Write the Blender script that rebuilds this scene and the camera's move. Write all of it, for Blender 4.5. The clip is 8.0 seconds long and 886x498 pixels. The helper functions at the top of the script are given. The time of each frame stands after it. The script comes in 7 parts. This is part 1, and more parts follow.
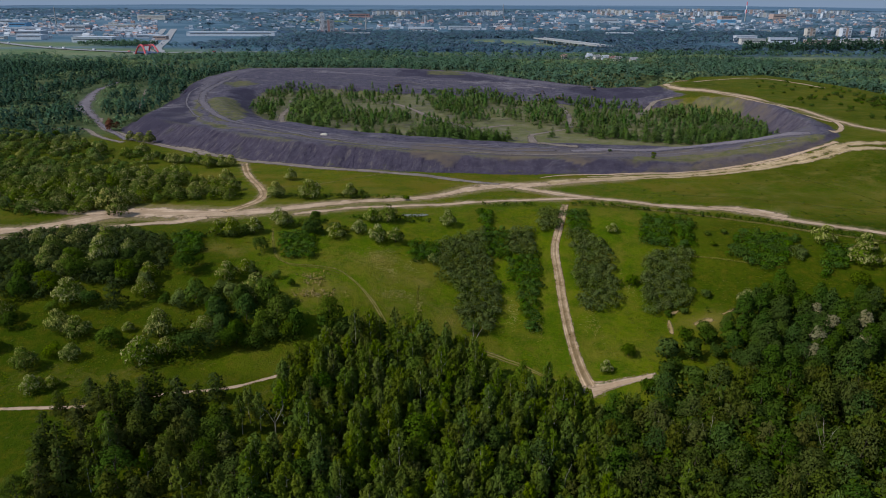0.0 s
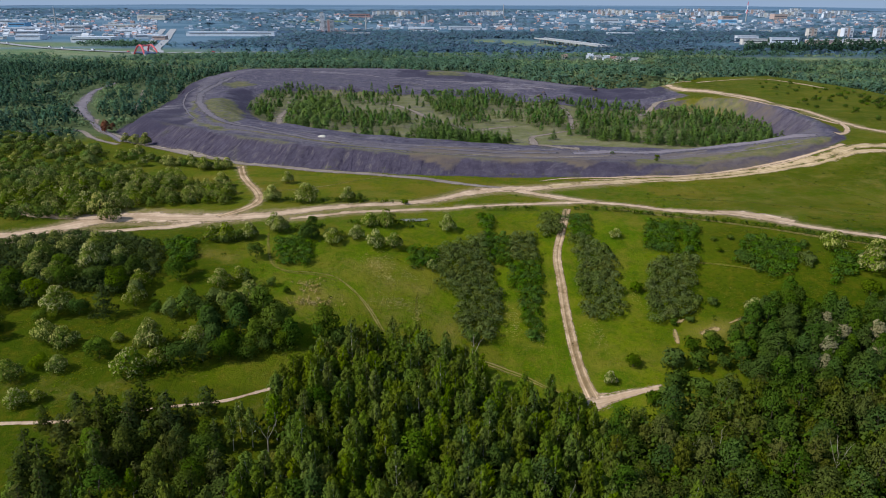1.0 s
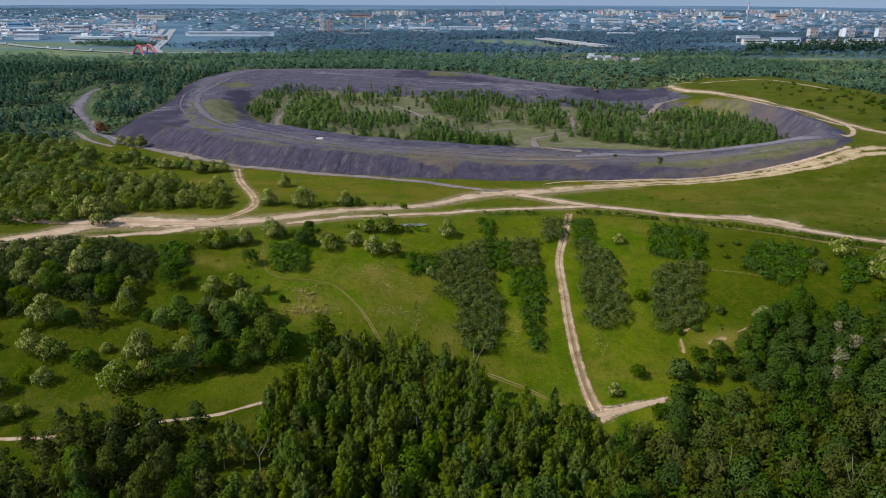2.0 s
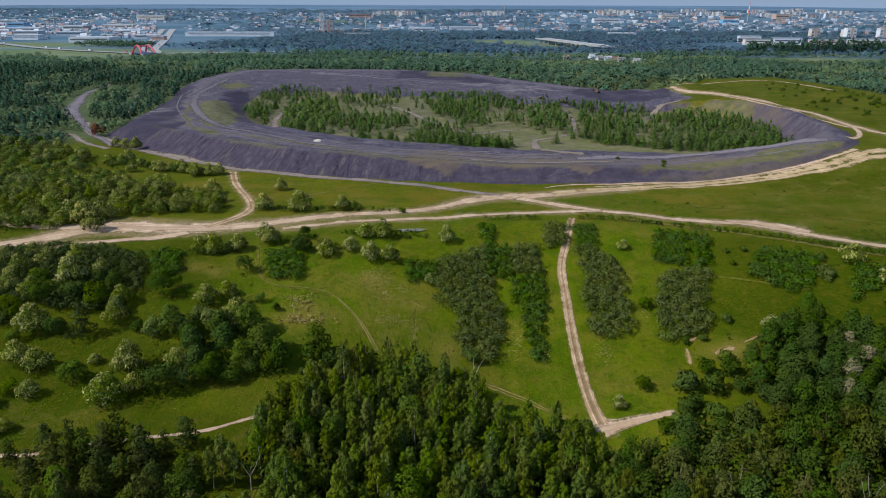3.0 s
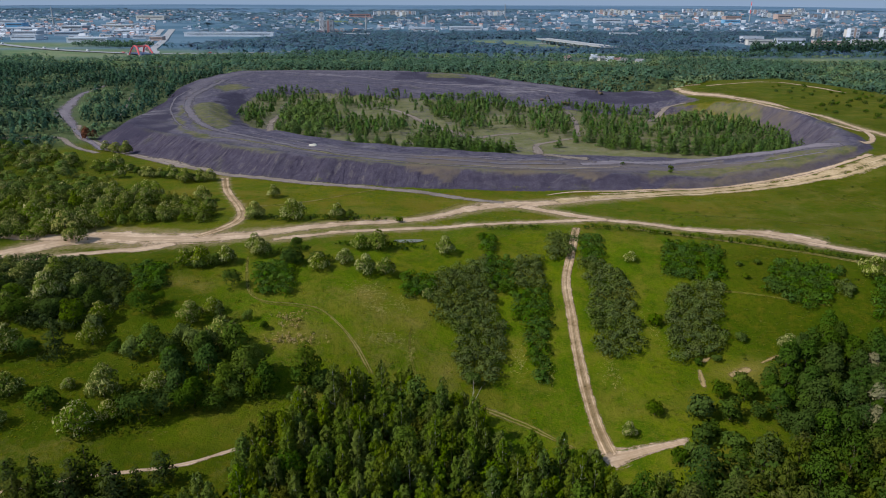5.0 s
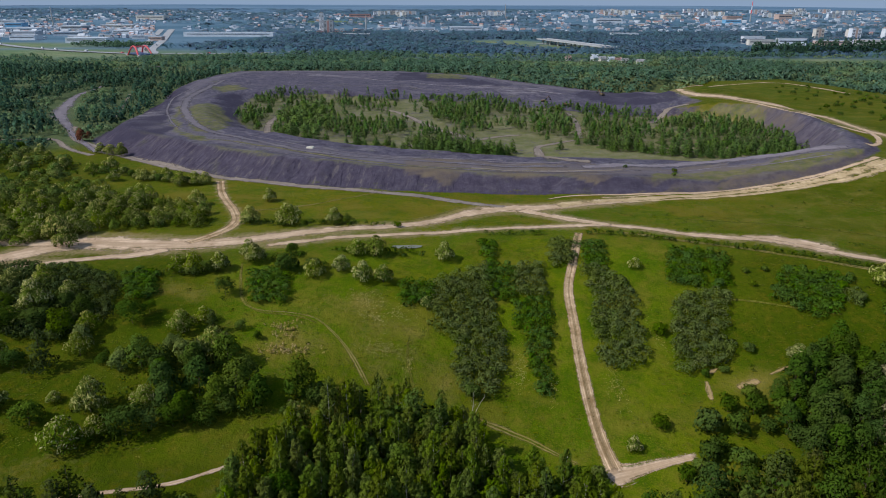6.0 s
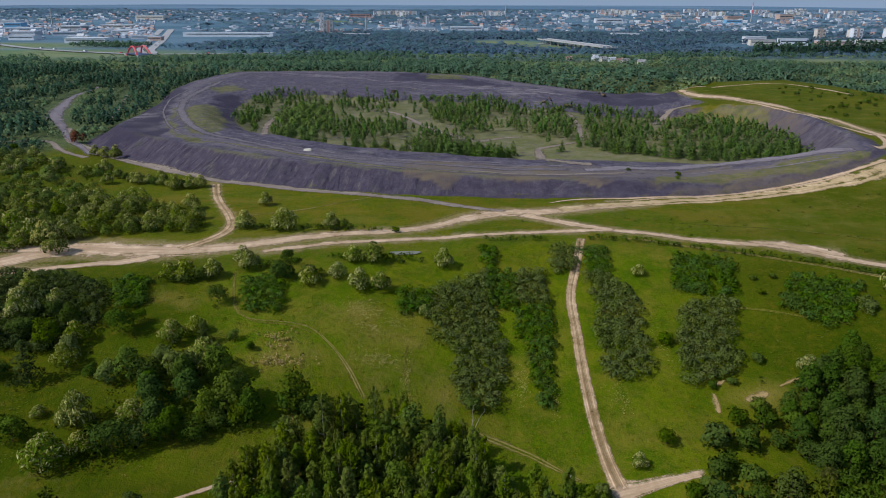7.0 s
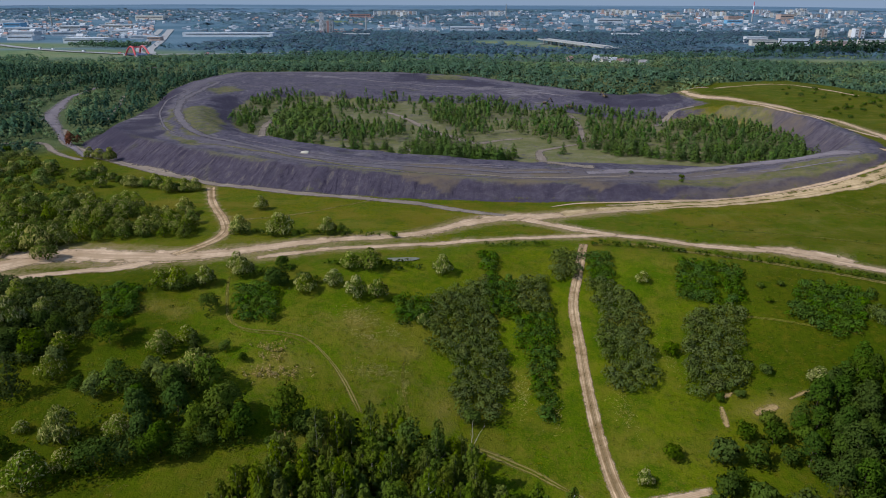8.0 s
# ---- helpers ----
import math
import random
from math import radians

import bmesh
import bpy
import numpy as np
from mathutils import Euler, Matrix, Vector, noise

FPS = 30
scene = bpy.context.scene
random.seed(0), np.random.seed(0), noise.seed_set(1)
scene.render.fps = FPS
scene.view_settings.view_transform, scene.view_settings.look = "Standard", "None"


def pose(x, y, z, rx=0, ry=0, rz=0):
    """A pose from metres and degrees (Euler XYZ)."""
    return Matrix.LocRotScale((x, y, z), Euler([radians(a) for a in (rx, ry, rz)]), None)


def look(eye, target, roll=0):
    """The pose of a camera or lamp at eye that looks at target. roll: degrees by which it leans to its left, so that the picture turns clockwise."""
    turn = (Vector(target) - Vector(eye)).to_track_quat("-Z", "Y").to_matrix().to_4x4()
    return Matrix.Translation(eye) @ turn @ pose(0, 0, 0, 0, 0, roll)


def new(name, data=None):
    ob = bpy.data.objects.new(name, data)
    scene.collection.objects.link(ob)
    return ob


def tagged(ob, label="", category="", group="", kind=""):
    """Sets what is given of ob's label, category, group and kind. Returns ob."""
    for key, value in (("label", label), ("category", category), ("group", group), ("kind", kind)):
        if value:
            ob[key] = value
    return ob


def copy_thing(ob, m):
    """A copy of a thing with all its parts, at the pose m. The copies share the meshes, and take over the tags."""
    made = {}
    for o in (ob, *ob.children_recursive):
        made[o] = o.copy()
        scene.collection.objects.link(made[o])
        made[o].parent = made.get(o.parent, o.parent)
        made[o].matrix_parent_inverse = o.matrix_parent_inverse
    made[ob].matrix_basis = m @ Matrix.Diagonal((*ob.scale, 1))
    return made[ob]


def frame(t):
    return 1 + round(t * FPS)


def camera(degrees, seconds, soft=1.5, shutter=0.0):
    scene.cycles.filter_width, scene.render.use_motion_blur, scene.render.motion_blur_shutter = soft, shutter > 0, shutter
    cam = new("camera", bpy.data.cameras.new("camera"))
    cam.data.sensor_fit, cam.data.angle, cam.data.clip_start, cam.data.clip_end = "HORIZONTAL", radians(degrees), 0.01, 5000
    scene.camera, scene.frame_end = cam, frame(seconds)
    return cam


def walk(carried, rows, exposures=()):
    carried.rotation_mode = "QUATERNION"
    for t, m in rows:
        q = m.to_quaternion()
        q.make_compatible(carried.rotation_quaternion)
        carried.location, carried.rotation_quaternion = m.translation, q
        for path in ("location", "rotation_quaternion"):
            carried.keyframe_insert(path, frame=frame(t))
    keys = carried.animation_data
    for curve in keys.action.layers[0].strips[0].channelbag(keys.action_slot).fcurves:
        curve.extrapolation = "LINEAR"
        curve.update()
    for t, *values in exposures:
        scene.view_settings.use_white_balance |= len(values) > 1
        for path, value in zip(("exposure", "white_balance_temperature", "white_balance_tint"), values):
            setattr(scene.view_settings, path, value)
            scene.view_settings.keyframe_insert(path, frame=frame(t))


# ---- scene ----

# ---------------------------------------------------------------- camera
cam = camera(66.0, 8.0, soft=1.0)
PATH = [(t, 0.22 * t + 0.006 * t * t, 4.975 * t - 0.0135 * t * t, 82.0 + 0.02 * t, 70.316, -0.16, 0.026 * t)
        for t in (0.0, 0.5, 1.0, 1.5, 3.0, 3.5, 4.0, 4.5, 6.0, 6.5, 7.0, 7.5, 8.0)]
EXPOSURE = [(t, stops, 6400, 10) for t, stops in ((0.0, 0.08), (0.1, 0.32), (0.3, 0.52), (1.0, 0.57), (2.0, 0.5), (4.0, 0.44), (8.0, 0.3))]
walk(cam, [(t, pose(x, y, z, rx, ry, rz)) for t, x, y, z, rx, ry, rz in PATH], EXPOSURE)

# ---------------------------------------------------------------- light
SUN_ELEV, SUN_AZ = radians(46), radians(-110)      # azimuth clockwise from +y
world = bpy.data.worlds.new("sky")
scene.world = world
world.use_nodes = True
wn = world.node_tree.nodes
sky = wn.new("ShaderNodeTexSky")
sky.sky_type, sky.sun_disc = "NISHITA", False
sky.sun_elevation, sky.sun_rotation = SUN_ELEV, SUN_AZ
sky.air_density, sky.dust_density = 1.0, 0.4
world.node_tree.links.new(sky.outputs[0], wn["Background"].inputs[0])
wn["Background"].inputs[1].default_value = 0.112
sun_data = bpy.data.lights.new("sun", "SUN")
sun_data.energy, sun_data.angle, sun_data.color = 3.12, radians(0.6), (1.0, 0.955, 0.875)
sun = new("sun", sun_data)
to_sun = Vector((math.sin(SUN_AZ) * math.cos(SUN_ELEV), math.cos(SUN_AZ) * math.cos(SUN_ELEV), math.sin(SUN_ELEV)))
sun.matrix_world = look(to_sun * 300, (0, 0, 0))

# a glowing sheet far behind everything stands in for hazy sky along the horizon
haze = bpy.data.materials.new("horizon_sky_glow")
haze.use_nodes = True
hn, hl = haze.node_tree.nodes, haze.node_tree.links
hn.remove(hn["Principled BSDF"])
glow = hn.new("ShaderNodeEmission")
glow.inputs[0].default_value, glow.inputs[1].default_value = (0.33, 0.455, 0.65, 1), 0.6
hl.new(glow.outputs[0], hn["Material Output"].inputs[0])
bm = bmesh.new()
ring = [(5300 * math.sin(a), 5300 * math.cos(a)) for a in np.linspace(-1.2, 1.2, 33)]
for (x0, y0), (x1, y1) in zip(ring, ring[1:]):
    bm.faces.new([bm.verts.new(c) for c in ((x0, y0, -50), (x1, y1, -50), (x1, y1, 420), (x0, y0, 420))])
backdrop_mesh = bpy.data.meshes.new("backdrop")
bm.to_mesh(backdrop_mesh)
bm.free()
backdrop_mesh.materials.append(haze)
tagged(new("backdrop", backdrop_mesh), "glowing pale blue backdrop of hazy sky along the horizon", "sky", "", "structure")

# ---------------------------------------------------------------- terrain
def ease(a, b, v):
    t = np.clip((v - a) / (b - a), 0.0, 1.0)
    return t * t * (3 - 2 * t)


def wave(x, y, size, seed):
    """Smooth value noise in about -1 to 1, of that many metres."""
    u, v = np.asarray(x, float) / size, np.asarray(y, float) / size
    i, j = np.floor(u), np.floor(v)
    a, b = u - i, v - j
    a, b = a * a * (3 - 2 * a), b * b * (3 - 2 * b)

    def h(p, q):
        n = np.sin(p * 127.1 + q * 311.7 + seed * 74.7) * 43758.5453
        return n - np.floor(n)
    return 2 * ((h(i, j) * (1 - a) + h(i + 1, j) * a) * (1 - b) + (h(i, j + 1) * (1 - a) + h(i + 1, j + 1) * a) * b) - 1


HEAP_X, HEAP_Y = 15.0, 420.0
# outer foot and inner foot of the heap's ring, counterclockwise from the front
OUTER = [(4, 265), (48, 262), (94, 266), (117, 269), (135, 273), (150, 278), (168, 291), (178, 320), (183, 360), (185, 430), (176, 510), (150, 530), (128, 520),
         (100, 545), (62, 590), (9, 655), (-100, 678), (-188, 670), (-202, 586), (-184, 490), (-171, 420), (-166, 355), (-128, 316), (-85, 286), (-42, 272)]
INNER = [(4, 312), (55, 305), (94, 307), (130, 303), (150, 307), (163, 322), (169, 360), (168, 400), (155, 420), (135, 425), (100, 438), (60, 462), (30, 482), (-36, 496), (-100, 512),
         (-128, 492), (-119, 425), (-96, 366), (-50, 327)]
# crest height over the plain, by angle from the front, counterclockwise
CREST = [(-180, 5.6), (-130, 5.8), (-100, 6.5), (-80, 7), (-50, 7.5), (-20, 6.5), (0, 5), (20, 4), (35, 2.5), (50, 1.0), (117, 0.8), (126, 4.5), (145, 5.4), (180, 5.6)]


def ring_table(pts):
    p = np.array(pts, float) - (HEAP_X, HEAP_Y)
    ang = np.degrees(np.arctan2(p[:, 0], -p[:, 1]))
    order = np.argsort(ang)
    a, r = ang[order], np.hypot(p[:, 0], p[:, 1])[order]
    return np.concatenate((a - 360, a, a + 360)), np.concatenate((r, r, r))


OUT_A, OUT_R = ring_table(OUTER)
IN_A, IN_R = ring_table(INNER)


def heap_place(x, y):
    dx, dy = np.asarray(x, float) - HEAP_X, np.asarray(y, float) - HEAP_Y
    ang, r = np.degrees(np.arctan2(dx, -dy)), np.hypot(dx, dy)
    return ang, r, np.interp(ang, OUT_A, OUT_R), np.interp(ang, IN_A, IN_R)


def foot_run(x, y):
    """Metres along the heap's outer foot to the point of it nearest to each place."""
    p = np.array(OUTER, float)
    best, run, gone = np.full(np.shape(x), 1e9), np.zeros(np.shape(x)), 0.0
    for (x0, y0), (x1, y1) in zip(p, np.roll(p, -1, 0)):
        long = math.hypot(x1 - x0, y1 - y0)
        t = np.clip(((x - x0) * (x1 - x0) + (y - y0) * (y1 - y0)) / long ** 2, 0, 1)
        d = np.hypot(x - x0 - t * (x1 - x0), y - y0 - t * (y1 - y0))
        run = np.where(d < best, gone + t * long, run)
        best = np.minimum(best, d)
        gone += long
    return run


def height(x, y):
    x, y = np.asarray(x, float), np.asarray(y, float)
    brow = np.interp(x, [-140, -100, -80, -42, -15, 16, 40, 74, 103, 125, 200], [168, 182, 192, 199, 203, 213, 214, 206, 192, 180, 150])
    toe = np.interp(x, [-100, -60, -34, 0, 15, 35, 60, 100], [108, 114, 122, 138, 142, 134, 138, 128])
    low = np.interp(x, [-100, -60, -34, 0, 15, 35, 60, 100], [9.5, 9.5, 8.5, 4, 2, 0.5, 4, 6])
    t = np.clip((y - toe) / (brow - toe), 0, 1)
    t = t - 0.06 * np.sin(2 * np.pi * t)
    z = low + (20 - low) * t - 0.05 * np.clip(toe - y, 0, 200)
    z = z - 8 * ease(690, 960, y)
    z = z + (0.35 * wave(x, y, 23, 1) + 0.18 * wave(x, y, 9, 2)) * ease(1500, 300, y)
    pool = np.exp(-(((x + 8.6) / 6.5) ** 2 + ((y - 205) / 4.5) ** 2) ** 2)
    z = z * (1 - pool) + 19.7 * pool
    # the heap
    ang, r, ro, ri = heap_place(x, y)
    crest = np.interp(ang, *np.array(CREST, float).T)
    out = ro - r
    run = foot_run(x, y) if np.any(r < ro + 12) else ang
    gully = wave(run, out * 0.12, 7.0, 5) + 0.7 * wave(run, out * 0.12, 3.6, 6)
    slope = np.clip(out / (crest * 1.8 + 1e-6), 0, 1)
    slope = np.where((slope > 0) & (slope < 1), np.clip(slope + 0.17 * gully * np.sin(np.pi * slope), 0, 1), slope)
    ramp = 16 + 44 * ease(110, 150, ang) + 44 * ease(135, 160, -ang) + 10 * ease(50, 70, -ang) * ease(125, 105, -ang)
    inner = np.clip((r - ri + 12) / ramp, 0, 1)
    inner = np.clip(inner + 0.1 * gully * np.sin(np.pi * inner), 0, 1)
    z = z + slope * (1.0 + (crest - 1.0) * inner)
    z = z + (0.5 * wave(x, y, 31, 8) + 0.35 * wave(x, y, 12, 9)) * ease(0, 30, out) * ease(-10, 10, r - ri)
    z = z + 2.6 * np.exp(-((x + 126 + 0.35 * (y - 400)) / 12) ** 2 - ((y - 398) / 34) ** 2)
    # the high ground beside it, which breaks off towards the heap's floor and falls away behind
    side = ease(90, 175, x) * ease(215, 300, y) * (1 - ease(117, 126, ang) * ease(-40, 0, out)) * np.clip((r - ri + 3) / 11 + 0.2 * gully * np.clip(1 - np.abs(r - ri - 2.5) / 9, 0, 1), 0, 1)
    z = z + 10 * side + 1.5 * np.exp(-((x - 240) / 60) ** 2 - ((y - 500) / 60) ** 2)
    lean = x / np.clip(y, 1, None)
    back = np.interp(lean, [0.2, 0.33, 0.457, 0.541, 0.64, 0.8], [620, 520, 540, 480, 415, 330])
    z = z - 15 * side * ease(0, 130, y - back) * ease(1000, 700, y) - 10 * side * ease(700, 1000, y)
    # the far country is raised so its edge meets the horizon in camera view
    return z + 68.4 * np.clip((y - 1900) / 3050, 0, 1.03)


def ground_z(x, y):
    return float(height(np.array([float(x)]), np.array([float(y)]))[0])
# terrain ends

# ---------------------------------------------------------------- materials
def nodes_of(name):
    m = bpy.data.materials.new(name)
    m.use_nodes = True
    t = m.node_tree
    for n in list(t.nodes):
        t.nodes.remove(n)
    return m, t.nodes, t.links


class Shade:
    """Short hand for a node material."""

    def __init__(self, name):
        self.m, self.n, self.l = nodes_of(name)
        self.out = self.n.new("ShaderNodeOutputMaterial")
        self.geo = self.n.new("ShaderNodeNewGeometry")

    def put(self, node, socket, value):
        if isinstance(value, bpy.types.NodeSocket):
            self.l.new(value, node.inputs[socket])
        elif value is not None:
            node.inputs[socket].default_value = (*value, 1.0) if isinstance(value, tuple) and len(value) == 3 else value

    def noise(self, size, detail=3.0, rough=0.6, offset=0.0, stretch=None):
        mp = self.n.new("ShaderNodeMapping")
        self.l.new(self.geo.outputs["Position"], mp.inputs[0])
        mp.inputs["Location"].default_value = (offset, offset * 1.7, offset * 0.3)
        s = stretch or (1, 1, 1)
        mp.inputs["Scale"].default_value = (s[0] / size, s[1] / size, s[2] / size)
        n = self.n.new("ShaderNodeTexNoise")
        n.inputs["Scale"].default_value, n.inputs["Detail"].default_value, n.inputs["Roughness"].default_value = 1.0, detail, rough
        self.l.new(mp.outputs[0], n.inputs["Vector"])
        return n.outputs[0]

    def attr(self, name):
        a = self.n.new("ShaderNodeAttribute")
        a.attribute_name = name
        return a.outputs["Fac"]

    def span(self, v, a, b, c=0.0, d=1.0):
        n = self.n.new("ShaderNodeMapRange")
        n.clamp = True
        self.put(n, 0, v)
        for i, x in enumerate((a, b, c, d)):
            n.inputs[i + 1].default_value = x
        return n.outputs[0]

    def math(self, op, a, b=0.0):
        n = self.n.new("ShaderNodeMath")
        n.operation = op
        self.put(n, 0, a)
        self.put(n, 1, b)
        return n.outputs[0]

    def mix(self, fac, a, b, how="MIX"):
        n = self.n.new("ShaderNodeMix")
        n.data_type, n.blend_type = "RGBA", how
        self.put(n, 0, fac)
        self.put(n, 6, a)
        self.put(n, 7, b)
        return n.outputs[2]

    def hsv(self, col, hue=0.5, sat=1.0, val=1.0):
        n = self.n.new("ShaderNodeHueSaturation")
        self.put(n, "Hue", hue)
        self.put(n, "Saturation", sat)
        self.put(n, "Value", val)
        self.put(n, "Color", col)
        return n.outputs[0]

    def bump(self, h, dist, strength=1.0):
        n = self.n.new("ShaderNodeBump")
        n.inputs["Distance"].default_value, n.inputs["Strength"].default_value = dist, strength
        self.put(n, "Height", h)
        return n.outputs[0]

    def surface(self, col, rough=0.85, spec=0.2, normal=None, metal=0.0):
        p = self.n.new("ShaderNodeBsdfPrincipled")
        self.put(p, "Base Color", col)
        self.put(p, "Roughness", rough)
        self.put(p, "Specular IOR Level", spec)
        self.put(p, "Metallic", metal)
        if normal is not None:
            self.put(p, "Normal", normal)
        return p.outputs[0]

    def done(self, shader):
        self.l.new(shader, self.out.inputs[0])
        return self.m


def foliage(name, dark, light, let_through=0.22, tint=False, swing=0.012, spread=0.6, blotch=1.6):
    s = Shade(name)
    info = s.n.new("ShaderNodeObjectInfo").outputs["Random"]
    isl = s.geo.outputs["Random Per Island"]
    who = s.attr("tint") if tint else info
    col = s.mix(s.span(isl, 0, 1, 0.42 - spread / 2, 0.42 + spread / 2), dark, light)
    col = s.mix(s.span(s.noise(blotch, 2), 0.35, 0.7), col, light)
    col = s.hsv(col, s.span(who, 0, 1, 0.5 - swing, 0.5 + swing), s.span(s.math("FRACT", s.math("MULTIPLY", who, 7.3)), 0, 1, 0.88, 1.08),
                s.span(s.math("FRACT", s.math("MULTIPLY", who, 13.7)), 0, 1, 0.84, 1.12))
    way = s.n.new("ShaderNodeAttribute")
    way.attribute_name = "out"
    turned = s.n.new("ShaderNodeVectorTransform")
    turned.vector_type, turned.convert_from, turned.convert_to = "NORMAL", "OBJECT", "WORLD"
    s.l.new(way.outputs["Vector"], turned.inputs[0])
    a = s.n.new("ShaderNodeBsdfDiffuse")
    s.put(a, 0, col)
    s.put(a, "Normal", turned.outputs[0])
    a = a.outputs[0]
    b = s.n.new("ShaderNodeBsdfTranslucent")
    s.put(b, 0, col)
    s.put(b, "Normal", turned.outputs[0])
    m = s.n.new("ShaderNodeMixShader")
    m.inputs[0].default_value = let_through
    s.l.new(a, m.inputs[1])
    s.l.new(b.outputs[0], m.inputs[2])
    return s.done(m.outputs[0])


def plain(name, col, rough=0.7, size=1.0, amount=0.25, spec=0.3, metal=0.0):
    s = Shade(name)
    n = s.noise(size, 4, 0.65)
    info = s.n.new("ShaderNodeObjectInfo").outputs["Random"]
    v = s.math("ADD", s.span(n, 0.3, 0.7, 1 - amount, 1 + amount), s.span(info, 0, 1, -0.1, 0.1))
    return s.done(s.surface(s.hsv(col, 0.5, 1.0, v), rough, spec, s.bump(n, 0.02, 0.3), metal))


def ground_material():
    s = Shade("ground")
    big, mid, fine = s.noise(38, 3), s.noise(7, 4, 0.65, 11), s.noise(0.9, 4, 0.7, 5)
    tiny = s.noise(0.28, 2, 0.7, 9)
    patch = s.noise(2.6, 5, 0.7, 15)
    grass = s.mix(s.span(big, 0.36, 0.64), (0.056, 0.086, 0.001), (0.094, 0.098, 0.002))
    grass = s.mix(s.math("MULTIPLY", s.span(mid, 0.48, 0.66), 0.8), grass, (0.042, 0.075, 0.003))
    grass = s.mix(s.math("MULTIPLY", s.span(patch, 0.5, 0.72), 0.75), grass, (0.12, 0.1, 0.022))
    grass = s.mix(s.math("MULTIPLY", s.span(fine, 0.5, 0.62), 0.8), grass, (0.032, 0.06, 0.003))
    grass = s.mix(s.math("MULTIPLY", s.span(tiny, 0.5, 0.66), 0.6), grass, (0.13, 0.15, 0.02))
    # Own grass mix below the brow, with the slope's shading put in its colour.
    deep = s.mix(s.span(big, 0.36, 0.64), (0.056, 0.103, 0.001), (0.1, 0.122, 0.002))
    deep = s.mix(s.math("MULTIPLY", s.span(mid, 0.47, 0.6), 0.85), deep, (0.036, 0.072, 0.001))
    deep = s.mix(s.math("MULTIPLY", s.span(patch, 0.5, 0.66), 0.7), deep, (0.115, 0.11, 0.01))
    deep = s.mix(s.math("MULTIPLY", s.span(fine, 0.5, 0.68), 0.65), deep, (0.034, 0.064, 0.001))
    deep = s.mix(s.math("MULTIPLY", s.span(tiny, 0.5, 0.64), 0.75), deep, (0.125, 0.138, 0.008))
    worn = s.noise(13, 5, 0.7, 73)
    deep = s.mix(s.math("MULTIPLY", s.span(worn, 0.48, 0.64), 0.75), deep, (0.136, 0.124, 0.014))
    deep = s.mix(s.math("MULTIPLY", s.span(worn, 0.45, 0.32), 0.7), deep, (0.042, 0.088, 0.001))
    grass = s.mix(s.attr("slope_shading"), grass, deep)
    grass = s.mix(s.math("MULTIPLY", s.math("SUBTRACT", 1.0, s.attr("slope_shading")), s.math("MULTIPLY", s.span(worn, 0.48, 0.62), 0.7)), grass, (0.125, 0.1, 0.012))
    sweep = s.noise(10, 5, 0.7, 57, (0.3, 1.0, 1.0))
    open_land = s.math("SUBTRACT", 1.0, s.attr("slope_shading"))
    grass = s.mix(s.math("MULTIPLY", open_land, s.math("MULTIPLY", s.span(sweep, 0.46, 0.34), 0.6)), grass, (0.038, 0.066, 0.002))
    grass = s.mix(s.math("MULTIPLY", open_land, s.math("MULTIPLY", s.span(sweep, 0.54, 0.66), 0.5)), grass, (0.14, 0.122, 0.02))
    # Darker rank grass; darkening towards the view's edges is put into this colour.
    dimmed_rank = s.mix(s.span(big, 0.36, 0.64), (0.028, 0.052, 0.0005), (0.05, 0.067, 0.002))
    dimmed_rank = s.mix(s.math("MULTIPLY", s.span(patch, 0.48, 0.66), 0.65), dimmed_rank, (0.09, 0.078, 0.005))
    dimmed_rank = s.mix(s.math("MULTIPLY", s.span(fine, 0.5, 0.66), 0.7), dimmed_rank, (0.022, 0.042, 0.001))
    grass = s.mix(s.attr("dimmed_rank"), grass, dimmed_rank)
    dry = s.mix(s.span(mid, 0.3, 0.7), (0.15, 0.122, 0.016), (0.25, 0.185, 0.045))
    dry = s.mix(s.span(fine, 0.45, 0.75), dry, (0.09, 0.098, 0.022))
    slag = s.mix(s.span(s.noise(5, 5, 0.7, 3), 0.3, 0.7), (0.046, 0.041, 0.062), (0.11, 0.1, 0.134))
    slag = s.mix(s.math("MULTIPLY", s.span(s.noise(22, 4, 0.65, 21), 0.55, 0.75), 0.6), slag, (0.15, 0.135, 0.15))
    slag = s.mix(s.math("MULTIPLY", s.span(s.noise(14, 5, 0.7, 31), 0.58, 0.72), 0.6), slag, (0.11, 0.12, 0.04))
    grit, clods = s.noise(1.3, 6, 0.8, 141), s.noise(3.4, 5, 0.75, 151)
    slag = s.mix(s.math("MULTIPLY", s.span(grit, 0.5, 0.64), 0.5), slag, (0.036, 0.032, 0.047))
    slag = s.mix(s.math("MULTIPLY", s.span(grit, 0.47, 0.36), 0.4), slag, (0.185, 0.168, 0.185))
    slag = s.mix(s.math("MULTIPLY", s.span(clods, 0.54, 0.68), 0.55), slag, (0.034, 0.03, 0.046))
    comb = s.n.new("ShaderNodeCombineXYZ")
    s.put(comb, 0, s.math("MULTIPLY", s.math("ADD", s.attr("band"), s.math("MULTIPLY", s.noise(26, 3, 0.6, 17), 30.0)), 0.3))
    s.put(comb, 1, s.math("MULTIPLY", s.attr("turn"), 0.06))
    rim = s.n.new("ShaderNodeTexNoise")
    rim.inputs["Scale"].default_value, rim.inputs["Detail"].default_value = 1.0, 5.0
    s.l.new(comb.outputs[0], rim.inputs["Vector"])
    lip = s.math("ADD", s.attr("lip"), s.math("MULTIPLY", s.math("SUBTRACT", mid, 0.5), 5.0))
    terraced = s.math("MAXIMUM", s.attr("terrace"), s.attr("brown"))
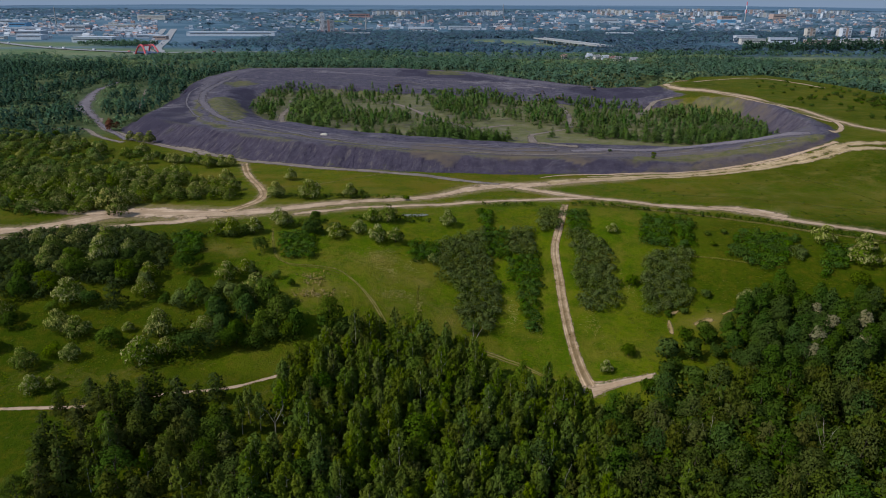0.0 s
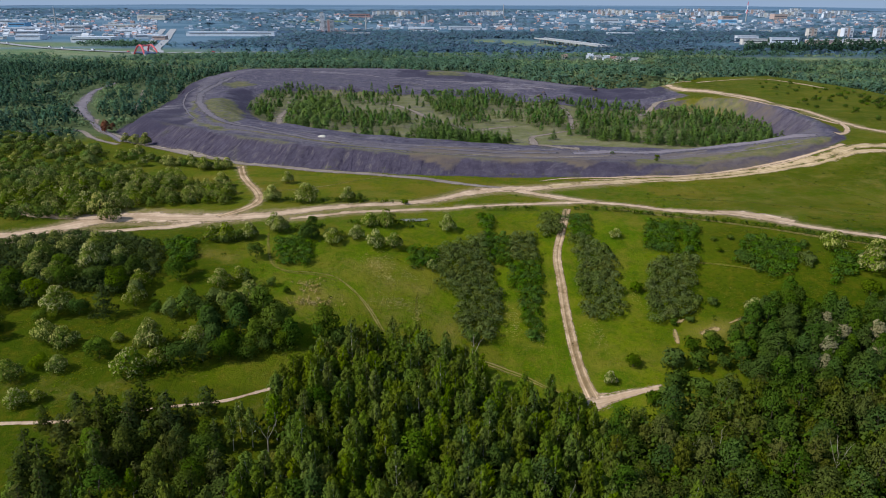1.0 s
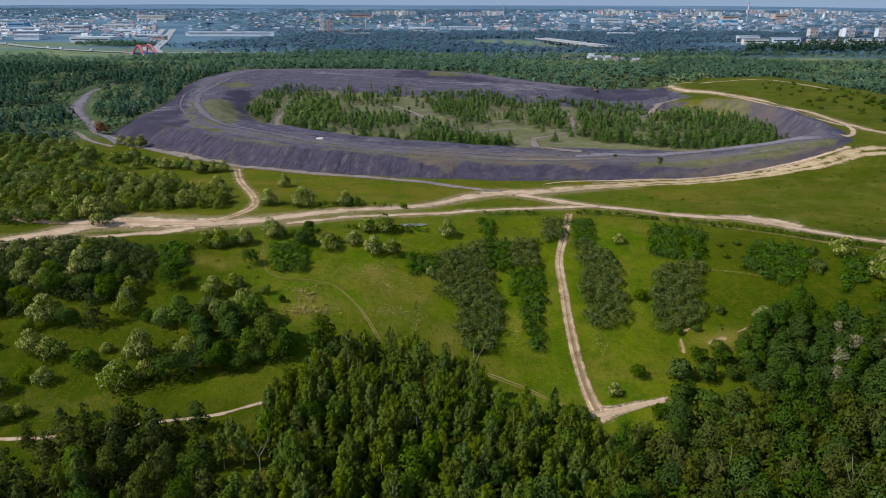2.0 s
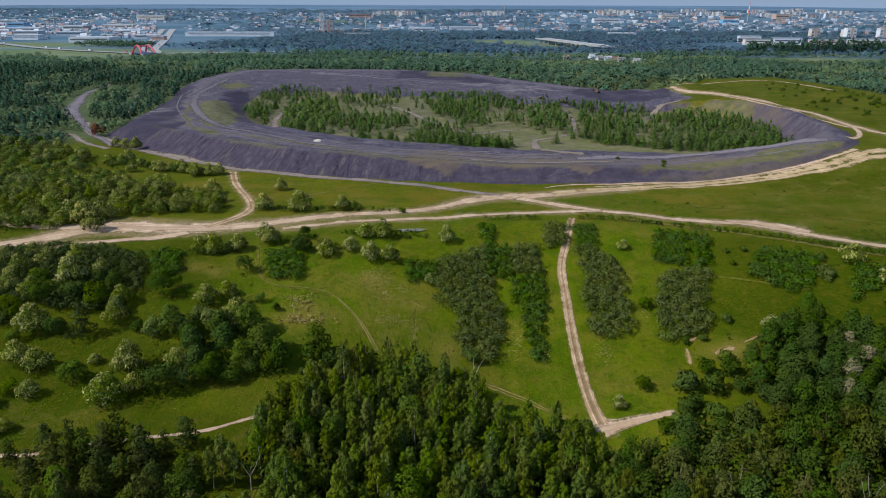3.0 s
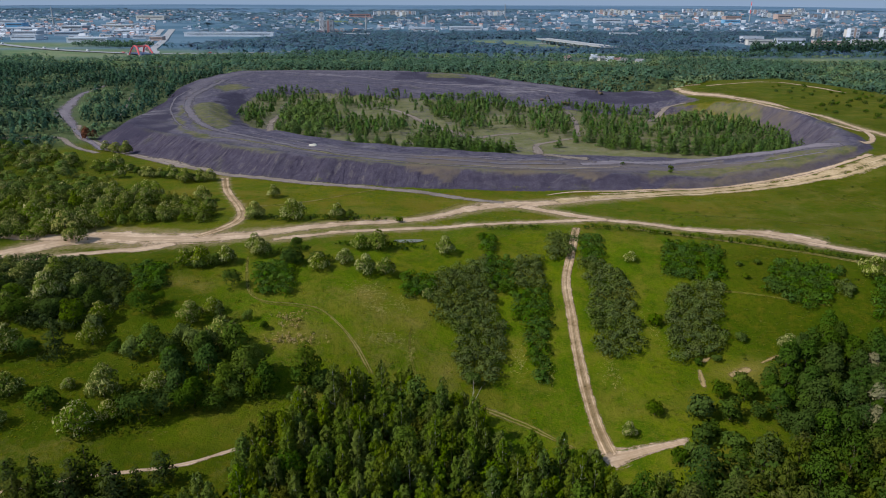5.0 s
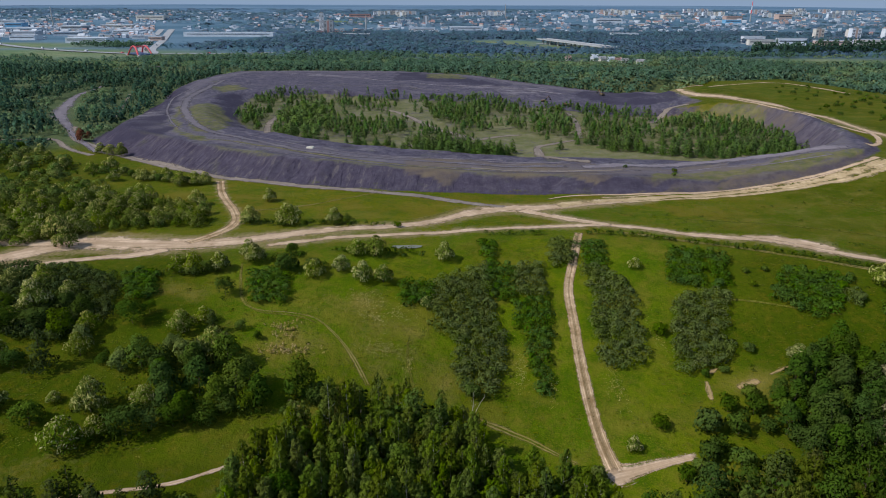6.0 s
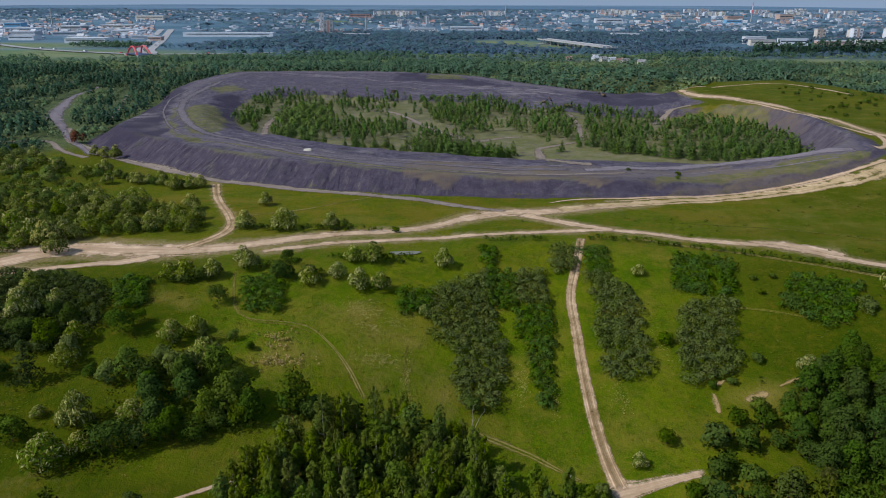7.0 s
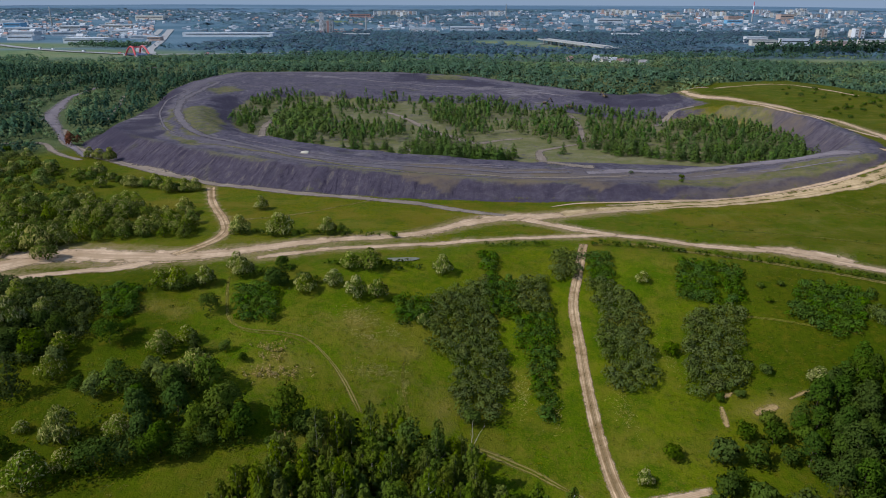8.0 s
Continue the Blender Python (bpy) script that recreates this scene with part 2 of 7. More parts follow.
    level = s.math("MAXIMUM", s.span(lip, -1.0, 2.0, 0.12, 1.0), terraced)
    rilled = s.math("SUBTRACT", 1.0, s.math("MULTIPLY", terraced, 0.85))
    slag = s.mix(s.math("MULTIPLY", level, s.math("MULTIPLY", s.span(rim.outputs[0], 0.55, 0.68), 0.4)), slag, (0.21, 0.19, 0.195))
    slag = s.mix(s.math("MULTIPLY", level, s.math("MULTIPLY", s.span(rim.outputs[0], 0.46, 0.34), 0.45)), slag, (0.035, 0.03, 0.046))
    comb2 = s.n.new("ShaderNodeCombineXYZ")
    s.put(comb2, 0, s.math("MULTIPLY", s.attr("band"), 0.11))
    s.put(comb2, 1, s.math("MULTIPLY", s.attr("turn"), 0.5))
    rill = s.n.new("ShaderNodeTexNoise")
    rill.inputs["Scale"].default_value, rill.inputs["Detail"].default_value, rill.inputs["Roughness"].default_value, rill.inputs["Distortion"].default_value = 1.0, 6.0, 0.75, 0.7
    s.l.new(comb2.outputs[0], rill.inputs["Vector"])
    slag = s.mix(s.math("MULTIPLY", s.span(lip, 4.0, 7.0), s.span(lip, 22.0, 14.0, 0.0, 0.4)), slag, (0.17, 0.15, 0.165))
    steep = s.math("MAXIMUM", s.span(lip, 0.5, -1.5), s.attr("cliff"))
    slag = s.mix(s.math("MULTIPLY", steep, 0.55), slag, (0.045, 0.036, 0.056))
    slag = s.mix(s.math("MULTIPLY", s.math("MULTIPLY", steep, s.span(rill.outputs[0], 0.54, 0.68)), s.math("MULTIPLY", rilled, 0.6)), slag, (0.16, 0.135, 0.12))
    # Dark streaks put the rills' shadow into the steep slag's colour.
    slag = s.mix(s.math("MULTIPLY", s.math("MULTIPLY", steep, s.span(rill.outputs[0], 0.47, 0.36)), s.math("MULTIPLY", rilled, 0.8)), slag, (0.026, 0.021, 0.036))
    # Dark slag; on the inner left slope this colour stands for shade.
    slag = s.mix(s.math("MULTIPLY", s.attr("fresh_shaded"), 0.88), slag, (0.038, 0.034, 0.054))
    weeds = s.math("MULTIPLY", s.span(lip, -1.2, 0.3), s.span(lip, 3.2, 1.4))
    slag = s.mix(s.math("MULTIPLY", s.math("MULTIPLY", weeds, s.attr("weed")), s.span(fine, 0.4, 0.55, 0.25, 0.9)), slag, (0.12, 0.115, 0.06))
    slag = s.mix(s.math("MULTIPLY", s.attr("pale"), s.span(s.noise(6, 5, 0.7, 97, (0.35, 1.0, 1.0)), 0.45, 0.62, 0.0, 0.6)), slag, (0.24, 0.215, 0.23))
    slag = s.mix(s.math("MULTIPLY", s.attr("brown"), s.span(s.noise(7, 5, 0.7, 103, (0.5, 1.0, 1.0)), 0.38, 0.6, 0.25, 0.85)), slag, (0.14, 0.11, 0.076))
    moss = s.mix(s.span(s.noise(6, 5, 0.7, 111), 0.4, 0.62), (0.08, 0.092, 0.03), (0.155, 0.138, 0.062))
    slag = s.mix(s.math("MULTIPLY", s.attr("moss"), s.span(patch, 0.36, 0.52, 0.2, 0.9)), slag, moss)
    sand = s.mix(s.span(mid, 0.3, 0.7), (0.32, 0.24, 0.135), (0.22, 0.165, 0.085))
    wood = s.mix(s.span(mid, 0.3, 0.7), (0.05, 0.078, 0.034), (0.098, 0.118, 0.056))
    # Distance haze is put into the far ground's colour as blue.
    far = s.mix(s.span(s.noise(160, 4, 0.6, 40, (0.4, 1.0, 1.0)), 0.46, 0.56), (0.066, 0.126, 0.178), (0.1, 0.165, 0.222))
    edge = s.math("MULTIPLY", s.math("SUBTRACT", fine, 0.5), 0.9)
    wide = s.math("MULTIPLY", s.math("SUBTRACT", mid, 0.5), 0.9)

    def cover(name, soft=0.12):
        return s.span(s.math("ADD", s.math("ADD", s.attr(name), edge), wide), 0.5 - soft, 0.5 + soft)
    col = s.mix(s.attr("wood"), grass, wood)
    col = s.mix(cover("dry", 0.35), col, dry)
    bare = s.mix(s.span(s.noise(11, 5, 0.7, 87), 0.42, 0.6), (0.1, 0.116, 0.045), (0.17, 0.162, 0.105))
    col = s.mix(s.attr("floor"), col, s.mix(s.span(patch, 0.45, 0.65), bare, (0.14, 0.135, 0.06)))
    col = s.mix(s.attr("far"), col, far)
    # Ground nearest the horizon takes a paler, stronger haze blue.
    col = s.mix(s.attr("far_haze"), col, s.mix(s.span(s.noise(300, 4, 0.6, 44, (0.25, 1.0, 1.0)), 0.44, 0.58), (0.085, 0.15, 0.225), (0.125, 0.195, 0.27)))
    col = s.mix(s.attr("field"), col, s.mix(s.span(big, 0.35, 0.65), (0.1, 0.155, 0.075), (0.16, 0.185, 0.105)))
    col = s.mix(cover("slag"), col, slag)
    col = s.mix(cover("sand", 0.25), col, sand)
    streaks = s.noise(3.2, 5, 0.7, 61, (1.0, 1.0, 0.25))
    rel = s.math("ADD", s.math("MULTIPLY", fine, 0.6), s.math("MULTIPLY", tiny, 0.4))
    return s.done(s.surface(col, 0.95, 0.03, s.bump(s.math("ADD", rel, streaks), 0.45, 0.85)))


def road_material(name, light, dark, ruts=0.0, soft=0.16, fray=1.0, lanes=9.0, depth=0.75):
    """Bare dirt that frays into the grass at its sides and along its middle."""
    s = Shade(name)
    across, along = s.attr("across"), s.attr("along")
    mid, fine = s.noise(4.5, 5, 0.7, 3), s.noise(0.7, 4, 0.7, 8)
    comb = s.n.new("ShaderNodeCombineXYZ")
    s.put(comb, 0, s.math("MULTIPLY", across, lanes))
    s.put(comb, 1, s.math("MULTIPLY", along, 0.45 / lanes))
    streak = s.n.new("ShaderNodeTexNoise")
    streak.inputs["Scale"].default_value, streak.inputs["Detail"].default_value = 1.0, 3.0
    s.l.new(comb.outputs[0], streak.inputs["Vector"])
    col = s.mix(s.span(mid, 0.32, 0.68), dark, light)
    col = s.mix(s.math("MULTIPLY", s.span(streak.outputs[0], 0.42, 0.6), depth), col, dark)
    col = s.mix(s.math("MULTIPLY", s.span(fine, 0.5, 0.75), 0.35), col, tuple(0.55 * c for c in dark))
    side = s.math("ABSOLUTE", s.math("SUBTRACT", s.math("MULTIPLY", across, 2.0), 1.0))
    body = s.math("SUBTRACT", 1.0, side)
    ragged = s.math("MULTIPLY", fray, s.math("ADD", s.math("MULTIPLY", s.math("SUBTRACT", mid, 0.5), 1.1), s.math("MULTIPLY", s.math("SUBTRACT", streak.outputs[0], 0.5), 1.0)))
    cover = s.span(s.math("ADD", s.math("ADD", body, ragged), s.math("MULTIPLY", s.math("SUBTRACT", fine, 0.5), 0.5)), 0.2, 0.2 + soft)
    cover = s.math("MULTIPLY", cover, s.span(s.math("ADD", s.attr("fade"), s.math("MULTIPLY", s.math("SUBTRACT", mid, 0.5), 0.8)), 0.28, 0.6))
    if ruts:
        ridge = s.span(s.math("ADD", s.math("SUBTRACT", 1.0, s.math("MULTIPLY", side, 3.2)), s.math("SUBTRACT", fine, 0.5)), 0.35, 0.75)
        cover = s.math("MULTIPLY", cover, s.math("SUBTRACT", 1.0, s.math("MULTIPLY", ridge, ruts)))
    a = s.surface(col, 0.95, 0.1, s.bump(fine, 0.08, 0.6))
    clear = s.n.new("ShaderNodeBsdfTransparent")
    m = s.n.new("ShaderNodeMixShader")
    s.put(m, 0, cover)
    s.l.new(clear.outputs[0], m.inputs[1])
    s.l.new(a, m.inputs[2])
    return s.done(m.outputs[0])


M_GROUND = ground_material()
M_SAND = road_material("sand_road", (0.6, 0.448, 0.32), (0.33, 0.232, 0.145), 0.0, 0.32, 1.2, 13.0, 0.8)
M_STRAND = road_material("rutted_sand", (0.58, 0.44, 0.28), (0.3, 0.22, 0.11), 0.0, 0.25, 2.1, 17.0, 0.8)
M_TRACK = road_material("rutted_dirt", (0.68, 0.5, 0.33), (0.2, 0.13, 0.06), 0.3, 0.2, 0.4, 22.0, 0.8)
M_GREYROAD = road_material("slag_road", (0.27, 0.225, 0.185), (0.16, 0.13, 0.11), 0.0, 0.3)
M_SLAGROAD = road_material("packed_slag", (0.165, 0.147, 0.16), (0.1, 0.088, 0.105), 0.0, 0.5)
M_LAVENDER = road_material("pale_slag", (0.23, 0.2, 0.215), (0.14, 0.122, 0.14), 0.0, 0.5)
M_TRACE = road_material("trodden_grass", (0.16, 0.14, 0.025), (0.09, 0.1, 0.008), 0.6, 0.5)
M_FAINT = road_material("worn_grass", (0.26, 0.205, 0.075), (0.13, 0.12, 0.02), 0.95, 0.4)
M_LEAF = foliage("leaves_green", (0.054, 0.098, 0.007), (0.102, 0.154, 0.013), 0.33)
M_BIRCH = foliage("leaves_birch", (0.084, 0.13, 0.009), (0.128, 0.176, 0.015), 0.36, False, 0.016, 0.4)
M_DARKLEAF = foliage("leaves_dark", (0.029, 0.064, 0.007), (0.062, 0.105, 0.012), 0.28)
M_WILLOW = foliage("leaves_willow", (0.07, 0.105, 0.022), (0.145, 0.185, 0.05), 0.27)
M_HAW = foliage("leaves_hawthorn", (0.062, 0.102, 0.008), (0.136, 0.182, 0.019), 0.29)
M_BLOSSOM = foliage("blossom", (0.24, 0.235, 0.07), (0.42, 0.4, 0.145), 0.2, False, 0.01)
M_PINE = foliage("needles_pine", (0.054, 0.114, 0.024), (0.13, 0.21, 0.046), 0.32)
M_CONIFER = foliage("needles_dark", (0.042, 0.062, 0.009), (0.08, 0.1, 0.016), 0.3, False, 0.02)
M_THICKET = foliage("leaves_thicket", (0.038, 0.088, 0.006), (0.074, 0.138, 0.012), 0.25, True)
M_SCRUB = foliage("leaves_scrub", (0.028, 0.056, 0.006), (0.068, 0.105, 0.012), 0.3, True)
M_GREYSHRUB = foliage("leaves_grey", (0.07, 0.099, 0.02), (0.124, 0.157, 0.04), 0.24, True, 0.012, 0.5)
M_DARKSHRUB = foliage("leaves_dark_shrub", (0.034, 0.056, 0.012), (0.068, 0.096, 0.025), 0.24, True, 0.015, 0.5)
M_GREENSHRUB = foliage("leaves_shrub", (0.038, 0.072, 0.005), (0.07, 0.112, 0.01), 0.3, True)
M_PINES = foliage("needles_young", (0.056, 0.116, 0.026), (0.13, 0.21, 0.047), 0.32, True, 0.025)
M_LIGHTPINES = foliage("leaves_young", (0.07, 0.135, 0.03), (0.14, 0.21, 0.05), 0.3, True)
# Woods grow bluer with distance: haze is put into the leaf colours.
M_SIDEWOODS = foliage("leaves_side_woods", (0.024, 0.064, 0.044), (0.07, 0.14, 0.082), 0.28, True, 0.025, 0.35, 5.0)
M_WOODS = foliage("leaves_woods", (0.044, 0.1, 0.064), (0.096, 0.172, 0.104), 0.3, True, 0.03, 0.25, 9.0)
M_LIGHTWOODS = foliage("leaves_light_woods", (0.09, 0.158, 0.072), (0.175, 0.25, 0.118), 0.3, True, 0.03, 0.25, 9.0)
M_HAZEWOODS = foliage("leaves_hazy_woods", (0.055, 0.112, 0.162), (0.09, 0.158, 0.21), 0.3, True, 0.03, 0.2, 30.0)
M_HORIZONHAZE = foliage("leaves_horizon_haze", (0.078, 0.145, 0.212), (0.11, 0.188, 0.262), 0.3, True, 0.02, 0.15, 60.0)
M_BARK = plain("bark", (0.09, 0.07, 0.05), 0.9, 0.3, 0.4)
M_WHITEBARK = plain("birch_bark", (0.42, 0.39, 0.33), 0.8, 0.35, 0.45)
M_DEADWOOD = plain("dead_wood", (0.3, 0.26, 0.19), 0.85, 0.3, 0.3)


# ---------------------------------------------------------------- building blocks
def mesh_of(name, verts, faces, material, smooth=False, **attrs):
    """A mesh from numpy arrays: faces all of one length."""
    verts, faces = np.asarray(verts, np.float32), np.asarray(faces, np.int32)
    me = bpy.data.meshes.new(name)
    k = faces.shape[1]
    me.vertices.add(len(verts))
    me.vertices.foreach_set("co", verts.ravel())
    me.loops.add(faces.size)
    me.loops.foreach_set("vertex_index", faces.ravel())
    me.polygons.add(len(faces))
    me.polygons.foreach_set("loop_start", np.arange(0, faces.size, k, dtype=np.int32))
    me.polygons.foreach_set("use_smooth", np.full(len(faces), smooth))
    for key, values in attrs.items():
        values = np.asarray(values, np.float32)
        a = me.attributes.new(key, "FLOAT" if values.ndim == 1 else "FLOAT_VECTOR", "POINT")
        a.data.foreach_set("value" if values.ndim == 1 else "vector", values.ravel())
    me.update(calc_edges=True)
    me.validate()
    me.materials.append(material)
    return me


def part(name, me, parent, label=""):
    ob = new(name, me)
    ob.parent = parent
    return tagged(ob, label)


def grid_faces(rows, cols):
    i = np.arange(rows - 1)[:, None] * cols + np.arange(cols - 1)[None, :]
    return np.stack((i, i + 1, i + cols + 1, i + cols), -1).reshape(-1, 4)


def leaf_quads(rng, centre, outward, size, flat=0.55, long=1.0, broad=1.0, rough=0.5):
    """Small kite-shaped sprays of leaves, one quad each, with the way out of the crown at each corner."""
    n = len(centre)
    nor = outward * flat + rng.normal(0, 0.5, (n, 3))
    nor /= np.linalg.norm(nor, axis=1)[:, None] + 1e-9
    a = np.cross(nor, rng.normal(0, 1, (n, 3)))
    a /= np.linalg.norm(a, axis=1)[:, None] + 1e-9
    b = np.cross(nor, a)
    s = (size * rng.uniform(0.6, 1.25, n))[:, None]
    w = broad * rng.uniform(0.45, 0.8, n)[:, None]
    if long > 1:
        b = b + np.array([0, 0, -0.6])
    v = np.stack((centre - b * s * 0.5 * long, centre + a * s * w * 0.5 + nor * s * 0.1, centre + b * s * 0.5 * long, centre - a * s * w * 0.5 + nor * s * 0.1), 1)
    facing = np.where((nor * outward).sum(1) < 0, -1.0, 1.0)[:, None]
    out = outward * (1.25 - rough) + nor * facing * rough
    out /= np.linalg.norm(out, axis=1)[:, None] + 1e-9
    return v.reshape(-1, 3), np.arange(4 * n).reshape(-1, 4), np.repeat(out, 4, 0)


def blob_points(rng, n, centre, radii, low=-0.5):
    """Points near the skin of a lobe, with the way out."""
    d = rng.normal(0, 1, (n, 3))
    d /= np.linalg.norm(d, axis=1)[:, None]
    d[:, 2] = np.where(d[:, 2] < low, -d[:, 2], d[:, 2])
    depth = 1 - np.abs(rng.normal(0, 0.16, n))
    return np.asarray(centre) + d * np.asarray(radii) * depth[:, None], d


def stem(bm, a, b, ra, rb, sides=6):
    a, b = Vector(a), Vector(b)
    q = (b - a).to_track_quat("Z", "Y")
    rings = []
    for p, r in ((a, ra), (b, rb)):
        rings.append([bm.verts.new(p + q @ Vector((r * math.cos(2 * math.pi * i / sides), r * math.sin(2 * math.pi * i / sides), 0))) for i in range(sides)])
    for i in range(sides):
        bm.faces.new((rings[0][i], rings[0][(i + 1) % sides], rings[1][(i + 1) % sides], rings[1][i]))
    bm.faces.new(rings[1])


def trunk_mesh(name, rng, tall, thick, limbs, material, lean=0.04, spread=0.45, first=0.35):
    bm = bmesh.new()
    p, r = Vector((0, 0, -0.4)), thick
    steps = 4
    knots = [p.copy()]
    for i in range(steps):
        q = Vector((rng.normal(0, lean) * tall, rng.normal(0, lean) * tall, tall * (i + 1) / steps))
        stem(bm, p, q, r, r * 0.78, 5)
        p, r = q, r * 0.78
        knots.append(q)
    for i in range(limbs):
        t = first + (0.92 - first) * (i + rng.uniform(0, 1)) / limbs
        k = min(int(t * steps), steps - 1)
        a = knots[k].lerp(knots[k + 1], t * steps - k)
        ang = i * 2.4 + rng.uniform(-0.5, 0.5)
        length = tall * spread * (1.15 - t)
        b = a + Vector((math.cos(ang) * length * 0.6, math.sin(ang) * length * 0.6, length * 0.45))
        c = b + Vector((math.cos(ang + 0.3) * length * 0.35, math.sin(ang + 0.3) * length * 0.35, length * 0.5))
        w = thick * (1 - t) * 0.6 + 0.02
        stem(bm, a, b, w, w * 0.7, 4)
        stem(bm, b, c, w * 0.7, w * 0.25, 3)
    me = bpy.data.meshes.new(name)
    bm.to_mesh(me)
    bm.free()
    me.materials.append(material)
    return me


def crown_mesh(rng, lobes, count, size, material, flat=0.55, long=1.0, low=-0.5):
    vs, fs, outs, base = [], [], [], 0
    heart = np.mean([l[:3] for l in lobes], axis=0) * (1, 1, 0.8)
    weight = np.array([l[3] * l[4] + l[3] * l[5] for l in lobes])
    weight = weight / weight.sum()
    for (x, y, z, rx, ry, rz), w in zip(lobes, weight):
        p, d = blob_points(rng, max(8, int(count * w)), (x, y, z), (rx, ry, rz), low)
        away = p - heart
        away /= np.linalg.norm(away, axis=1)[:, None] + 1e-9
        v, f, o = leaf_quads(rng, p, 0.65 * d + 0.35 * away, size, flat, long)
        outs.append(o)
        vs.append(v)
        fs.append(f + base)
        base += len(v)
    return mesh_of("crown", np.concatenate(vs), np.concatenate(fs), material, out=np.concatenate(outs))


def make_thing(name, label, category, group, parts):
    root = new(name)
    tagged(root, label, category, group)
    for n, me, lab in parts:
        part(n, me, root, lab)
    return root


def broadleaf(seed, tall=9.5, wide=3.2, material=None, count=860, label="tall broadleaf tree with a dense green crown", size=0.56, name="broadleaf_tree"):
    rng = np.random.RandomState(seed)
    lobes = [(0, 0, tall * 0.5, wide * 0.7, wide * 0.7, tall * 0.42)]
    for i in range(15):
        a, t = i * 2.39 + rng.uniform(-0.4, 0.4), (i + rng.uniform(0, 1)) / 15
        rr = wide * (0.72 - 0.62 * t * t) * rng.uniform(0.8, 1.1)
        k = wide * rng.uniform(0.26, 0.4)
        lobes.append((math.cos(a) * rr, math.sin(a) * rr, tall * (0.16 + 0.74 * t), k, k, k * rng.uniform(0.8, 1.1)))
    return make_thing(name, label, "tree", "trees of the near wood",
                      [("trunk", trunk_mesh("trunk", rng, tall * 0.75, tall * 0.018, 4, M_BARK), ""), ("crown", crown_mesh(rng, lobes, count, size, material or M_LEAF, 1.5, 1.0, -0.25), "")])


def birch(seed, tall=11.5, wide=2.0, count=960, material=None, label="slender birch with a pale trunk and loose hanging green leaves", name="birch_tree", bark=None):
    rng = np.random.RandomState(seed)
    lobes = [(0, 0, tall * 0.5, wide * 0.45, wide * 0.45, tall * 0.42)]
    for i in range(26):
        t = (i + rng.uniform(0, 1)) / 26
        a = i * 2.4 + rng.uniform(-0.4, 0.4)
        rr = wide * 0.82 * (1 - t) ** 0.45 * rng.uniform(0.6, 1.15)
        w = wide * rng.uniform(0.2, 0.32) * (1.1 - 0.4 * t)
        lobes.append((math.cos(a) * rr, math.sin(a) * rr, tall * (0.2 + 0.78 * t), w, w, tall * rng.uniform(0.07, 0.12)))
    return make_thing(name, label, "tree", "trees of the near wood",
                      [("trunk", trunk_mesh("trunk", rng, tall * 0.93, tall * 0.013, 5, bark or M_WHITEBARK, 0.015, 0.25), ""),
                       ("crown", crown_mesh(rng, lobes, count, 0.38, material or M_BIRCH, 1.3, 1.6, -0.25), "")])


def hawthorn(seed, tall=4.6, wide=2.9, blossom=300, count=620, size=0.52):
    rng = np.random.RandomState(seed)
    lobes = [(0, 0, tall * 0.36, wide * 0.8, wide * 0.8, tall * 0.4)]
    for i in range(6):
        a = i * 1.05 + rng.uniform(-0.3, 0.3)
        lobes.append((math.cos(a) * wide * 0.55, math.sin(a) * wide * 0.55, tall * rng.uniform(0.12, 0.46), wide * 0.42, wide * 0.42, tall * 0.28))
    lobes.append((wide * 0.1, 0, tall * 0.74, wide * 0.45, wide * 0.45, tall * 0.24))
    pieces = [("trunk", trunk_mesh("trunk", rng, tall * 0.6, 0.1, 4, M_BARK, 0.05), ""), ("crown", crown_mesh(rng, lobes, count, size, M_HAW, 1.1, 1.0, -0.5), "")]
    label = "round green hawthorn bush in the grass"
    if blossom:
        big = [(x, y, z + 0.1, rx * 1.03, ry * 1.03, rz * 1.04) for x, y, z, rx, ry, rz in lobes[1:]]
        pieces.append(("blossom", crown_mesh(rng, big, int(blossom * 1.5), size * 0.62, M_BLOSSOM, 0.9, 1.6, 0.0), "creamy white blossom"))
        label = "round hawthorn bush covered in creamy white blossom"
    return make_thing("hawthorn_bush", label, "bush", "hawthorn bushes", pieces)


def dark_bush(seed, tall=3.6, wide=2.0, material=None, count=640, label="dense dark green bush standing in the grass", name="bush"):
    rng = np.random.RandomState(seed)
    lobes = [(0, 0, tall * 0.4, wide * 0.76, wide * 0.76, tall * 0.44)]
    for i in range(5):
        a = i * 1.26 + rng.uniform(-0.3, 0.3)
        lobes.append((math.cos(a) * wide * 0.5, math.sin(a) * wide * 0.5, tall * rng.uniform(0.18, 0.66), wide * 0.45, wide * 0.45, tall * 0.28))
    return make_thing(name, label, "bush", "bushes on the slope",
                      [("trunk", trunk_mesh("trunk", rng, tall * 0.6, 0.08, 4, M_BARK, 0.05), ""), ("crown", crown_mesh(rng, lobes, count, 0.48, material or M_DARKLEAF, 1.1, 1.0, -0.5), "")])


def pine(seed, tall=6.5, wide=2.2, count=400):
    rng = np.random.RandomState(seed)
    lobes = []
    for i in range(8):
        t = (i + 0.3) / 8
        a = i * 2.4
        w = wide * (1 - t) ** 0.8 * rng.uniform(0.8, 1.1) + 0.2
        lobes.append((math.cos(a) * w * 0.35, math.sin(a) * w * 0.35, tall * (0.08 + 0.84 * t), w, w, tall * 0.075))
    return make_thing("young_pine", "young conical pine on the bare floor of the heap", "tree", "pines on the heap",
                      [("trunk", trunk_mesh("trunk", rng, tall * 0.9, 0.11, 4, M_BARK, 0.008, 0.2), ""), ("crown", crown_mesh(rng, lobes, count, 0.62, M_PINE, 0.8), "")])


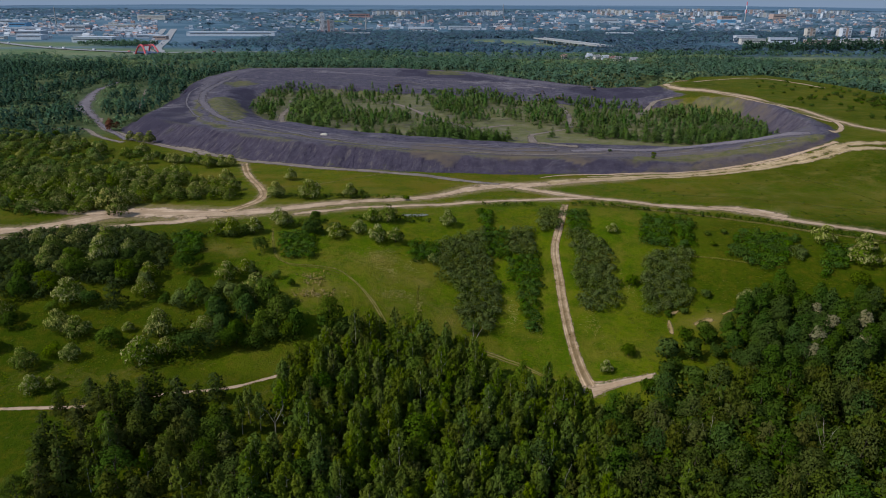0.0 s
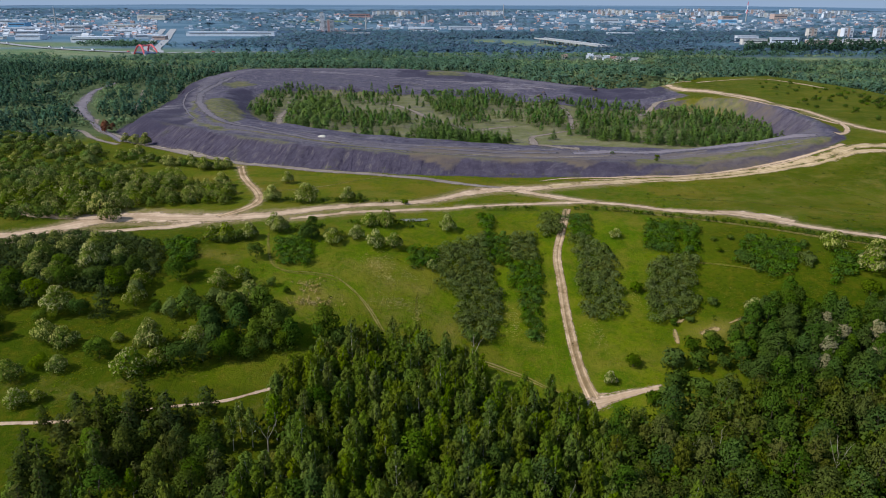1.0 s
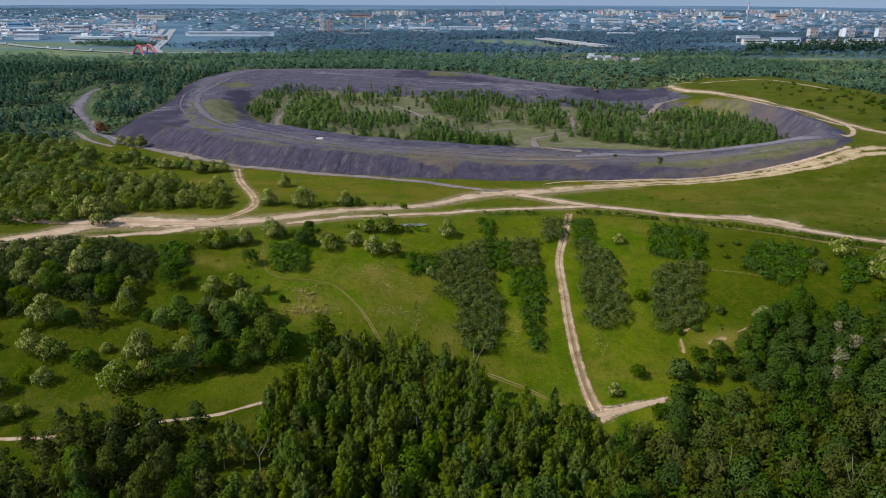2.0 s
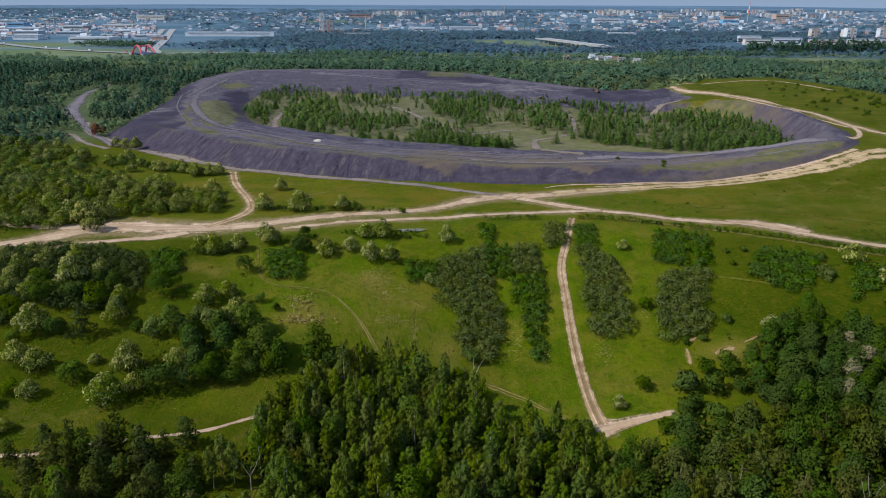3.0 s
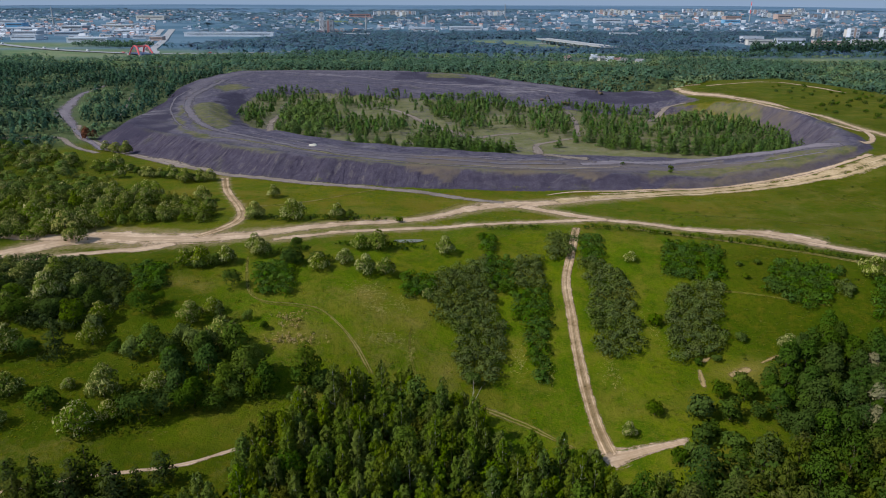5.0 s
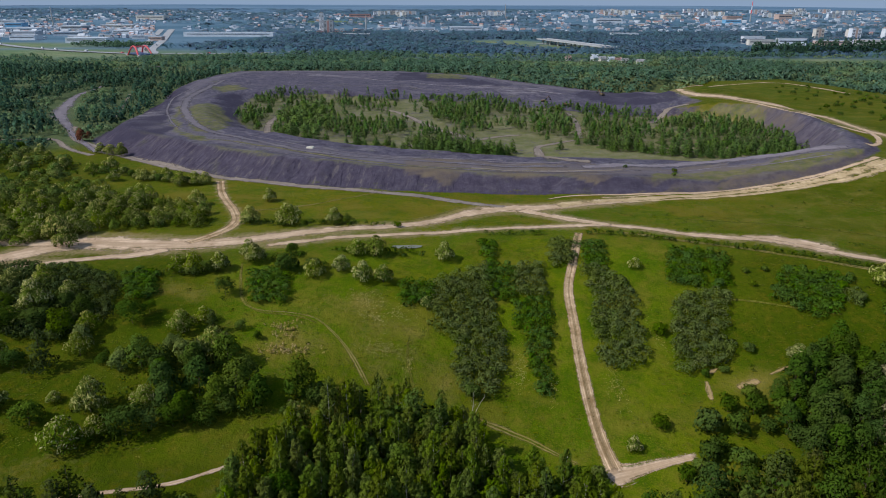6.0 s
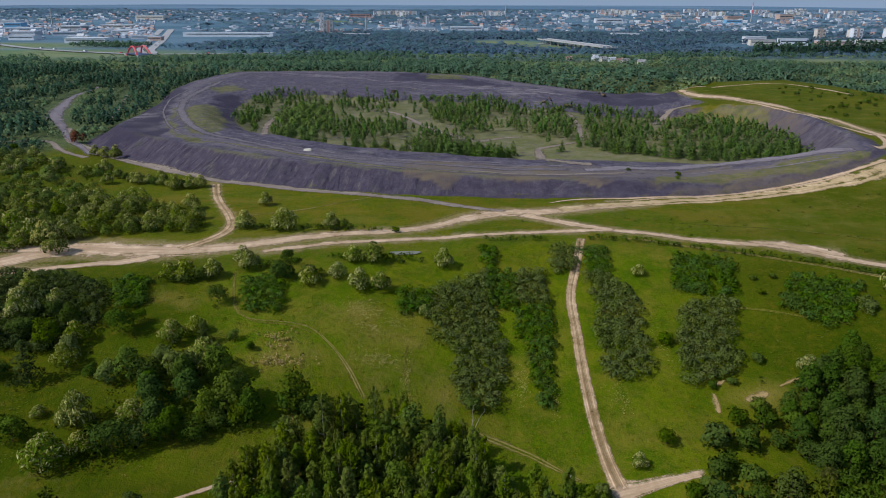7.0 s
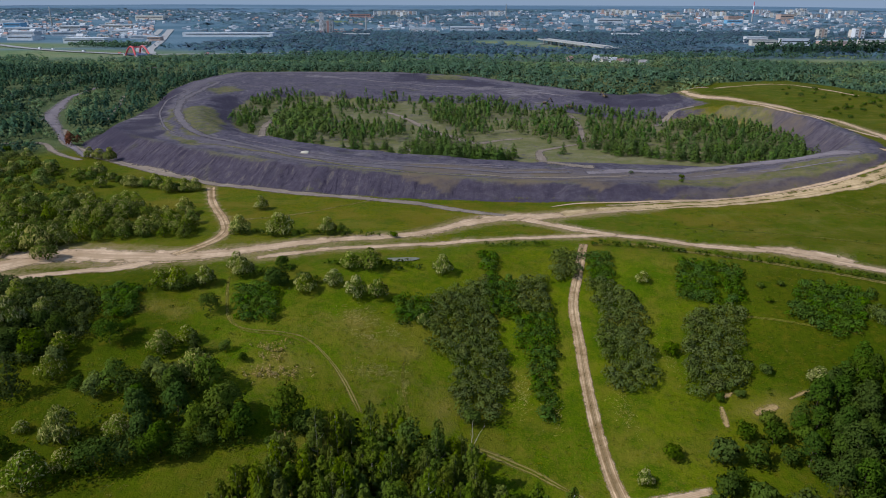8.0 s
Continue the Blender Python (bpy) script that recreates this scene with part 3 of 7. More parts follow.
def conifer(seed, tall=6.5, wide=2.0, count=900):
    rng = np.random.RandomState(seed)
    lobes = []
    for i in range(10):
        t = (i + 0.3) / 10
        a = i * 2.4
        w = wide * (1.05 - t) ** 0.75 * rng.uniform(0.75, 1.1) + 0.2
        lobes.append((math.cos(a) * w * 0.4, math.sin(a) * w * 0.4, tall * (0.1 + 0.84 * t), w, w, tall * 0.07))
    return make_thing("conifer", "dark brownish-green conifer at the edge of the wood", "tree", "trees of the near wood",
                      [("trunk", trunk_mesh("trunk", rng, tall * 0.9, 0.12, 4, M_BARK, 0.008, 0.2), ""), ("crown", crown_mesh(rng, lobes, count, 0.56, M_CONIFER, 1.1), "")])


def snag(seed, tall=8.5):
    """A dead tree: a short bole, two or three wavering leaders and a few thin twigs."""
    rng = np.random.RandomState(seed)
    bm = bmesh.new()
    fork = Vector((rng.normal(0, 0.15), rng.normal(0, 0.15), tall * rng.uniform(0.3, 0.42)))
    stem(bm, (0, 0, -0.4), fork, 0.15, 0.12)
    start = rng.uniform(0, 6.28)
    for i in range(rng.randint(2, 4)):
        ang, p, r = start + i * 2.4 + rng.uniform(-0.4, 0.4), fork.copy(), 0.085
        for k in range(5):
            out = tall * rng.uniform(0.03, 0.075)
            q = p + Vector((math.cos(ang) * out, math.sin(ang) * out, tall * rng.uniform(0.09, 0.14)))
            stem(bm, p, q, r, r * 0.78, 5)
            p, r, ang = q, r * 0.78, ang + rng.uniform(-0.7, 0.7)
            if k > 0:
                turn = ang + rng.choice((-1.2, 1.2))
                twig = p + Vector((math.cos(turn) * tall * 0.06, math.sin(turn) * tall * 0.06, tall * rng.uniform(0.05, 0.1)))
                stem(bm, p, twig, r * 0.5, r * 0.2, 4)
    me = bpy.data.meshes.new("trunk")
    bm.to_mesh(me)
    bm.free()
    me.materials.append(M_DEADWOOD)
    return make_thing("dead_tree", "bare dead tree with pale forked branches", "tree", "dead trees", [("trunk", me, "")])


def spot(x, y, size=1.0, turn=0.0, tallness=1.0, sink=0.0):
    return Matrix.Translation((x, y, ground_z(x, y) - sink)) @ Matrix.Rotation(turn, 4, "Z") @ Matrix.Diagonal((size, size, size * tallness, 1))


def plant(protos, places, rng, tall_swing=0.15):
    """Sets out copies of the models, each at (x, y, size)."""
    for i, (x, y, size) in enumerate(places):
        k = rng.randint(len(protos))
        m = spot(x, y, size, rng.uniform(0, 6.28), 1 + rng.uniform(-tall_swing, tall_swing))
        if "set_out" in protos[k]:
            copy_thing(protos[k]["model"], m)
        else:
            ob = protos[k]["model"]
            ob.matrix_basis = Matrix.Translation(m.translation) @ Matrix.Rotation(rng.uniform(0, 6.28), 4, "Z")
            protos[k]["set_out"] = True


def models(*obs):
    return [{"model": o} for o in obs]


def within(poly, x, y):
    p = np.asarray(poly, float)
    inside = np.zeros(np.shape(x), bool)
    for (x0, y0), (x1, y1) in zip(p, np.roll(p, -1, 0)):
        hit = ((y0 > y) != (y1 > y)) & (x < (x1 - x0) * (y - y0) / (y1 - y0 + 1e-12) + x0)
        inside ^= hit
    return inside


def scatter(rng, poly, gap, jitter=0.42):
    """Places in a polygon on a shaken hexagonal grid."""
    p = np.asarray(poly, float)
    lo, hi = p.min(0), p.max(0)
    xs, ys = np.meshgrid(np.arange(lo[0], hi[0] + gap, gap), np.arange(lo[1], hi[1] + gap, gap * 0.866))
    xs = xs + (np.arange(xs.shape[0]) % 2)[:, None] * gap / 2
    xs, ys = xs.ravel() + rng.uniform(-jitter, jitter, xs.size) * gap, ys.ravel() + rng.uniform(-jitter, jitter, ys.size) * gap
    ok = within(poly, xs, ys)
    return xs[ok], ys[ok]


def mass(name, rng, xs, ys, tall, wide, quads, size, material, label, category, pointed=0.0, base=0.12, flat=0.9, broad=1.0, rise=0.0, rough=0.5):
    """Many small trees or shrubs in one mesh, each a tuft of leaf sprays; no one could count them. rise: how far the leaves lie flat to the sky."""
    n = len(xs)
    if n == 0:
        return None
    z = height(xs, ys)
    tall = np.broadcast_to(tall, n) * rng.uniform(0.65, 1.2, n)
    wide = np.broadcast_to(wide, n) * rng.uniform(0.75, 1.2, n)
    d = rng.normal(0, 1, (n, quads, 3))
    d /= np.linalg.norm(d, axis=2)[..., None]
    d[..., 2] = np.where(d[..., 2] < -0.55, -d[..., 2], d[..., 2])
    deep = 1 - np.abs(rng.normal(0, 0.3 * rough, (n, quads)))
    up = 0.5 + 0.5 * d[..., 2] * deep
    shrink = 1 - pointed * up ** 1.2
    lump = 1 + 0.22 * np.sin(d[..., 0] * 5 + xs[:, None]) * np.sin(d[..., 1] * 5 + ys[:, None])
    c = np.empty((n, quads, 3))
    c[..., 0] = xs[:, None] + d[..., 0] * wide[:, None] * deep * shrink * lump
    c[..., 1] = ys[:, None] + d[..., 1] * wide[:, None] * deep * shrink * lump
    c[..., 2] = z[:, None] + tall[:, None] * (base + (1 - base) * up)
    s = np.repeat(np.broadcast_to(size, n) * rng.uniform(0.85, 1.15, n), quads)
    v, f, out = leaf_quads(rng, c.reshape(-1, 3), d.reshape(-1, 3) * (1 - rise) + np.array([0, 0, rise]), s, flat, 1.0, broad, rough)
    tint = np.repeat(rng.uniform(0, 1, n), quads * 4)
    ob = new(name, mesh_of(name, v, f, material, tint=tint, out=out))
    return tagged(ob, label, category, "", "stuff")


def spline(pts, step):
    p = np.asarray(pts, float)
    q = np.vstack((2 * p[0] - p[1], p, 2 * p[-1] - p[-2]))
    out = []
    for i in range(1, len(q) - 2):
        a, b, c, d = q[i - 1:i + 3]
        n = max(2, int(np.linalg.norm((c - b)[:2]) / step))
        for t in np.arange(n) / n:
            out.append(0.5 * (2 * b + (c - a) * t + (2 * a - 5 * b + 4 * c - d) * t * t + (3 * b - 3 * c + d - a) * t ** 3))
    out.append(q[-2])
    return np.array(out)


def strip(name, pts, material, label, lift=0.14, step=1.4, category="path"):
    """A road along points (x, y, width), draped on the ground."""
    line = spline(pts, step)
    run = np.gradient(line[:, :2], axis=0)
    run /= np.linalg.norm(run, axis=1)[:, None] + 1e-9
    side = np.stack((-run[:, 1], run[:, 0]), 1)
    cols = max(5, int(line[:, 2].max() / 1.2) + 1)
    u = np.linspace(0, 1, cols)
    xy = line[:, None, :2] + side[:, None, :] * ((u - 0.5)[None, :, None] * line[:, None, 2:3])
    x, y = xy[..., 0].ravel(), xy[..., 1].ravel()
    z = sheet_z(x, y) + 0.45 * lift
    along = np.repeat(np.concatenate(([0], np.cumsum(np.linalg.norm(np.diff(line[:, :2], axis=0), axis=1)))), cols)
    fade = ease(0, min(7.0, 0.22 * along[-1]), np.minimum(along, along[-1] - along))
    me = mesh_of(name, np.stack((x, y, z), 1), grid_faces(len(line), cols), material, True, across=np.tile(u, len(line)), along=along, fade=fade)
    return tagged(new(name, me), label, category, "", "structure")


# ---------------------------------------------------------------- ground
ROAD_MAIN = [(-150, 178, 9), (-128, 187.5, 9), (-113.5, 194, 9), (-98, 207, 15), (-80.6, 206, 14), (-59.4, 207, 10), (-34.4, 218, 7), (-6.5, 226, 6), (15.7, 241, 9), (36, 243.5, 9),
             (49.8, 248, 7), (68.3, 254, 7), (92, 260.5, 8), (115, 263.5, 9), (135, 269, 9), (149.5, 271.5, 10), (165, 276, 10), (182, 276, 9), (215, 277, 8)]
ROAD_UPPER = [(34, 252, 1.0), (44, 256.5, 1.6), (59, 259.5, 2.2), (81.7, 262, 2.4), (105, 265, 2.6), (124.3, 269, 2.6), (141.5, 273, 2.6), (155, 278, 3), (167, 284, 4)]
ROAD_EDGE = [(-49.7, 203, 3.5), (-33.3, 210.3, 4), (-8.1, 216.2, 3.5), (14.4, 220.7, 3.5), (41.5, 223.8, 4), (52.9, 223.6, 4), (68.7, 218.1, 4.5), (83.5, 213, 5), (95, 210, 8), (103.5, 203.6, 6),
             (114, 197, 4), (128, 187, 4), (150, 168, 4)]
ROAD_LINK = [(24, 243, 6), (38.6, 231, 5), (54, 222.5, 4)]
ROAD_FORK = [(-71.2, 204.5, 4), (-63.4, 214.4, 4.5), (-61.2, 224.9, 4.5), (-64.9, 236.7, 4), (-74.5, 255.9, 3.8), (-80.9, 274, 4), (-82.5, 279.5, 4.5)]
ROAD_HEAP = [(-200, 400, 5), (-182, 365, 5), (-162.8, 344, 6), (-149.8, 330.1, 6), (-126.7, 312.5, 6), (-109.2, 299.7, 6), (-84.4, 283, 6), (-61.2, 273.6, 6), (-41.8, 267.5, 6), (-9.6, 258, 6),
             (3.5, 252.5, 5.5), (13, 247.5, 4.5), (24, 244, 3)]
TRACK = [(41.2, 219.5, 3.4), (36.6, 202.1, 3.3), (32.9, 188, 3.3), (32.4, 175.6, 3.5), (32, 162.5, 3.6), (32.1, 149.9, 3.7), (32.6, 140.6, 3.9), (33.8, 132, 4.6)]
LOW_PATH = [(-110, 109, 1.7), (-83.9, 111.6, 1.7), (-68, 113, 1.7), (-55.9, 116.7, 1.7), (-43, 120.2, 1.7), (-34.1, 125.1, 1.7), (-22, 131, 1.7)]
BASE_PATH = [(30.5, 131, 3), (33.6, 133.2, 7), (37, 134, 5.5), (42, 135.2, 3.6), (48, 136.3, 2.4), (50.5, 136.5, 1.8)]
BASE_TRAIL = [(4, 148, 1.8), (9.8, 146, 2.2), (14, 144.5, 2.4), (18, 142.5, 2.2), (22.8, 139.2, 1.7), (29, 134.5, 1.6)]
RING_ROAD = [(-172, 580, 12), (-170, 546, 12), (-162, 478, 12), (-148, 426, 11), (-132, 386, 10), (-113, 350, 9), (-94, 331, 9), (-75, 315, 9), (-48, 297, 8), (3.9, 286, 7), (51, 284, 8), (76, 289, 9), (103, 296, 9),
             (126.5, 294.5, 9), (151.6, 296.4, 9), (163, 294.5, 7)]
MOUND_ROAD = [(158, 500, 5), (157.5, 470, 8), (167, 450, 11), (174.5, 432, 10), (182, 408, 8), (187, 390, 6), (190, 367, 5.5), (189, 338, 5), (191, 318, 5), (198, 297, 5)]
MOUND_LOW = [(162, 458, 2.5), (169, 436, 3), (176, 410, 3), (181.5, 375, 3), (183, 345, 3), (186, 322, 3)]
STRAND_MAIN = [(36, 243.5, 9), (47, 248.5, 6), (64, 254, 5), (85, 257.5, 5), (107, 262, 5.4), (129, 265.5, 6), (147, 270, 6.5), (160, 275, 7), (172, 280, 6), (190, 281, 6), (215, 280, 6)]
STRAND_LOW = [(58, 250.5, 1.4), (91, 255.5, 3), (106, 258, 3.6), (117, 260, 4), (133, 263.5, 4.5), (146, 265.5, 5), (165, 273, 5), (190, 274, 4), (215, 275, 4)]
STRAND_THIN = [(52, 255, 1.2), (75, 259.6, 1.5), (97, 263, 1.5), (118, 266.6, 1.6), (136, 270, 1.8), (150, 275, 2)]
MOUND_TOP = [(159, 499, 4), (185, 503, 4), (228, 519, 4), (244, 490, 4), (252, 455, 3)]
MOUND_LINK = [(189.5, 336, 3.5), (186, 322, 3.5), (181, 310, 3.5), (173, 300, 4), (166, 297, 4)]
SPUR = [(148, 436.5, 4), (133, 433, 5), (122, 421, 6), (116, 405, 5)]
BASIN_ROAD = [(-60, 478, 4), (-46, 466, 4), (-28, 445, 5), (-10, 403, 6), (6.7, 369, 6), (17, 357, 6), (30.6, 365, 4), (42, 372, 3)]
BASIN_SIDE = [(67, 357, 3), (54, 348, 4), (45, 341, 5), (43, 326, 6), (43, 302, 7), (51, 296, 7), (62, 293, 6)]
BASIN_LEFT = [(-103, 470, 4), (-96, 434, 4), (-92, 391, 5), (-78, 335, 5)]
BASIN_BACK = [(76, 448, 4), (74, 405, 4), (67, 357, 4)]

rows_y = [-420.0, -250.0, -120.0, -40.0, 10.0, 40.0, 58.0]
while rows_y[-1] < 4990:
    rows_y.append(rows_y[-1] + (1.25 if 252 < rows_y[-1] < 335 else max(0.8, 0.0085 * rows_y[-1])))
rows_y = np.array(rows_y)
core = np.linspace(-1, 1, 349)
u_cols = np.concatenate(([-9.0, -3.0, -1.6], core, [1.6, 3.0, 9.0]))
half = np.clip(70 + 0.72 * np.abs(rows_y), 100, None)
GX = u_cols[None, :] * half[:, None]
GX = np.clip(GX, -5200, 5200)
GY = np.repeat(rows_y[:, None], len(u_cols), 1)
gx, gy = GX.ravel(), GY.ravel()
gz = height(gx, gy)


def sheet_z(x, y):
    """Height of the ground mesh itself at each place."""
    i = np.clip(np.searchsorted(rows_y, y) - 1, 0, len(rows_y) - 2)
    v = (y - rows_y[i]) / (rows_y[i + 1] - rows_y[i])
    u = x / (half[i] * (1 - v) + half[i + 1] * v)
    j = np.clip(np.searchsorted(u_cols, u) - 1, 0, len(u_cols) - 2)
    w = (u - u_cols[j]) / (u_cols[j + 1] - u_cols[j])
    z = gz.reshape(len(rows_y), len(u_cols))
    return (z[i, j] * (1 - w) + z[i, j + 1] * w) * (1 - v) + (z[i + 1, j] * (1 - w) + z[i + 1, j + 1] * w) * v


def near_line(x, y, pts, spare):
    """1 on a road's line, falling to 0 at its width and a spare margin."""
    line = spline(pts, 4.0)
    best = np.full(len(x), 1e9)
    lo, hi = line[:, :2].min(0) - 20, line[:, :2].max(0) + 20
    box = (x > lo[0]) & (x < hi[0]) & (y > lo[1]) & (y < hi[1])
    xb, yb, b = x[box], y[box], best[box]
    for px, py, w in line:
        b = np.minimum(b, np.hypot(xb - px, yb - py) - w / 2)
    best[box] = b
    return np.clip(1 - best / spare, 0, 1)


heap_a, heap_r, heap_ro, heap_ri = heap_place(gx, gy)
slag = ease(-5, 1, heap_ro - heap_r) * ease(-10, 4, heap_r - heap_ri)
slag = np.maximum(slag, 0.36 * ease(4, -4, heap_r - heap_ri))
front_right = ease(15, 45, heap_a) * ease(90, 65, heap_a)
slag = slag * (1 - 0.35 * front_right * ease(4, 8, heap_ro - heap_r)) * (1 - 0.3 * ease(80, 84, heap_a) * ease(98, 94, heap_a)) * (1 - ease(9, 18, heap_r - heap_ri) * ease(56, 64, heap_a) * ease(99, 93, heap_a)) * (1 - ease(149, 157, gx) * ease(425, 440, gy))


def zone(*polys, blur=5.0):
    """1 inside any of the outlines, whose edges wander."""
    bx, by = gx + blur * wave(gx, gy, 9, 101) + 0.5 * blur * wave(gx, gy, 4, 103), gy + 1.6 * blur * wave(gx, gy, 11, 102)
    inside = np.zeros(len(gx), bool)
    for poly in polys:
        inside |= within(poly, bx, by)
    return inside.astype(float)


moss = zone([(-139, 408), (-143, 432), (-134, 431), (-126, 421), (-116, 400), (-106, 375), (-101, 345), (-105, 338), (-118, 350), (-131, 383)], [(-172, 528), (-156, 552), (-136, 520), (-150, 508)],
            [(-153, 427), (-149.5, 428), (-121, 346), (-110, 333), (-97, 317), (-101, 316), (-114, 329), (-130, 360)], [(-16, 640), (12, 636), (20, 600), (-14, 604)], [(79, 277), (104, 282), (133, 287), (160, 293), (163, 287), (131, 275), (110, 271.5), (78, 269.5)],
            [(150, 425), (160, 436), (172, 410), (168, 380), (158, 392)], blur=2.5)
pale = zone([(38, 556), (73, 537), (80, 506), (47, 512), (20, 541)], [(-172, 420), (-160, 420), (-146, 392), (-160, 375)], [(-120, 640), (-60, 625), (-50, 605), (-110, 615)])
terrace = ease(-4, 26, gx) * ease(310, 292, gy)
brown = zone([(-14, 294), (0, 291), (60, 289), (110, 292), (150, 286), (156, 281), (120, 271), (60, 268), (4, 270), (-10, 276)], [(70, 264), (109, 270), (131, 274), (160, 287), (163, 281), (130, 266), (102, 261), (76, 261)], [(136, 430), (151, 446), (160, 456), (172, 436), (180, 404), (177, 384), (175, 358), (167, 358), (150, 376), (144, 400)], blur=3) * np.clip(0.7 + 0.5 * wave(gx, gy, 13, 66), 0, 1)
slag = np.maximum(slag, ease(-6, -2, heap_r - heap_ri) * ease(10, 6, heap_r - heap_ri) * ease(54, 57, heap_a) * ease(84, 80, heap_a))
dry = 0.62 * ease(6, -4, heap_r - heap_ri) + 0.5 * front_right * ease(-4, 2, heap_ro - heap_r) + 0.6 * ease(-8, 0, heap_r - heap_ri) * ease(20, 12, heap_r - heap_ri) * ease(70, 80, heap_a) * ease(112, 104, heap_a)
for px, py, w, h, k in ((-18, 177, 7, 4, 0.55), (-9, 170, 7, 4, 0.62), (-32, 160, 9, 7, 0.5), (-12, 160, 9, 10, 0.42), (1, 155, 5, 7, 0.5), (-70, 122, 30, 5, 0.2), (-66, 112, 9, 4, 0.45), (-8, 152, 8, 10, 0.4), (67, 155, 8, 3, 0.55), (-60, 178, 8, 6, 0.45),
                        (-25, 128, 10, 14, 0.6), (58, 126, 12, 5, 0.6)):
    dry = np.maximum(dry, k * np.exp(-((gx - px) / w) ** 2 - ((gy - py) / h) ** 2))
dry = np.maximum(dry, 0.2 * ease(205, 215, gy) * ease(60, 100, gx))
slag = slag * (1 - 0.3 * ease(-1, 0.5, heap_ro - heap_r) * ease(3.5, 1.5, heap_ro - heap_r) * ease(60, 40, np.abs(heap_a)))
sand = np.zeros(len(gx))
for line, spare in ((ROAD_MAIN[:12], 5), (ROAD_EDGE, 4), (ROAD_LINK, 4), (ROAD_FORK, 1.5), (MOUND_ROAD, 5)):
    sand = np.maximum(sand, 0.52 * near_line(gx, gy, line, spare))
for px, py, w, h in ((-90, 208, 22, 8), (-76, 202, 12, 7), (26, 243, 16, 5), (103, 208, 9, 4), (-104, 192, 16, 5)):
    sand = np.maximum(sand, 0.62 * np.exp(-((gx - px) / w) ** 2 - ((gy - py) / h) ** 2))
wood = np.maximum(ease(660, 740, gy), ease(-185, -215, gx) * ease(300, 360, gy))
wood = np.maximum(wood, 0.9 * ease(60, 30, heap_r - heap_ro) * ease(-62, -72, heap_a) * ease(-150, -120, heap_a))
wood = np.maximum(wood, 0.9 * ease(0, 10, heap_r - heap_ro) * ease(505, 530, gy) * ease(185, 165, gx))
# Masks for the haze-coloured ground, by distance.
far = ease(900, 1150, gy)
far_haze = ease(2700, 4000, gy)
band = np.clip(heap_ro - heap_r, -50, 200)
lip = band - 1.8 * np.interp(heap_a, *np.array(CREST, float).T)
# Dark plateau, back rim and back slope, plus the inner slope's painted shade.
fresh_shaded = zone([(-163, 351), (-186, 421), (-190, 487), (-190, 537), (-177, 516), (-160, 441), (-143, 390), (-123, 340), (-126, 331), (-140, 332)], [(-148, 483), (-144, 510), (-125, 470), (-108, 410), (-101, 372), (-118, 405), (-131, 430)],
             [(-42, 650), (-12, 645), (30, 585), (57, 545), (28, 546), (-11, 579), (-39, 596)], [(135, 521), (158, 498), (146, 462), (131, 452), (104, 476), (90, 485), (96, 519)], blur=3.5) * np.clip(0.85 + 0.4 * wave(gx, gy, 9, 93), 0, 1)
rise = np.hypot(height(gx + 0.9, gy) - height(gx - 0.9, gy), height(gx, gy + 0.9) - height(gx, gy - 0.9)) / 1.8
cliff = ease(0.28, 0.5, rise) * ease(14, 6, heap_r - heap_ro)
floor = 0.9 * ease(3, -6, heap_r - heap_ri)
weed = ease(70, 45, np.abs(heap_a)) * np.clip(0.5 + 0.9 * wave(gx, gy, 14, 61), 0, 1)
# Deeper meadow green at left, plus painted vignette at both sides and bottom.
dimmed_rank = np.clip(np.maximum(np.maximum(ease(-44, -66, gx), ease(35, 88, gx)) * ease(215, 190, gy), ease(128, 118, gy)) + 0.5 * ease(-22, -34, gx) * ease(150, 135, gy) + 0.45 * ease(-90, -150, gx) * ease(210, 225, gy) + 0.65 * ease(60, 130, gx) * ease(205, 225, gy)
               + 0.3 * wave(gx, gy, 17, 62), 0, 1)
# Mask of the slope below the brow, for the grass that carries its shading.
slope_shading = ease(6, -8, gy - np.interp(gx, [-140, -100, -80, -42, -15, 16, 40, 74, 103, 125, 200], [168, 182, 192, 199, 203, 213, 214, 206, 192, 180, 150]))
field = np.zeros(len(gx))
for px, py, w, h in ((-600, 1090, 260, 120), (505, 988, 105, 42), (215, 1290, 110, 110), (110, 1430, 100, 120), (-460, 955, 60, 70), (-820, 1290, 240, 110), (-380, 2500, 160, 120)):
    field = np.maximum(field, np.exp(-(((gx - px) / w) ** 2 + ((gy - py) / h) ** 2) ** 2))
ground = new("ground", mesh_of("ground", np.stack((gx, gy, gz), 1), grid_faces(len(rows_y), len(u_cols)), M_GROUND, True, slag=slag, dry=dry, sand=sand, wood=wood, far=far, far_haze=far_haze, field=field, band=band, turn=foot_run(gx, gy), cliff=cliff, moss=moss, pale=pale, brown=brown, terrace=terrace, slope_shading=slope_shading, lip=lip, weed=weed, dimmed_rank=dimmed_rank, floor=floor, fresh_shaded=fresh_shaded))
tagged(ground, "grassy slope and plain with bare slag and sandy patches", "ground", "", "structure")

strip("sand_road", ROAD_MAIN[:12], M_SAND, "wide pale sandy road across the grassy plain", 0.16)
strip("sand_road", STRAND_MAIN, M_STRAND, "broad pale sandy road below the heap", 0.2)
strip("sand_road", STRAND_LOW, M_STRAND, "pale sandy wheel track beside the road", 0.17)
strip("sand_road", STRAND_THIN, M_SAND, "narrow pale wheel track under the heap", 0.16)
strip("sand_road", MOUND_LOW, M_SAND, "narrow pale track along the edge of the mound", 0.2)
strip("sand_road", ROAD_UPPER, M_SAND, "pale sandy road under the slag heap", 0.2)
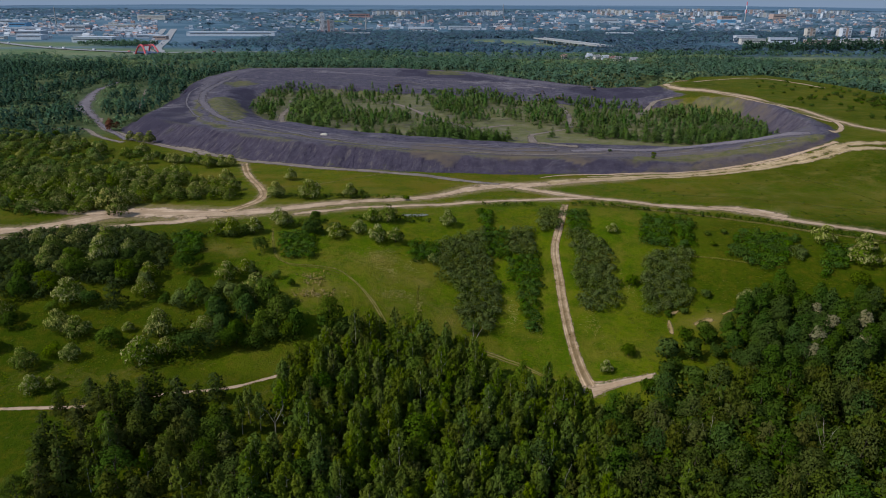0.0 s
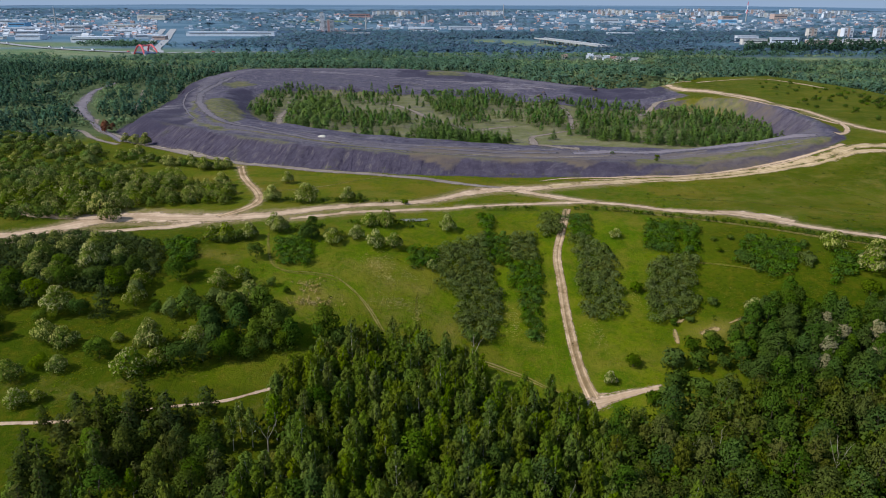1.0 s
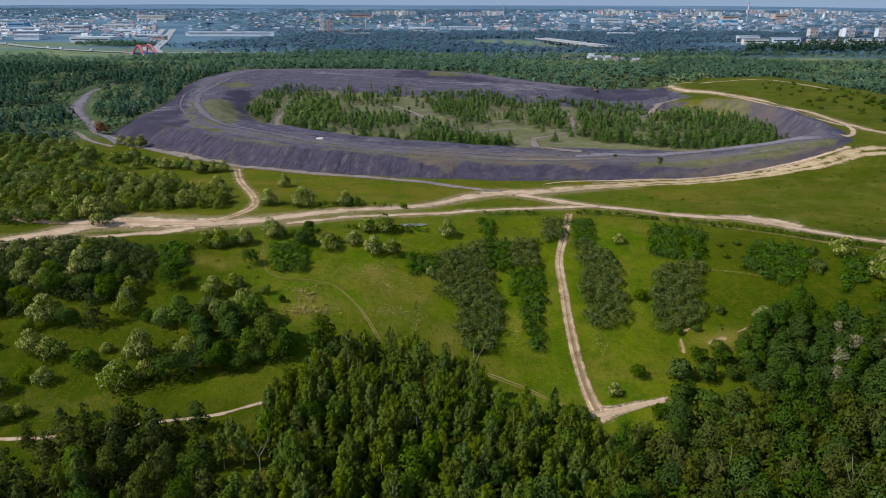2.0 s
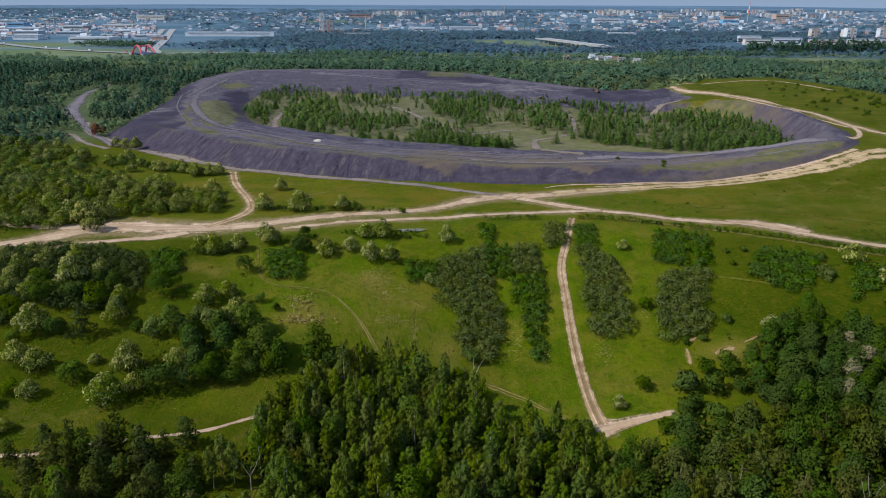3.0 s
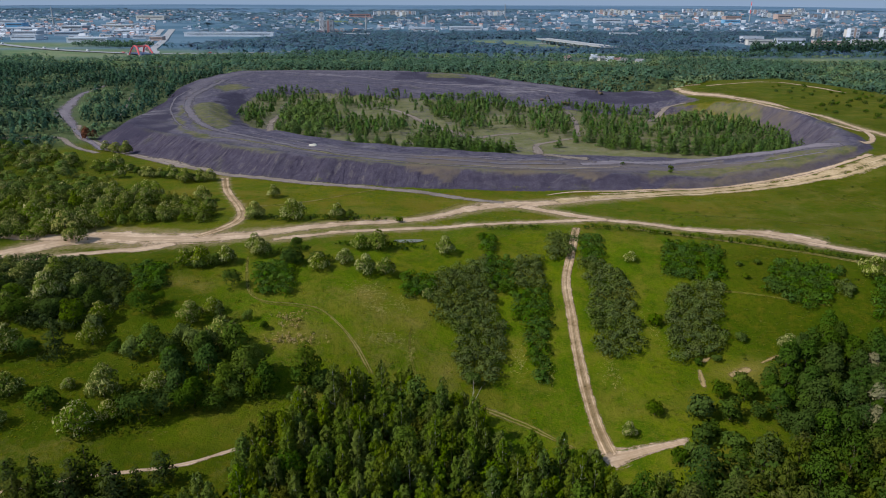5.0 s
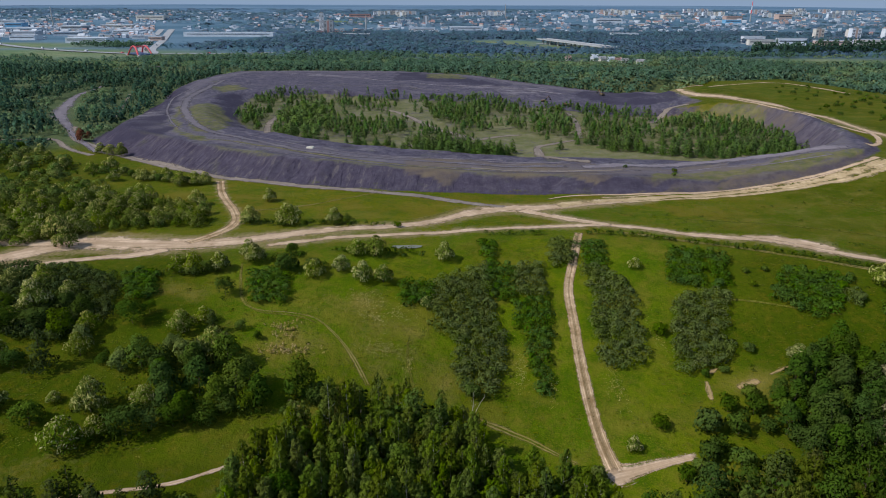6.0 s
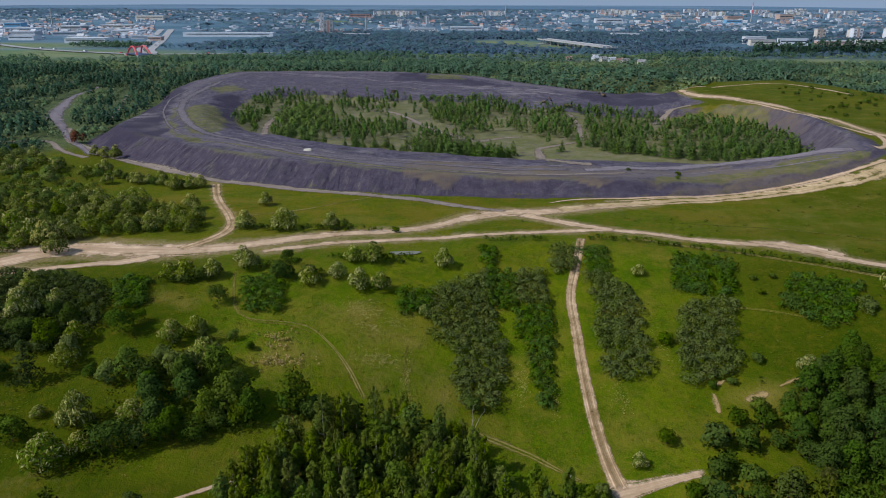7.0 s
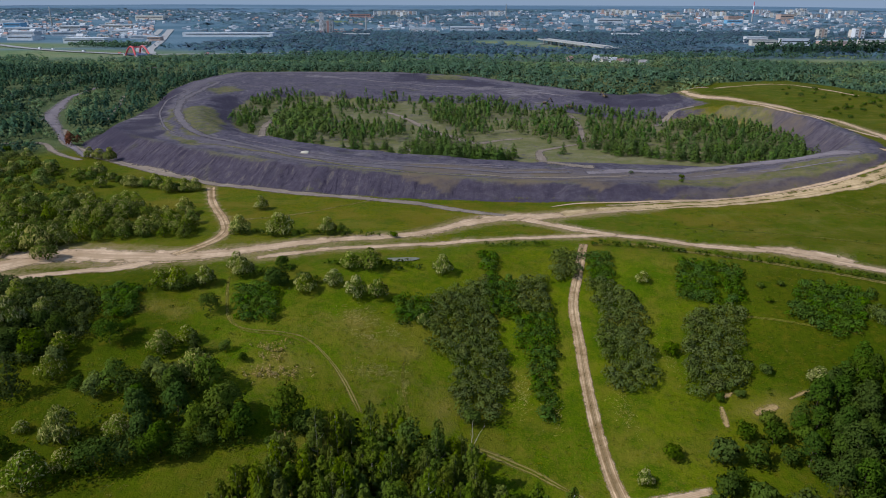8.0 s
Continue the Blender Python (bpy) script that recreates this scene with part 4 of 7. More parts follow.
strip("sand_road", MOUND_TOP, M_SAND, "narrow sandy road over the grassy mound", 0.3)
strip("sand_road", MOUND_LINK, M_SAND, "short sandy road down to the heap road", 0.22)
strip("slag_road", SPUR, M_GREYROAD, "grey spur road down to the heap's floor", 0.3)
strip("sand_road", [(-140, 216, 5), (-126, 208, 6), (-113, 206, 8), (-101, 207, 9)], M_SAND, "pale sandy road by the hawthorn scrub", 0.2)
strip("sand_road", [(-128, 180, 4), (-107, 188, 4.5), (-92, 194, 4.5), (-79, 198, 5), (-70, 203, 5)], M_SAND, "pale sandy side road at the brow", 0.2)
strip("sand_road", ROAD_EDGE, M_SAND, "narrow pale sandy road along the brow of the slope", 0.2)
strip("sand_road", [(84, 214.5, 2), (88, 213.8, 4), (97.5, 211.5, 7), (104, 207, 6), (110, 202, 3)], M_SAND, "broad bare patch of bright sand beside the road", 0.22)
strip("dirt_path", [(50, 218, 1.6), (60, 214.6, 1.8), (78, 206.5, 2), (98, 195.5, 2.2), (118, 184, 2.4), (140, 168, 2.4)], M_FAINT, "brownish worn track along the brow", 0.18)
strip("sand_road", ROAD_LINK, M_SAND, "short pale sandy road joining two others", 0.24)
strip("dirt_path", ROAD_FORK, M_TRACK, "winding two-rut dirt path through the grass", 0.22)
strip("slag_road", ROAD_HEAP, M_GREYROAD, "grey road along the foot of the slag heap", 0.18)
strip("dirt_track", TRACK, M_TRACK, "rutted pale dirt track running straight up the grassy slope", 0.2)
strip("dirt_path", [(x, y, 1.4) for x, y, w in LOW_PATH], M_SAND, "narrow pale path beside the wood", 0.14)
strip("dirt_path", BASE_PATH, M_SAND, "pale sandy path at the foot of the slope", 0.16)
strip("dirt_path", BASE_TRAIL, M_FAINT, "narrow worn trail at the foot of the slope", 0.16)
strip("slag_road", [(x, y, 0.7 * w) for x, y, w in RING_ROAD[:11]], M_SLAGROAD, "grey road along the rim of the slag heap", 0.3)
strip("slag_road", [(x, y, 1.25 * w) for x, y, w in RING_ROAD[10:]], M_LAVENDER, "broad pale lavender-grey road along the low rim of the heap", 0.3)
strip("sand_road", MOUND_ROAD, M_SAND, "pale sandy road over the shoulder of the mound", 0.24)
M_WEEDS = road_material("weedy_slag", (0.19, 0.165, 0.095), (0.1, 0.098, 0.05), 0.0, 0.5)
strip("weedy_edge", [(-112, 324, 2), (-94, 316.5, 3), (-74, 307.5, 3), (-51, 295.5, 3.4), (-31, 285, 3), (-18, 281.5, 3), (-5, 278.5, 2.6), (20, 277, 2), (40, 277, 1.5)], M_WEEDS, "weedy yellowish edge of the slag terrace", 0.2, 1.4, "edge")
strip("slag_road", [(-62, 302, 2), (-42, 296, 2.4), (-19, 293, 2.4), (4, 294, 2.4), (28, 293.5, 2)], M_LAVENDER, "pale wheel track on the slag terrace", 0.24)
strip("slag_road", [(8, 279, 1.6), (30, 276.5, 2.2), (47, 276, 2.6), (61, 279, 2.4), (72, 281, 1.8)], M_GREYROAD, "pale worn track on the edge of the terrace", 0.22)
strip("slag_road", [(-150, 645, 5), (-94, 619, 6), (-62, 597, 6), (-29, 574, 6), (-10, 555, 6), (28, 541, 7), (62, 522, 8), (84, 500, 6)], M_LAVENDER, "pale haul road over the dark slag", 0.3, 3.0)
strip("slag_road", [(-168, 560, 4), (-150, 556, 4), (-128, 548, 4), (-90, 552, 4), (-40, 545, 5), (0, 522, 5)], M_SLAGROAD, "grey haul track over the dark slag", 0.3, 3.0)


def beside(pts, away, width):
    """A line that runs beside another, so many metres to its left."""
    p = np.asarray(pts, float)
    run = np.gradient(p[:, :2], axis=0)
    run /= np.linalg.norm(run, axis=1)[:, None]
    return [(x - away * v, y + away * u, width) for (x, y, w), (u, v) in zip(p, run)]


for away, width, first, last, cover in ((-9, 2.2, 1, 12, M_SLAGROAD), (6.5, 1.4, 6, 11, M_LAVENDER), (-10, 1.5, 11, 15, M_LAVENDER)):
    strip("wheel_track", beside(RING_ROAD[first:last], away, width), cover, "narrow wheel track beside the rim road of the heap", 0.2, 1.6)
strip("slag_road", BASIN_ROAD, M_GREYROAD, "grey road through the pines on the heap", 0.3)
for line in (BASIN_SIDE, BASIN_LEFT, BASIN_BACK):
    strip("slag_road", line, M_GREYROAD, "grey branch road through the pines on the heap", 0.34)
strip("worn_path", [(-50.7, 196, 0.9), (-48.7, 185, 0.9), (-45.5, 176.2, 1.0), (-40.7, 170.7, 1.0), (-31.7, 169.3, 0.8), (-24.5, 166.4, 1.0)], M_TRACE, "faint trodden path in the meadow", 0.16)
strip("worn_path", [(-50.2, 192.8, 0.6), (-48.4, 184.5, 0.8), (-45.2, 174.6, 0.75), (-40.7, 171.3, 0.6), (-33, 170.4, 0.5), (-27.5, 169, 0.6), (-22.5, 164.5, 0.9), (-18.5, 159.3, 1.3), (-15.5, 154, 1.6), (-12.5, 148, 1.7)], M_FAINT, "pale worn path in the meadow", 0.16)
strip("worn_path", [(-6, 170, 0.7), (-6.4, 160.7, 0.9), (-4.9, 153.8, 0.9), (-4.5, 147, 0.9)], M_TRACE, "faint trodden path in the meadow", 0.16)
strip("worn_path", [(-65, 236, 2), (-48, 243, 1.6), (-30, 254, 1.6), (-20, 262, 1.6)], M_FAINT, "faint worn path across the grass", 0.16)
strip("worn_path", [(126, 258, 1.2), (134, 246, 1.2), (142, 232, 1.2), (150, 214, 1.2)], M_TRACE, "faint trodden path over the plain", 0.16)
strip("worn_path", [(70, 232, 1.2), (96, 228, 1.4), (126, 216, 1.4), (150, 204, 1.4)], M_TRACE, "faint wheel marks over the plain", 0.16)
strip("worn_path", [(62, 182, 0.8), (74, 180, 1.0), (86, 175, 1.0), (96, 171, 0.8)], M_TRACE, "faint path on the slope", 0.16)
M_SOIL = road_material("bare_soil", (0.38, 0.265, 0.14), (0.2, 0.15, 0.05), 0.0, 0.5, 1.7)
for pts in ([(62.5, 153.6, 1.2), (65, 154.6, 2.6), (68.5, 155.6, 1.4)], [(56.6, 150.5, 0.8), (57, 153.5, 1.6), (57.4, 157, 0.8)], [(58.4, 158.6, 0.8), (59.8, 159.4, 1.6), (61.5, 160.3, 0.8)], [(70, 156.6, 0.7), (73.4, 158, 1.3), (78, 159.6, 0.7)]):
    strip("bare_bank", pts, M_SOIL, "bare sandy bank above the copse", 0.2, 0.7, "bank")
strip("bare_bank", [(-32, 98, 1.0), (-30, 103, 3.0), (-29.5, 108, 1.2)], M_TRACE, "dry yellow grass in a gap of the wood", 0.2, 0.7, "bank")
strip("worn_path", [(-12, 226, 2), (0, 236, 2), (8, 246, 2)], M_FAINT, "faint worn path cutting a corner", 0.16)

# ---------------------------------------------------------------- near wood
rng = np.random.RandomState(4)
leafy = models(*[broadleaf(10 + i, rng.uniform(8.5, 10.5), rng.uniform(3.2, 4.2), (M_LEAF, M_DARKLEAF)[i % 2]) for i in range(7)])
birches = models(*[birch(30 + i, rng.uniform(9.0, 11.0), rng.uniform(1.9, 2.5)) for i in range(6)])
WOOD_MID = [(-32, 84), (-31, 98), (-26, 101), (-26, 107), (-33, 112), (-31, 122), (-27, 132), (-17, 142), (-8, 145), (4, 143), (8.5, 136), (12, 130), (18, 128.5), (25, 126), (30, 123), (31, 84)]
WOOD_RIGHT = [(30, 84), (30, 121), (36, 122), (44, 125), (52, 129), (65, 128), (80, 126), (100, 130), (122, 112), (95, 84)]
WOOD_LEFT = [(-65, 84), (-61, 97), (-52, 102), (-38, 101), (-33, 96), (-32, 84)]
for poly in (WOOD_MID, WOOD_RIGHT):
    xs, ys = scatter(rng, poly, 2.5)
    mass("undergrowth", rng, xs, ys, 5.6, 2.0, 24, 1.0, M_GREENSHRUB, "dense green undergrowth between the trees", "undergrowth")
M_DRAB = foliage("leaves_drab", (0.066, 0.085, 0.009), (0.108, 0.126, 0.018), 0.32, False, 0.02, 0.45)
olive = foliage("leaves_olive", (0.046, 0.068, 0.007), (0.082, 0.106, 0.013), 0.3, False, 0.02)
sombre = models(*[broadleaf(40 + i, rng.uniform(8.5, 10.5), rng.uniform(3.4, 4.3), (olive, M_DARKLEAF, olive)[i % 3], 1050, "tall broadleaf tree with a dense dark olive crown", 0.48) for i in range(5)])
willow_trees = models(*[birch(130 + i, rng.uniform(7.5, 9.0), rng.uniform(2.9, 3.5), 1150, M_DRAB, "bushy willow with fine hanging olive-brown leaves", "willow_tree", M_BARK) for i in range(4)])
larches = models(*[conifer(56 + i, rng.uniform(8.0, 10.0), rng.uniform(1.7, 2.3)) for i in range(3)])
for poly, gap, kinds in ((WOOD_MID, 3.0, ((birches, 0.9), (willow_trees, 0.95), (leafy, 1))), (WOOD_RIGHT, 4.5, ((birches, 0.1), (willow_trees, 0.42), (sombre, 1))), (WOOD_LEFT, 4.4, ((birches, 0.2), (larches, 0.6), (willow_trees, 0.72), (sombre, 1)))):
    xs, ys = scatter(rng, poly, gap)
    pick, low = rng.uniform(0, 1, len(xs)), 0
    for kind, high in kinds:
        mine = (pick >= low) & (pick < high)
        plant(kind, [(x, y, rng.uniform(0.68, 1.08)) for x, y in zip(xs[mine], ys[mine])], rng, 0.2)
        low = high
COPSE = [(74.4, 153.1), (74.4, 145.2), (84, 157.6), (81.7, 149.3), (74.5, 140.4), (87.9, 153.1), (86.6, 143.7), (89, 139), (93.8, 144.6), (94, 151.2), (80.9, 141), (96, 137), (101.2, 148.3), (104, 143), (108, 150), (69, 149)]
shady = models(*[broadleaf(20 + i, rng.uniform(8.5, 10), rng.uniform(2.8, 3.6), M_DARKLEAF, 1050, "dark green tree in a dense copse") for i in range(3)])
plant(shady, [(x, y, rng.uniform(0.8, 1.0)) for x, y in COPSE], rng)
xs, ys = scatter(rng, [(70.3, 151), (81, 158), (87, 162), (92, 157), (110, 152), (114, 134), (80, 129), (66, 130), (66, 143)], 4.4)
plant(shady, [(x, y, rng.uniform(0.65, 0.95)) for x, y in zip(xs, ys)], rng)
COPSE_EDGE = [(80.4, 161), (87.7, 163), (98.4, 155.5), (110, 150), (104, 132), (82, 128), (76.8, 131), (70, 133), (70.5, 143.2), (71, 152)]
xs, ys = scatter(rng, COPSE_EDGE, 2.6)
mass("undergrowth", rng, xs, ys, 3.2, 1.9, 26, 0.7, M_GREENSHRUB, "dense green undergrowth in the copse", "undergrowth")
conifers = models(*[conifer(50 + i, rng.uniform(7.5, 9.5), rng.uniform(2.0, 2.7)) for i in range(4)])
plant(conifers, [(-61.7, 106.6, 1), (-57.6, 108.2, 1.05), (-55.8, 111.3, 0.95), (-61.3, 111, 0.9), (-65.2, 110.5, 0.9), (-54.4, 113, 0.7), (-47.8, 107.7, 1.15), (-50.6, 111, 0.9), (-43.9, 115.6, 0.85), (-52.6, 101.2, 1),
                 (-62.9, 94.8, 1), (-59.8, 96.3, 1), (-65.4, 93.4, 1), (-71.4, 110, 0.6), (-39.3, 105.9, 0.8), (-63, 108, 0.8), (-45.5, 110.5, 0.8), (-58, 104, 0.9), (-66, 106.5, 0.8), (-54, 106, 0.95), (-60, 108.8, 0.9), (-49, 103, 0.9), (-67, 98, 0.9), (-56, 98, 1.0)], rng)
plant(leafy, [(-58, 100.9, 0.75), (-50, 104, 0.7), (-44.4, 103, 0.7), (-41.1, 106, 0.65), (-40.3, 100, 0.7), (-69.6, 117, 0.4)], rng)
plant(birches, [(32, 118.5, 0.8), (34.5, 120, 0.75), (37.5, 119.5, 0.85), (40, 121.5, 0.7), (36, 117, 0.9), (-33.4, 107.3, 0.85), (-35.8, 109.3, 0.9), (-36.4, 106, 0.8)], rng)
M_PALE = foliage("leaves_withered", (0.14, 0.135, 0.06), (0.26, 0.24, 0.12), 0.2)
M_COPPER = foliage("leaves_copper", (0.09, 0.03, 0.015), (0.17, 0.06, 0.03), 0.25)
withered = models(broadleaf(66, 7.5, 2.6, M_PALE, 620, "withered tree with pale brownish leaves", 0.5, "withered_tree"))
plant(withered, [(86, 140, 1.2), (91, 144, 1.15), (95, 137, 1.05), (82, 134.5, 0.9), (90, 150, 0.95), (98, 143, 1.0)], rng)
plant(models(broadleaf(67, 7.0, 2.6, M_COPPER, 500, "copper-red tree at the foot of the heap", 0.7, "copper_tree")), [(-171, 352, 1.0), (-173.5, 355, 0.8), (-169.5, 356, 0.7)], rng)
snags = models(snag(61), snag(62), snag(63))
plant(snags, [(7.2, 142.5, 1.0), (50.2, 108.6, 1.15), (45.3, 110.1, 0.8), (41.8, 110.8, 0.9), (16.5, 97, 1.1), (20.2, 98, 1.1), (12, 112, 0.95), (69, 104, 0.9), (-30.5, 106.5, 0.9)], rng)

# ---------------------------------------------------------------- bushes on the slope
big_haws = models(*[hawthorn(170 + i, rng.uniform(5.0, 6.0), rng.uniform(3.1, 3.6), (520, 300, 420, 180)[i], 980, 0.46) for i in range(4)])
haws = models(*[hawthorn(70 + i, rng.uniform(4.2, 5.2), rng.uniform(2.6, 3.2), (360, 240, 150, 300)[i % 4]) for i in range(5)])
HAW_SLOPE = [(-74.1, 160.5, 1.35), (-55.2, 162.4, 1.26), (-51.3, 165.8, 0.97), (-88.5, 148.6, 1.53), (-85.5, 137.8, 1.5), (-81.1, 136.7, 1.19), (-63, 136.8, 1.36), (-63.3, 127.2, 1.5), (-59, 130.5, 1.05), (-53.7, 139, 1.12),
             (-78.6, 128.4, 0.92), (-71, 139.2, 0.61), (-99.4, 176.5, 1.32), (-88.8, 167.3, 1.54), (-103.5, 171.2, 1.31), (-95.8, 161.9, 1.24), (-46, 154.6, 1.43), (-101.5, 163.7, 1.13), (-89.6, 161.2, 1.22), (-72.4, 152.8, 1.15),
             (-92.7, 178.5, 1.17), (-110, 176, 1.0), (-84, 173, 0.9), (-106, 182, 0.9), (-98, 130, 1.2), (-100, 141, 1.2), (-86, 124.5, 1.1), (-80.6, 117, 0.9), (-77.5, 118.6, 0.7)]
HAW_LEFT = [(-64.8, 187.8, 0.85), (-60.6, 187.7, 0.95), (-54.8, 189, 1), (-47.2, 194, 0.9), (-49.5, 197, 0.6), (-113.1, 208, 1.3), (-107.5, 211, 1.2), (-122, 221, 1.4)]
HAW_MID = [(-30.4, 186.3, 0.75), (-24.4, 189.7, 0.7), (-18.6, 184.9, 0.8), (-13.4, 185.4, 0.8), (-21.4, 198.2, 0.9), (-16.6, 198.6, 0.9), (1.8, 198.7, 0.8), (-2.4, 177.8, 0.5), (51.2, 195.9, 0.55), (38.1, 139.3, 0.5),
           (112.4, 170.5, 1.1), (107.5, 181.8, 1), (-56.7, 225.2, 0.95), (-45, 224.7, 1.2), (-31.6, 225.5, 0.8), (-56.9, 249.5, 0.7), (-101.1, 203.6, 1), (78.4, 161, 0.7), (116, 176, 0.9), (119, 168, 0.9)]
plant(big_haws, [(x, y, 0.84 * k) for x, y, k in HAW_SLOPE], rng)
plant(haws, [(x, y, 1.16 * k) for x, y, k in HAW_LEFT], rng)
plant(haws, [(x, y, 1.28 * k) for x, y, k in HAW_MID], rng)
for line in ([(-66, 186.5, 1), (-54, 189.5, 1)], [(-47, 193, 1), (-36, 196, 1)], [(-30, 189.5, 1), (-24, 191, 1)], [(-20, 186, 1), (-12, 186.5, 1)], [(-24, 199.5, 1), (-8, 200, 1)], [(-58, 223.5, 1), (-42, 223, 1), (-26, 225, 1)]):
    p = spline(line, 1.3)
    mass("hedge", rng, p[:, 0] + rng.normal(0, 0.7, len(p)), p[:, 1] + rng.normal(0, 0.7, len(p)), 2.0, 1.2, 44, 0.5, M_SCRUB, "low ragged green shrubs between the hawthorns", "hedge")
big_bushes = models(*[dark_bush(190 + i, rng.uniform(5.4, 6.4), rng.uniform(3.2, 3.7), (M_DARKLEAF, M_LEAF, M_DARKLEAF)[i], 1150) for i in range(3)])
bushes = models(*[dark_bush(90 + i, rng.uniform(3.3, 4.4), rng.uniform(1.8, 2.4), (M_DARKLEAF, M_LEAF)[i % 2]) for i in range(4)])
BUSH_LEFT = [(-72.3, 133, 2.4), (-79.6, 159.5, 1.76), (-66.1, 163.8, 1.23), (-64.1, 167.7, 1.03), (-49.8, 176.9, 1.42), (-60.7, 186.6, 1.3), (-57.1, 187.4, 1.2), (-37.3, 189.2, 1.6), (-31.7, 189.5, 1.4), (-55.2, 150, 2.06), (-54.3, 131.2, 1.99),
             (-50.4, 132.7, 1.51), (-66.7, 150.3, 0.96), (-42.9, 163.9, 0.77), (-38.5, 160.9, 0.68), (-28.5, 140.1, 0.73), (-22.7, 144.4, 1.24), (-95.5, 153.4, 1.86), (-83.2, 148, 1.41), (-84.8, 160.8, 1.86), (-91.6, 158.9, 1.88),
             (-90.8, 145, 1.07), (-82.9, 129, 1.14), (-47, 134, 1.6), (-42, 136, 1.5), (-39, 139, 1.4), (-35.5, 140, 1.3), (-78, 166, 1.5), (-83, 168.5, 1.3), (-96, 167, 1.5), (-104, 158, 1.8), (-101, 150, 1.7), (-106, 145, 1.8), (-97, 138, 1.3)]
SLOPE_TREES = [(-45.6, 135.7, 1.4), (-40.6, 140.1, 1.2), (-37.8, 142.7, 1.3), (-33.6, 141.4, 1.0), (-26.3, 145.5, 1.25), (-51.1, 141.1, 1.2), (-42.2, 151.8, 1.2), (-36.6, 146.1, 1.05), (-45.4, 143.6, 1.2), (-58.9, 149.9, 1.05), (-49, 137, 1.1), (-47.5, 148, 1.1), (-53, 145, 1.1)]
BUSH_RIGHT = [(-39.4, 190, 1), (-38.6, 198.4, 1), (51.4, 171.6, 0.85), (44.2, 144.1, 0.95), (52.9, 142.6, 1.55), (58.2, 141.4, 1.4), (63.5, 146.6, 1.3), (63.9, 141.3, 1.2), (64.2, 150.7, 1.05), (58.6, 147.5, 1.05), (-27, 144.8, 1.4), (-23.4, 144.9, 1.25),
              (-20.4, 142.5, 1.1), (78.3, 191.2, 0.5), (77.9, 185.2, 0.5), (83.1, 191.2, 0.52), (61.8, 158.7, 0.6), (57.5, 157.9, 0.55), (106.9, 161.4, 1.3), (7.6, 152.9, 0.9), (116, 160, 1.2), (45, 130.5, 0.9), (50.5, 134.3, 1.2), (53, 136.8, 1.1),
              (48, 131.8, 1.0), (56, 133.5, 1.3), (69, 146, 1.2), (68, 138, 1.2), (-27.8, 225.7, 0.8), (-12.2, 222.2, 0.6), (26, 131, 1.2)]
plant(big_bushes, [(x, y, 0.56 * k) for x, y, k in BUSH_LEFT], rng)
plant(bushes, BUSH_RIGHT, rng)
willows = models(dark_bush(101, 5.0, 2.6, M_WILLOW, 900, "grey-green willow bush on the slope", "willow_bush"), dark_bush(102, 4.2, 2.3, M_WILLOW, 800, "grey-green willow bush on the slope", "willow_bush"))
plant(willows, [(-62.6, 148.8, 1.6), (-49.3, 151.5, 1.45), (-73.7, 156.7, 0.9), (-54.7, 155.7, 1.4), (29.8, 132.2, 0.75), (37.9, 139.6, 0.5), (69, 164.1, 0.7), (99, 176, 0.7)], rng)
small_leafy = models(*[broadleaf(120 + i, rng.uniform(6.2, 7.4), rng.uniform(2.5, 3.2), (M_DARKLEAF, M_LEAF, M_DARKLEAF)[i % 3], 1050, "dense green tree in a clump on the slope", 0.5) for i in range(3)])
plant(small_leafy, [(x, y, 0.98 * k) for x, y, k in SLOPE_TREES], rng)
plant(conifers, [(-77.4, 147.9, 0.95), (-48.4, 162.2, 0.6)], rng)
xs, ys = scatter(rng, [(-64, 127), (-60, 140), (-60, 149), (-56, 158), (-49, 158), (-38, 149), (-31, 142), (-33, 137), (-45, 132), (-57, 126)], 3.2)
mass("undergrowth", rng, xs, ys, 2.2, 1.7, 40, 0.5, M_GREENSHRUB, "green undergrowth among the bushes on the slope", "undergrowth")

